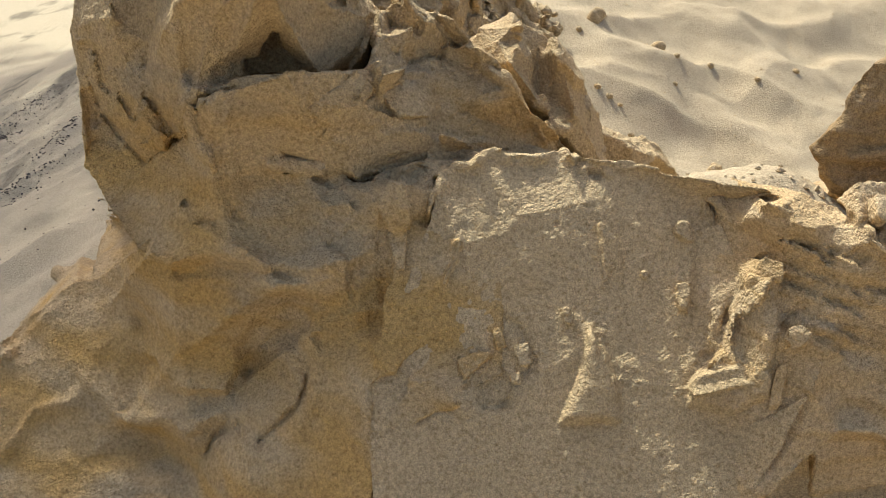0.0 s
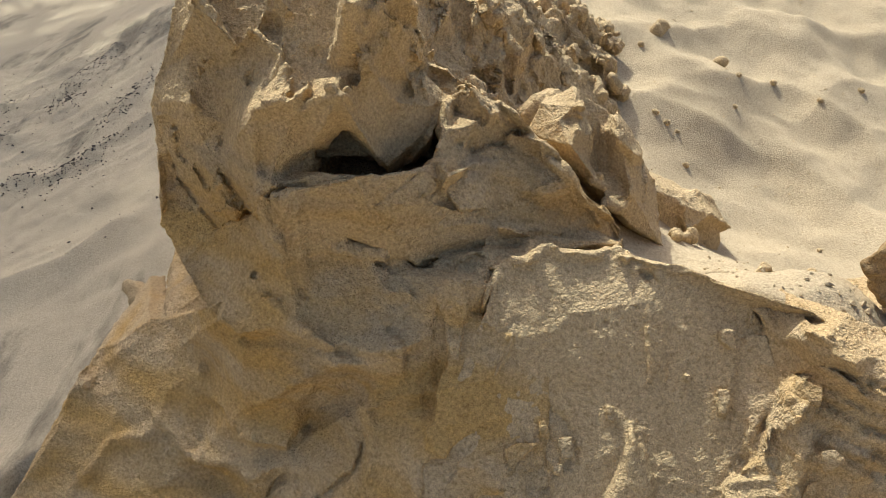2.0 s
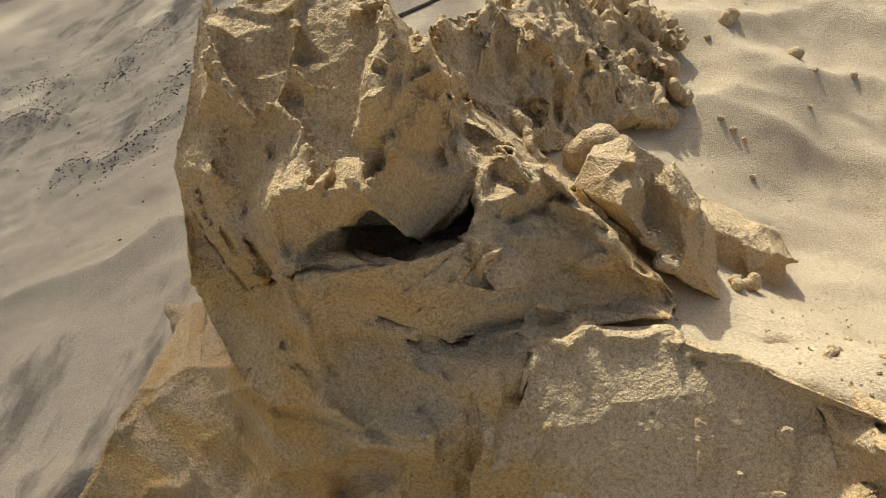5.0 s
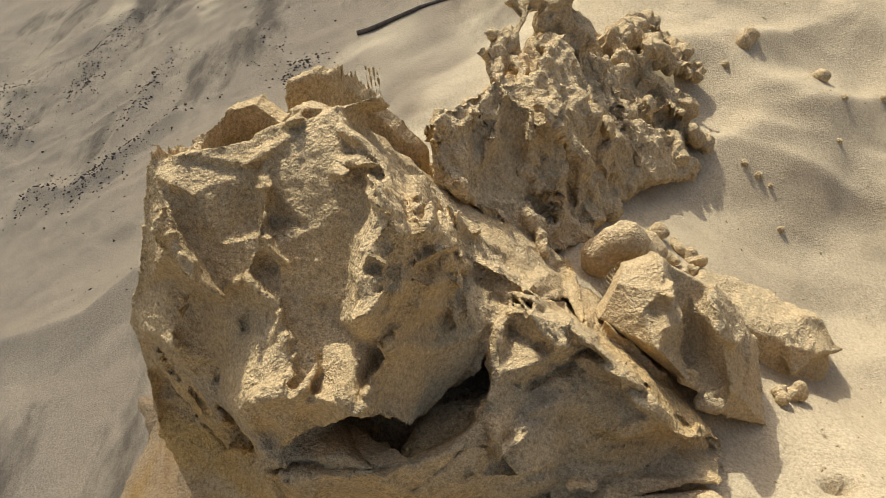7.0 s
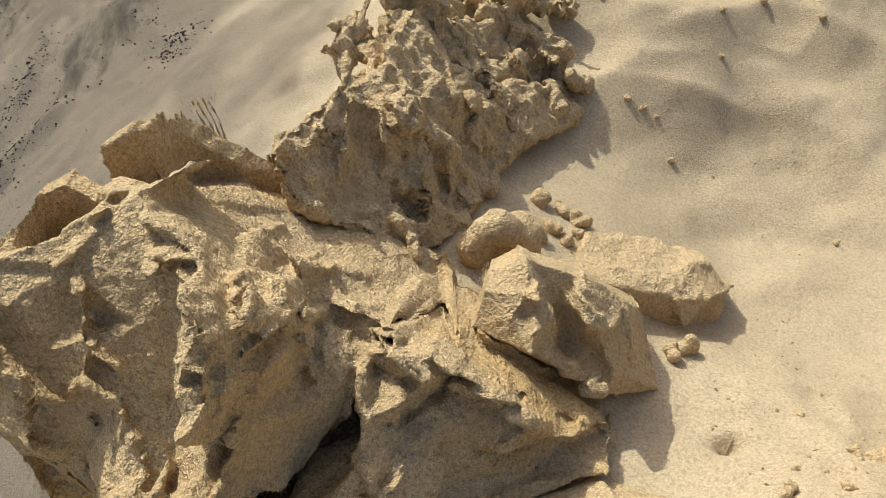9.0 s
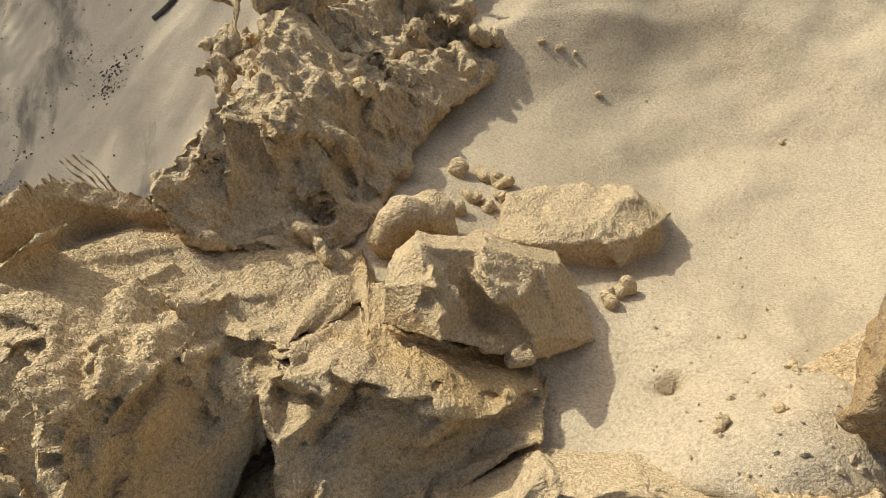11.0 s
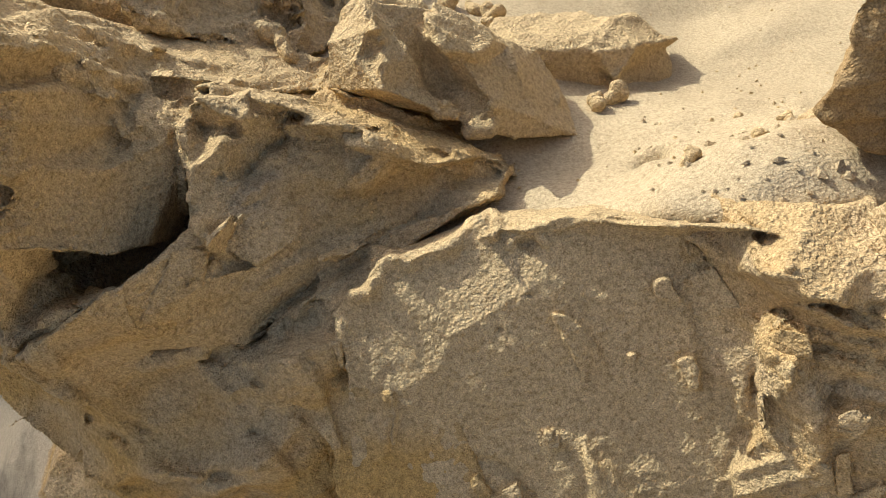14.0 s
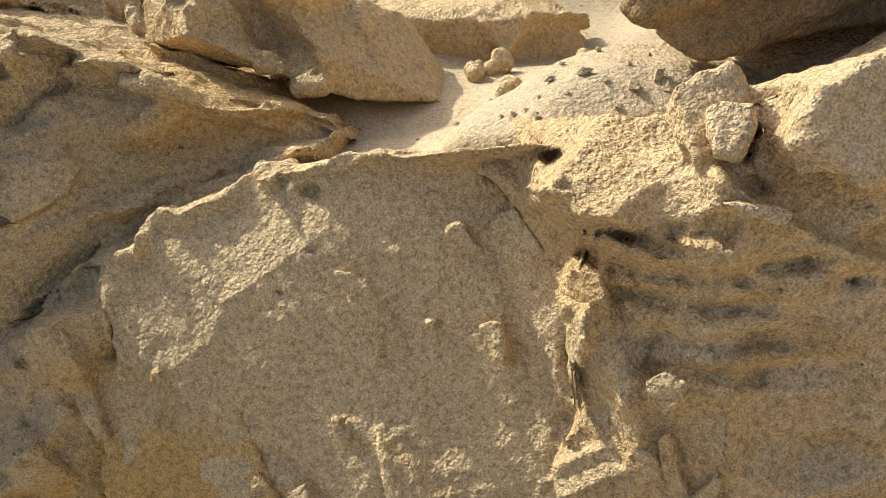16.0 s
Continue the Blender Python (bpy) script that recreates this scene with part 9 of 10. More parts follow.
summit.facet((4.5, 87.6, 43.5), (6.7, 95.1, 41.9), (9.4, 95.3, 38.4), (7.3, 89.4, 39.2))
summit.facet((6.7, 95.1, 41.9), (3.5, 97.8, 45.6), (8.6, 101.2, 41.5))
summit.facet((6.7, 95.1, 41.9), (8.6, 101.2, 41.5), (11.7, 102.4, 38), (9.4, 95.3, 38.4))
summit.facet((9.4, 95.3, 38.4), (11.7, 102.4, 38), (13.9, 99.5, 35.1), (12.1, 97.5, 33.1))
summit.facet((7.3, 89.4, 39.2), (9.4, 95.3, 38.4), (12.1, 97.5, 33.1))
summit.facet((13.9, 99.5, 35.1), (14.9, 100.4, 33.5), (14.8, 97.9, 32.6), (12.1, 97.5, 33.1))
summit.facet((14.8, 97.9, 32.6), (14.9, 100.4, 33.5), (14.7, 99.1, 30.8))
summit.facet((11.7, 102.4, 38), (14.9, 100.4, 33.5), (13.9, 99.5, 35.1))
summit.settle()
summit.crest((-0.1, 93.5, 48.4), (0.8, 85.8, 46.9), (2.0, 85.5, 41.6), (3.8, 86.6, 36.8), face=(-0.05, -0.87, 0.49), h=1.2, w=1.1, drop=1.1)
summit.crest((5.3, 89.5, 40.5), (5.4, 90.1, 37.8), (4.7, 89.2, 34.4), face=(-0.09, -0.84, 0.53), h=1, w=1, drop=0.8)
summit.crest((6.3, 90.6, 40.9), (7.0, 90.0, 39.1), (6.7, 90.1, 35.3), face=(-0.11, -0.85, 0.52), h=1, w=1, drop=0.8)
summit.crest((7.9, 97.3, 41.2), (9.4, 99.1, 39.7), (10.3, 98.1, 38.4), face=(-0.13, -0.87, 0.47), h=1, w=1, drop=0.8)
summit.crest((12.3, 101.2, 40.0), (13.7, 100.0, 36.2), (15.2, 100.1, 34.1), face=(-0.18, -0.86, 0.48), h=1, w=1, drop=0.8)
summit.crest((4.1, 95.8, 45.3), (5.4, 92.9, 42.2), (5.9, 90.0, 41.5), face=(-0.10, -0.88, 0.47), h=-1, w=0.9, drop=0.9)
summit.crust((9.8, 99.0, 39.0), (12.1, 100.9, 37.5), (11.6, 96.8, 32.5), (8.5, 92.4, 35.2), (8.7, 94.3, 38.5), face=(-0.14, -0.85, 0.50), h=-1.2, edge=0.8)
summit.crust((2.5, 88.5, 43.9), (3.3, 89.5, 44.0), (4.5, 88.5, 43.4), (4.1, 88.7, 41.8), (3.0, 87.6, 42.6), face=(-0.08, -0.87, 0.49), h=1.2, edge=0.7)
summit.crust((5.6, 89.7, 40.9), (6.9, 91.7, 40.7), (8.1, 92.6, 38.9), (7.3, 90.2, 39.3), (6.2, 90.1, 39.5), face=(-0.12, -0.86, 0.51), h=1, edge=0.6)
summit.crust((10.2, 96.5, 38.4), (12.6, 99.5, 36.0), (13.1, 99.4, 35.0), (11.3, 97.8, 35.5), face=(-0.16, -0.85, 0.50), h=1, edge=0.6)
summit.crest((-4.3, 89.2, 50.7), (-3.0, 87.5, 49.5), (-1.7, 82.9, 50.3), face=(0.01, -0.90, 0.43), h=1, w=1, drop=1)
summit.crest((-2.4, 93.5, 49.4), (-0.8, 87.1, 49.2), (0.3, 86.1, 47.7), face=(-0.02, -0.90, 0.43), h=-1, w=1, drop=1)
summit.crest((2.8, 96.5, 46.9), (4.4, 95.7, 44.4), (5.5, 95.1, 43.0), face=(-0.07, -0.85, 0.52), h=1, w=1, drop=1)
summit.crest((6.0, 89.8, 40.6), (7.2, 91.4, 40.0), (7.6, 89.6, 38.8), face=(-0.11, -0.80, 0.60), h=1, w=1, drop=1)
summit.crest((6.2, 97.7, 43.2), (7.8, 96.3, 41.0), (8.2, 94.0, 39.4), face=(-0.11, -0.83, 0.55), h=-0.9, w=1, drop=1)
summit.crest((9.2, 99.4, 40.2), (11.8, 101.9, 37.8), (12.3, 100.7, 37.3), face=(-0.14, -0.83, 0.54), h=1, w=1, drop=1)
summit.ridge((-5.4, 87.6, 50.4), (-5.2, 95, 48), (-7, 104, 41), r=0.7, k=0.6)
for a, b, ra, rb in (((-2, 97, 51.5), (1.5, 96.5, 48), 1.6, 1.6), ((-0.4, 99, 53.5), (-2.4, 95.5, 50.5), 1.3, 1.0), ((6, 104, 42.5), (13, 104, 36), 1.4, 1.4), ((9, 110, 40), (15, 112, 36), 1.6, 1.4)):
    summit.rod(a, b, ra, rb, k=0.6)
for a, b, ra, rb in (((-6.4, 85.5, 50.4), (-4.5, 92.5, 51), 0.8, 0.9), ((-4.4, 92.5, 51.3), (-3.3, 97, 52.8), 0.9, 0.8), ((-5.9, 90.6, 51.5), (-6.6, 89.8, 52.2), 0.7, 0.35), ((-4.9, 94.5, 52), (-5.6, 94, 53), 0.7, 0.3), ((-6.6, 87.2, 51.4), (-7.3, 86.4, 52), 0.6, 0.3),
                     ((5, 106, 43), (9.7, 119.5, 38.2), 1.6, 1.6), ((11.5, 116, 37.8), (13.5, 112.5, 38.6), 1.3, 1.1), ((9.5, 113, 39.6), (8.6, 105.5, 42), 1.4, 1.2), ((13, 110.6, 38.4), (14.3, 109.6, 38.9), 0.8, 0.6), ((10.2, 117, 38.2), (10.8, 115.8, 40), 1.0, 0.5)):
    summit.rod(a, b, ra, rb, k=0.35)
summit.crest((6.4, 89.5, 40.5), (7.6, 91.8, 39.1), (7.9, 90.5, 38.1), face=(-0.05, -0.77, 0.64), h=0.5, w=0.5, drop=0.5)
summit.rod((8.9, 98.8, 39.4), (10.1, 100.0, 36.3), 0.6, 0.7, k=0.2)
summit.rod((4.9, 92.5, 43.4), (5.6, 90.6, 42.3), 0.5, 0.6, k=0.2)
summit.rod((5.6, 90.6, 42.3), (5.9, 89.3, 41.4), 0.5, 0.6, k=0.2)
summit.rod((3.3, 96.7, 44.9), (3.5, 94.7, 43.2), 0.4, 0.5, k=0.2)
summit.rod((3.5, 94.7, 43.2), (4.0, 91.5, 43.1), 0.4, 0.5, k=0.2)
part_of(solid("summit", summit, SAND_PALE, waves=((0.026, 0.0022), (0.012, 0.0016), (0.007, 0.0016), (0.0042, 0.001)), scallop=0.0009, flute=0.0048, wear=0.9), crag_thing)

chunk_thing = thing("sand_chunk", (0.08, 0.66, 0.38), "broken block of packed sand resting across a crack", "sand chunk")
peak = Solid((-1, 58, 30), (20, 78, 51), 0.0012, seed=9, warp=0.0022)
peak.back, peak.blend = (0, 2.6, -1.9), 0.14
peak.facet((4.1, 63.7, 46.3), (1.8, 64.5, 44.9), (5.1, 61.9, 45.1))
peak.facet((4.1, 63.7, 46.3), (5.2, 64.7, 47.3), (6.1, 65.1, 46.2))
peak.facet((4.1, 63.7, 46.3), (5.1, 61.9, 45.1), (5.5, 63, 45.6))
peak.facet((4.1, 63.7, 46.3), (6.1, 65.1, 46.2), (5.5, 63, 45.6))
peak.facet((5.2, 64.7, 47.3), (5.3, 67.4, 47.7), (7.4, 66.4, 45.3))
peak.facet((5.2, 64.7, 47.3), (6.1, 65.1, 46.2), (7.4, 66.4, 45.3))
peak.facet((5.3, 67.4, 47.7), (7.4, 66.4, 45.3), (9.4, 67.1, 45.4))
peak.facet((6.1, 65.1, 46.2), (5.5, 63, 45.6), (8.5, 65.6, 44.8))
peak.facet((6.1, 65.1, 46.2), (7.4, 66.4, 45.3), (8.5, 65.6, 44.8))
peak.facet((7.4, 66.4, 45.3), (9.4, 67.1, 45.4), (8.5, 65.6, 44.8))
peak.facet((9.4, 67.1, 45.4), (8.5, 65.6, 44.8), (9.4, 63.9, 44.3))
peak.facet((9.4, 67.1, 45.4), (9.4, 63.9, 44.3), (12.3, 65.9, 40.1), (13.7, 69.1, 38.5))
peak.facet((9.4, 63.9, 44.3), (12.3, 65.9, 40.1), (10.8, 62.9, 40.4))
peak.facet((13.7, 69.1, 38.5), (12.3, 65.9, 40.1), (14.2, 67.1, 35.5))
peak.facet((12.3, 65.9, 40.1), (10.8, 62.9, 40.4), (14.2, 67.1, 35.5))
peak.facet((13.7, 69.1, 38.5), (14.2, 67.1, 35.5), (14.4, 64.6, 34.6))
peak.facet((10.8, 62.9, 40.4), (14.2, 67.1, 35.5), (14.4, 64.6, 34.6))
peak.facet((10.8, 62.9, 40.4), (14.4, 64.6, 34.6), (11, 62.6, 37.8))
peak.facet((1.8, 64.5, 44.9), (5.1, 61.9, 45.1), (8.7, 62, 40.5))
peak.facet((10.8, 62.9, 40.4), (11, 62.6, 37.8), (8.7, 62, 40.5))
peak.facet((5.1, 61.9, 45.1), (5.5, 63, 45.6), (8.4, 64.8, 41.7))
peak.facet((5.5, 63, 45.6), (8.5, 65.6, 44.8), (8.4, 64.8, 41.7))
peak.facet((8.5, 65.6, 44.8), (9.4, 63.9, 44.3), (8.4, 64.8, 41.7))
peak.facet((5.1, 61.9, 45.1), (8.7, 62, 40.5), (8.4, 64.8, 41.7))
peak.facet((9.4, 63.9, 44.3), (10.8, 62.9, 40.4), (8.4, 64.8, 41.7))
peak.facet((10.8, 62.9, 40.4), (8.7, 62, 40.5), (8.4, 64.8, 41.7))
peak.facet((4.1, 63.7, 46.3), (5.2, 64.7, 47.3), (3.4, 64.7, 46.4))
peak.facet((2.9, 65.6, 46.9), (5.2, 64.7, 47.3), (3.4, 64.7, 46.4))
peak.facet((4.1, 63.7, 46.3), (1.8, 64.5, 44.9), (3.4, 64.7, 46.4))
peak.facet((2.9, 65.6, 46.9), (1.8, 64.5, 44.9), (3.4, 64.7, 46.4))
peak.facet((2.9, 65.6, 46.9), (5.2, 64.7, 47.3), (3.4, 67.2, 46.8))
peak.facet((5.2, 64.7, 47.3), (5.3, 67.4, 47.7), (3.4, 67.2, 46.8))
peak.facet((2.9, 65.6, 46.9), (1.8, 64.5, 44.9), (3.4, 67.2, 46.8))
peak.settle()
peak.block((9.2, 67.2, 46.0), (8.0, 65.4, 45.3), (9.2, 63.6, 44.8), (11.2, 64.6, 43.0), (12.0, 67.0, 42.4), (9.6, 68.6, 43.6), (10.4, 65.4, 41.6), (8.8, 64.6, 42.8), k=0.5)
peak.rod((7.2, 65.8, 45.4), (8.0, 64.0, 42.0), 0.45, 0.9, k=0.6, cut=True)
peak.rod((7.4, 62.3, 41.9), (8.2, 62.1, 41.5), 0.5, 0.4, k=0.2)
peak.rod((8.6, 61.8, 40.2), (9.6, 62.0, 39.6), 0.55, 0.6, k=0.2)
peak.crest((5.4, 69.5, 46.1), (6.0, 66.0, 46.7), (5.9, 64.0, 45.8), (5.3, 62.3, 45.3), face=(-0.05, -0.61, 0.79), h=0.4, w=0.8, drop=0.5)
peak.crust((8.4, 66.9, 45.8), (12.5, 68.0, 40.1), (10.7, 64.6, 42.2), (9.1, 64.3, 43.6), (8.2, 65.2, 44.9), face=(-0.11, -0.59, 0.80), h=0.6, edge=0.4)
peak.crust((7.5, 66.6, 45.7), (7.8, 65.1, 45.1), (8.4, 64.7, 42.5), (8.0, 64.2, 42.0), (6.8, 64.3, 45.3), face=(-0.08, -0.59, 0.81), h=-0.35, edge=0.6)
peak.crest((12.6, 68.2, 40.2), (12.8, 64.5, 37.1), face=(-0.15, -0.55, 0.82), h=0.35, w=0.5, drop=0.5)
peak.crest((10.1, 63.3, 42.3), (10.8, 63.0, 40.5), (10.2, 62.3, 39.0), face=(-0.12, -0.53, 0.84), h=0.35, w=0.5, drop=0.5)
peak.crust((7.4, 62.7, 42.4), (8.4, 63.5, 41.2), (8.3, 62.7, 41.2), (7.7, 62.0, 41.9), face=(-0.08, -0.54, 0.84), h=0.4, edge=0.3)
part_of(solid("peak", peak, SAND_PALE, waves=((0.03, 0.0012), (0.006, 0.0009), (0.0034, 0.0008)), scallop=0.0003), chunk_thing)
base = Solid((1, 59, 26), (20, 77, 47), 0.0014, seed=30, warp=0.003)
base.sunk = (0, 2.4, -2.0)
base.block((7.3, 62.6, 42.1), (8.7, 65, 44.2), (9.6, 64.1, 43.5), (10.7, 65.4, 43), (10.9, 63.2, 40.4), (6.5, 66.5, 45), (5, 64.5, 43.4), (9, 67, 43), (8, 62.6, 40.5), (7, 66, 39), (11, 66.5, 39), k=0.5)
base.block((2.5, 65, 42), (4, 63, 41.6), (3.5, 68, 42), (7.5, 63, 40.8), (3.5, 64, 36), (7, 63.6, 36), (4, 69, 36), k=0.8)
base.block((4.5, 69.5, 42), (7, 66.5, 43), (9, 66, 42.5), (11, 67.5, 42), (9, 71, 42), (6, 72, 41), (5, 69, 36), (12, 66, 36), (12, 72, 34), (5, 72, 34), k=0.8)
base.block((8, 64, 40.5), (10.6, 63.4, 40), (11.4, 62.4, 34), (7.5, 64.5, 34), (14.6, 66.5, 33), (13.5, 71, 31), (7, 70, 36), (12, 68, 40.5), (9, 70, 40), (15, 70, 33), k=0.4)
base.settle()

part_of(solid("base", base, SAND_PALE, scallop=0.0008), chunk_thing)

boulder = Solid((6, 67, 22), (28, 85, 39), 0.0018, seed=10, warp=0.003)
boulder.block((9.5, 74, 37.4), (13, 72.5, 36.8), (17, 73, 34.6), (20.5, 76.5, 32.8), (12, 79.5, 35.8), (18, 80.5, 32.6), (8, 72, 26), (8, 82, 26), (22, 72, 24), (24, 80, 24), k=1.0)
boulder.rod((16.6, 75.5, 28.6), (20, 76.6, 28.4), 3.6, 3.0, k=1.2)
boulder.block((18.5, 77, 31.5), (20, 76, 31.8), (22.5, 76.8, 28), (18.5, 72.4, 31), (16, 75, 32), (22, 74.5, 28), (18, 71, 26), (14, 78, 27), (22, 73.5, 25), (22, 80, 25), (15, 72, 26), k=0.5)
boulder.back, boulder.blend = (0, 3, -2.5), 0.4
boulder.facet((18.5, 78.2, 32.8), (20.3, 78.3, 32.4), (19.7, 76.6, 33.6))
boulder.facet((20.3, 78.3, 32.4), (21.6, 77.3, 32.9), (22.9, 75.4, 30.9), (19.7, 76.6, 33.6))
boulder.facet((22.9, 75.4, 30.9), (23.6, 76.7, 29.6), (20.8, 73.2, 32.7), (19.7, 76.6, 33.6))
boulder.facet((19.7, 76.6, 33.6), (20.8, 73.2, 32.7), (17.8, 72.6, 34.1))
boulder.facet((16.1, 73.6, 35.1), (17.8, 72.6, 34.1), (19.7, 76.6, 33.6), (18.5, 78.2, 32.8))
boulder.facet((17.8, 72.6, 34.1), (20.8, 73.2, 32.7), (18.5, 71.6, 32.1))
boulder.facet((16.1, 73.6, 35.1), (18.5, 71.6, 32.1), (17.8, 72.6, 34.1))
boulder.facet((19.7, 76.6, 33.6), (23.6, 76.7, 29.6), (20.8, 73.2, 32.7))
boulder.facet((18.5, 71.6, 32.1), (20.8, 73.2, 32.7), (23.6, 76.7, 29.6))
boulder_thing = thing("sand_boulder", (0.2, 0.75, 0.28), "low rounded lump of packed sand half sunk in sand", "sand chunk")
part_of(solid("body", boulder, SAND_PALE, scallop=0.002), boulder_thing)

# ---- small things ----
BARK = bpy.data.materials.new("bark")
BARK.use_nodes = True
bn = BARK.node_tree
bvec = bn.nodes.new("ShaderNodeTexCoord").outputs["Object"]
bn.links.new(ramp(bn, noise_node(bn, bvec, 160, 4), [(0.3, (0.035, 0.026, 0.018)), (0.7, (0.13, 0.10, 0.07))]), bn.nodes["Principled BSDF"].inputs["Base Color"])
bn.nodes["Principled BSDF"].inputs["Roughness"].default_value = 0.9
LEAF = bpy.data.materials.new("leaf")
LEAF.use_nodes = True
ln = LEAF.node_tree
lvec = ln.nodes.new("ShaderNodeTexCoord").outputs["Object"]
ln.links.new(ramp(ln, noise_node(ln, lvec, 3, 2), [(0.3, (0.035, 0.07, 0.02)), (0.7, (0.08, 0.12, 0.04))]), ln.nodes["Principled BSDF"].inputs["Base Color"])


def height_at(x, y):
    return float(ground_height(np.array([[float(x)]]), np.array([[float(y)]]))[0, 0])


def clod(x, y, size, seed, z=None, name="sand_clod", label="small crumbly clod of packed sand lying on sand", flat=0.75):
    """A crumbly lump of sand, size in cm, resting at x, y (cm)."""
    rnd = random.Random(seed)
    base = height_at(x * 0.01, y * 0.01) * 100 if z is None else z
    c = Solid((x - 1.9 * size, y - 1.9 * size, base - 1.4 * size), (x + 1.9 * size, y + 1.9 * size, base + 2.2 * size), max(0.0009, size * 0.0009), warp=0.0022 * min(size, 2.2), seed=seed)
    for n in range(4):
        a = [x + rnd.uniform(-0.55, 0.55) * size, y + rnd.uniform(-0.55, 0.55) * size, base + rnd.uniform(0.0, flat) * size]
        b = [a[0] + rnd.uniform(-0.5, 0.5) * size, a[1] + rnd.uniform(-0.5, 0.5) * size, base + rnd.uniform(-0.1, flat) * size]
        c.rod(a, b, rnd.uniform(0.4, 0.65) * size, rnd.uniform(0.3, 0.5) * size, k=0.3 * size)
    ob = new(name, c.mesh(name, waves=((0.009 * size, 0.0012 * min(size, 2)), (0.004, 0.0007)), scallop=0.0004))
    ob.data.materials.append(SAND_PALE)
    return tagged(ob, label, "sand clod", "loose sand clods")


# clods in the hollow between the crag and the fallen block
arch = Solid((-1, 70, 37), (10, 78, 48), 0.0011, seed=61, warp=0.003)
arch.ridge((2.0, 73.4, 39.6), (2.3, 73.4, 42.0), (3.3, 73.6, 43.3), (4.7, 73.9, 43.4), (5.7, 74.2, 42.2), (6.2, 74.4, 39.6), r=1.05, k=0.6)
arch.rod((3.8, 74.8, 41.2), (6.0, 75.4, 41.0), 1.5, 1.6, k=0.6)
arch_clod = new("sand_clod", arch.mesh("sand_clod", waves=((0.012, 0.0016), (0.006, 0.0012), (0.0034, 0.0007)), scallop=0.0008))
arch_clod.data.materials.append(SAND_PALE)
tagged(arch_clod, "small arched sand clod behind a fallen block", "sand clod", "loose sand clods")
for x, y, size, seed in ((11.5, 81.5, 1.0, 62), (8.3, 83.4, 1.1, 82), (10.0, 82.6, 0.9, 83), (8.6, 79.2, 1.0, 84), (9.8, 78.4, 0.8, 85), (10.9, 79.6, 0.6, 86), (7.6, 77.6, 0.8, 87), (17.8, 69.0, 1.1, 66), (16.6, 68.2, 0.8, 67), 
                         (22.2, 120, 1.5, 71), (19.3, 53.8, 0.6, 73), (23.6, 62.0, 0.4, 75), (25.2, 57.4, 0.5, 76), (22.7, 53.8, 0.5, 77), (4.2, 54.6, 0.7, 79), (2.2, 54.4, 0.5, 80), (6.4, 54.9, 0.5, 81)):
    clod(x, y, size, seed)


def pebble(x, y, size, seed):
    """A worn pebble, size in cm."""
    rnd = random.Random(seed)
    bm = bmesh.new()
    bmesh.ops.create_icosphere(bm, subdivisions=3, radius=0.01 * size)
    sx, sy, sz = 1, rnd.uniform(0.75, 1.1), rnd.uniform(0.7, 0.95)
    for v in bm.verts:
        n = noise.noise(v.co * (90 / size) + Vector((seed, 0, 0)))
        v.co = v.co * (1 + 0.3 * n)
        v.co = Vector((v.co.x * sx, v.co.y * sy, v.co.z * sz))
    for f in bm.faces:
        f.smooth = True
    me = bpy.data.meshes.new("pebble")
    bm.to_mesh(me)
    bm.free()
    ob = new("pebble", me)
    me.materials.append(SAND_PALE)
    ob.location = (0.01 * x, 0.01 * y, height_at(0.01 * x, 0.01 * y) + 0.0035 * size)
    ob.rotation_euler = (rnd.uniform(-0.3, 0.3), rnd.uniform(-0.3, 0.3), rnd.uniform(0, 6))
    return tagged(ob, "rounded sandy pebble lying on pale sand" if size > 1 else "tiny sandy pebble lying on pale sand", "pebble", "pebbles on the sand")


for n, (x, y, size) in enumerate(((31.2, 118.6, 1.3), (32.7, 113.8, 0.55), (39.1, 118.2, 0.6), (31.5, 108.5, 0.4), (19.5, 101, 0.55), (21, 100.4, 0.5), (22.4, 100.0, 0.35), (52.8, 120.7, 0.6), (45.1, 115.1, 0.5), (23.2, 95.8, 0.5), (19, 115.2, 0.6), (38.4, 87.3, 0.4))):
    pebble(x, y, 0.85 * size, n + 3)


def scatter(name, spots, material, label, category, lo, hi, seed):
    """Many tiny crumbs in one mesh."""
    rnd = np.random.RandomState(seed)
    shape = np.array([(1, 0, 0), (0, 1, 0), (-1, 0, 0), (0, -1, 0), (0, 0, 0.8), (0, 0, -0.8)])
    tri = np.array([(0, 1, 4), (1, 2, 4), (2, 3, 4), (3, 0, 4), (1, 0, 5), (2, 1, 5), (3, 2, 5), (0, 3, 5)])
    vs, fs = [], []
    zs = ground_height(spots[:, 0:1], spots[:, 1:2])[:, 0]
    for n, (x, y) in enumerate(spots):
        r = rnd.uniform(lo, hi) * rnd.uniform(0.6, 1.0)
        a = rnd.uniform(0, 6.28)
        rot = np.array([(math.cos(a), -math.sin(a), 0), (math.sin(a), math.cos(a), 0), (0, 0, 1)])
        p = (shape * r * rnd.uniform(0.6, 1.3, (6, 3)) * np.array((1, rnd.uniform(0.5, 1), 0.8))) @ rot.T
        vs.append(p + (x, y, zs[n] + 0.3 * r))
        fs.append(tri + 6 * n)
    me = bpy.data.meshes.new(name)
    me.from_pydata(np.concatenate(vs).tolist(), [], np.concatenate(fs).tolist())
    me.materials.append(material)
    return tagged(new(name, me), label, category, kind="stuff")


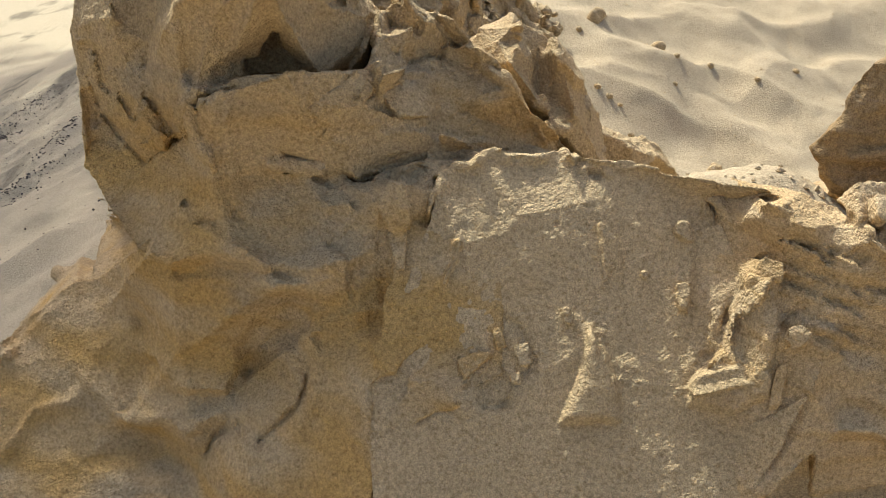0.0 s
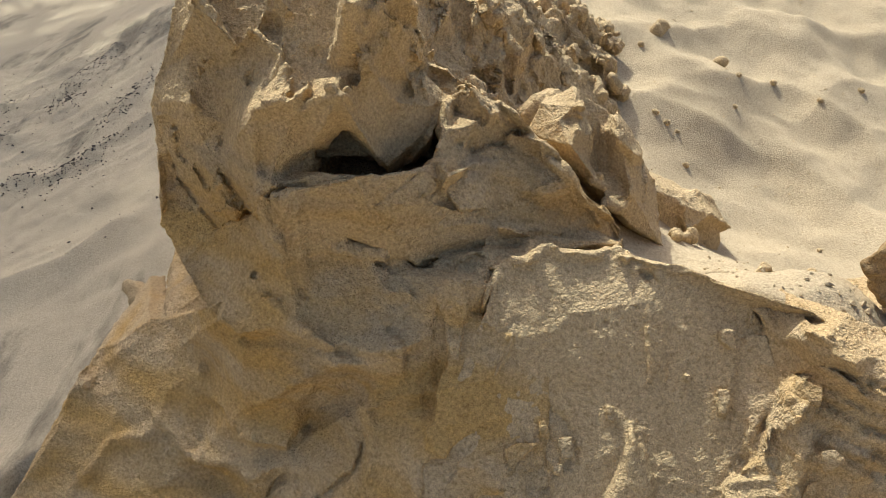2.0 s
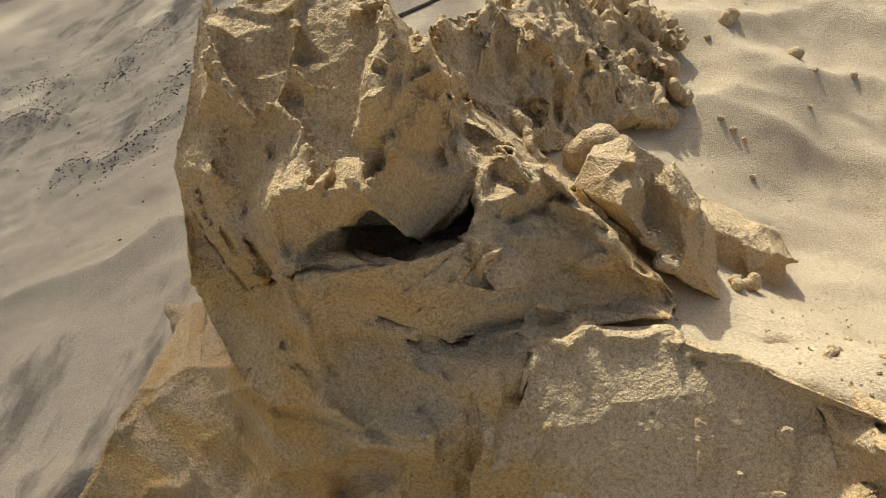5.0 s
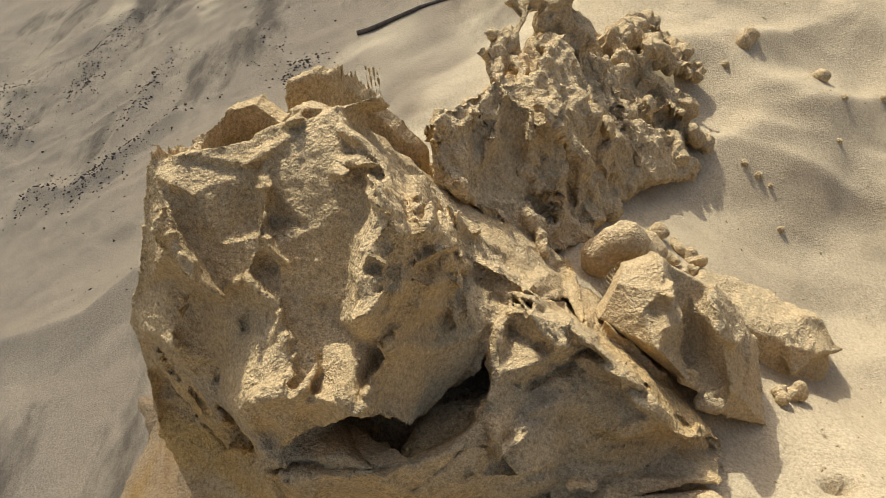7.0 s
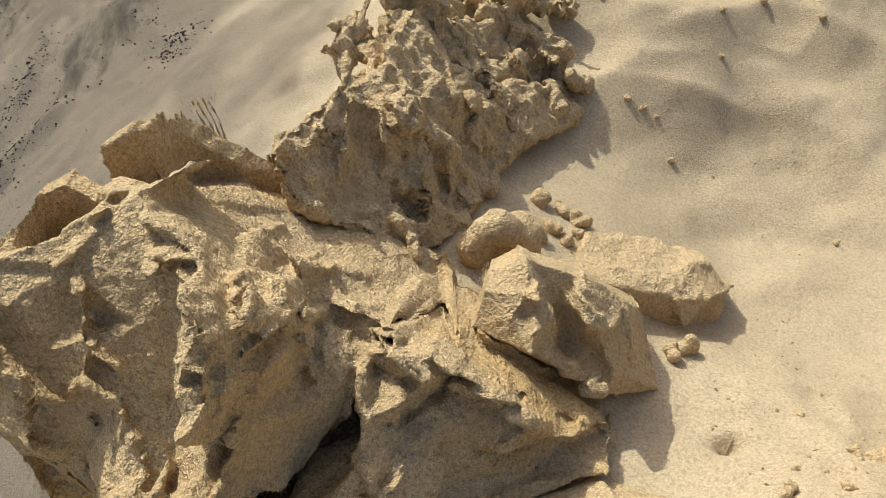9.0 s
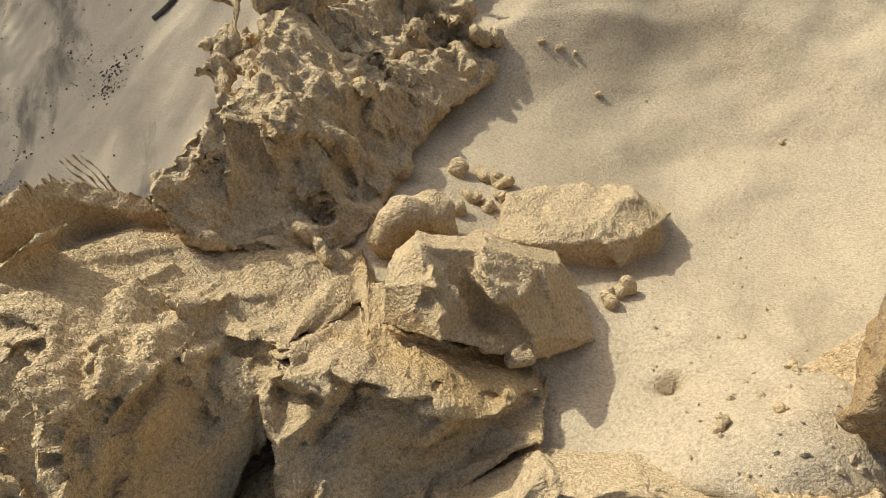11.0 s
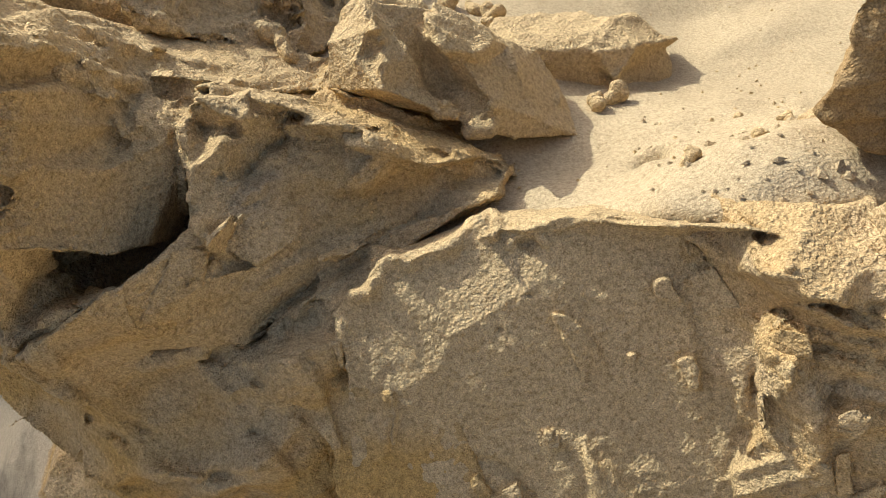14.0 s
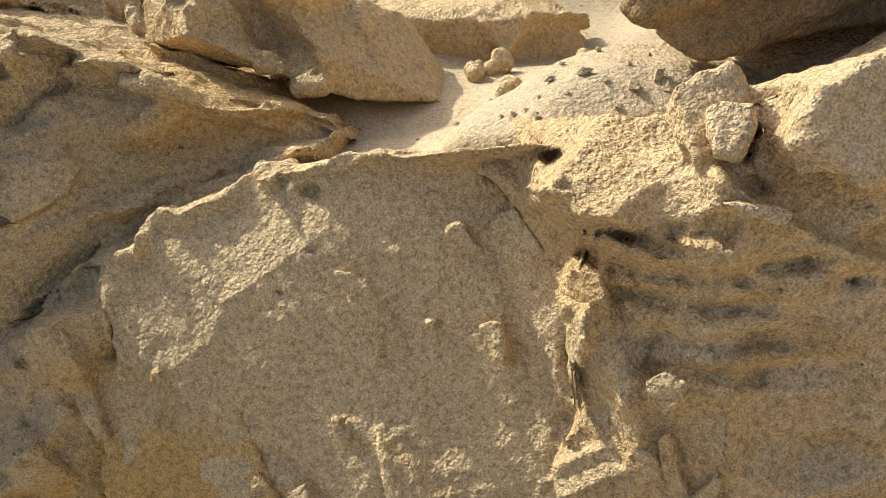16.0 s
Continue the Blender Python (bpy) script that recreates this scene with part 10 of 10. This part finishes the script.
rs = np.random.RandomState(5)
right = np.stack((rs.uniform(0.1, 0.75, 900), rs.uniform(0.55, 1.7, 900)), -1)
scatter("sand_crumbs", right, SAND_PALE, "fine sand crumbs strewn over pale sand", "sand crumbs", 0.0008, 0.0024, 11)
near = np.stack((rs.uniform(0.15, 0.42, 70), rs.normal(0.585, 0.045, 70)), -1)
scatter("sand_crumbs", near, SAND_LOOSE, "broken sand crust crumbs strewn beside the ledge", "sand crumbs", 0.0012, 0.0036, 13)
brink = np.stack((rs.uniform(0.155, 0.25, 26), rs.normal(0.495, 0.018, 26)), -1)
scatter("sand_crumbs", brink, SAND_LOOSE, "pale sand crumbs along the brink of the ledge", "sand crumbs", 0.0015, 0.0045, 14)
left = [np.stack((rs.uniform(-1.4, -0.35, 420), rs.uniform(1.0, 2.2, 420)), -1)]
for high, wide, line in WRINKLES[:6]:
    for a, b in zip(line, line[1:]):
        t = rs.uniform(0, 1, 70)[:, None]
        left.append(np.array(a) * (1 - t) + np.array(b) * t + rs.normal(0, 0.022, (70, 2)))
for x, y, spread, count in ((-0.99, 1.72, 0.03, 130), (-1.2, 1.66, 0.045, 130), (-1.28, 1.79, 0.05, 130), (-0.8, 1.36, 0.03, 110), (-0.93, 1.36, 0.03, 60), (-0.42, 1.46, 0.02, 60), (-0.98, 1.9, 0.05, 90), (-0.77, 1.6, 0.05, 60)):
    left.append(np.stack((rs.normal(x, spread, count), rs.normal(y, spread, count)), -1))
left = np.concatenate(left)
scatter("plant_debris", left, BARK, "dark bits of bark and plant litter strewn on sand", "plant litter", 0.001, 0.004, 12)


def stick(name, points, r, label):
    """A bent tapering stick through points (m), resting on the sand."""
    cu = bpy.data.curves.new(name, "CURVE")
    cu.dimensions, cu.bevel_depth, cu.bevel_resolution = "3D", r, 3
    sp = cu.splines.new("POLY")
    sp.points.add(len(points) - 1)
    for n, (p, (x, y)) in enumerate(zip(sp.points, points)):
        p.co = (x, y, height_at(x, y) + r * 0.6, 1)
        p.radius = 1.0 - 0.6 * n / len(points)
    cu.materials.append(BARK)
    return tagged(new(name, cu), label, "twig")


stick("twig", [(-0.325, 1.502), (-0.306, 1.504), (-0.267, 1.507), (-0.218, 1.502), (-0.16, 1.492), (-0.08, 1.495)], 0.0045, "dry dark bent twig lying on shaded sand")

# a tree out of view, whose crown dapples the low sand
tree = thing("tree", (-4.6, 8.2, -0.15), "broad leafy tree shading the sand", "tree")
rs = np.random.RandomState(21)
lv, lf = [], []
for n in range(330):
    y = rs.uniform(0.15, 3.0)
    x = rs.uniform(-2.2, -0.22 + 0.2 * (y - 0.4))
    s = rs.uniform(7.5, 9.5)
    centre = np.array((x, y, 0.05)) + s * np.array(SUN_TO)
    for m in range(40):
        p = centre + rs.normal(0, 0.085, 3)
        u = rs.normal(0, 1, 3)
        u /= np.linalg.norm(u)
        w = np.cross(u, rs.normal(0, 1, 3))
        w /= np.linalg.norm(w)
        k = len(lv)
        lv += [p - 0.045 * u, p + 0.022 * w, p + 0.045 * u, p - 0.022 * w]
        lf.append((k, k + 1, k + 2, k + 3))
# a lower bough, nearer by
for n in range(150):
    p0 = np.array((rs.uniform(-4.2, -1.2), rs.uniform(0.6, 4.6), rs.uniform(2.2, 4.2)))
    gx0, gy0 = p0[0] + 0.395 * p0[2], p0[1] - 0.775 * p0[2]
    if gx0 > -0.5 + 0.2 * (gy0 - 0.4):
        continue
    for m in range(22):
        p = p0 + rs.normal(0, 0.13, 3)
        u = rs.normal(0, 1, 3)
        u /= np.linalg.norm(u)
        w = np.cross(u, rs.normal(0, 1, 3))
        w /= np.linalg.norm(w)
        k = len(lv)
        lv += [p - 0.07 * u, p + 0.035 * w, p + 0.07 * u, p - 0.035 * w]
        lf.append((k, k + 1, k + 2, k + 3))
crown_me = bpy.data.meshes.new("crown")
crown_me.from_pydata([tuple(v) for v in lv], [], lf)
crown_me.materials.append(LEAF)
part_of(new("crown", crown_me), tree)
tc = bpy.data.curves.new("trunk", "CURVE")
tc.dimensions, tc.bevel_depth, tc.bevel_resolution = "3D", 0.16, 4
for line in (((-4.6, 8.2, -0.3), (-4.5, 8.1, 1.6), (-4.2, 7.9, 3.2), (-3.6, 7.7, 4.4)), ((-4.2, 7.9, 3.2), (-3.3, 7.4, 4.6), (-2.6, 7.0, 5.3)), ((-4.4, 8.0, 2.4), (-4.4, 8.6, 4.2), (-4.0, 8.9, 5.6)), ((-4.4, 8.0, 2.4), (-3.6, 5.5, 3.2), (-2.6, 3.0, 3.3))):
    sp = tc.splines.new("POLY")
    sp.points.add(len(line) - 1)
    for n, (p, c) in enumerate(zip(sp.points, line)):
        p.co, p.radius = (*c, 1), 1 - 0.28 * n
tc.materials.append(BARK)
part_of(new("trunk", tc), tree)
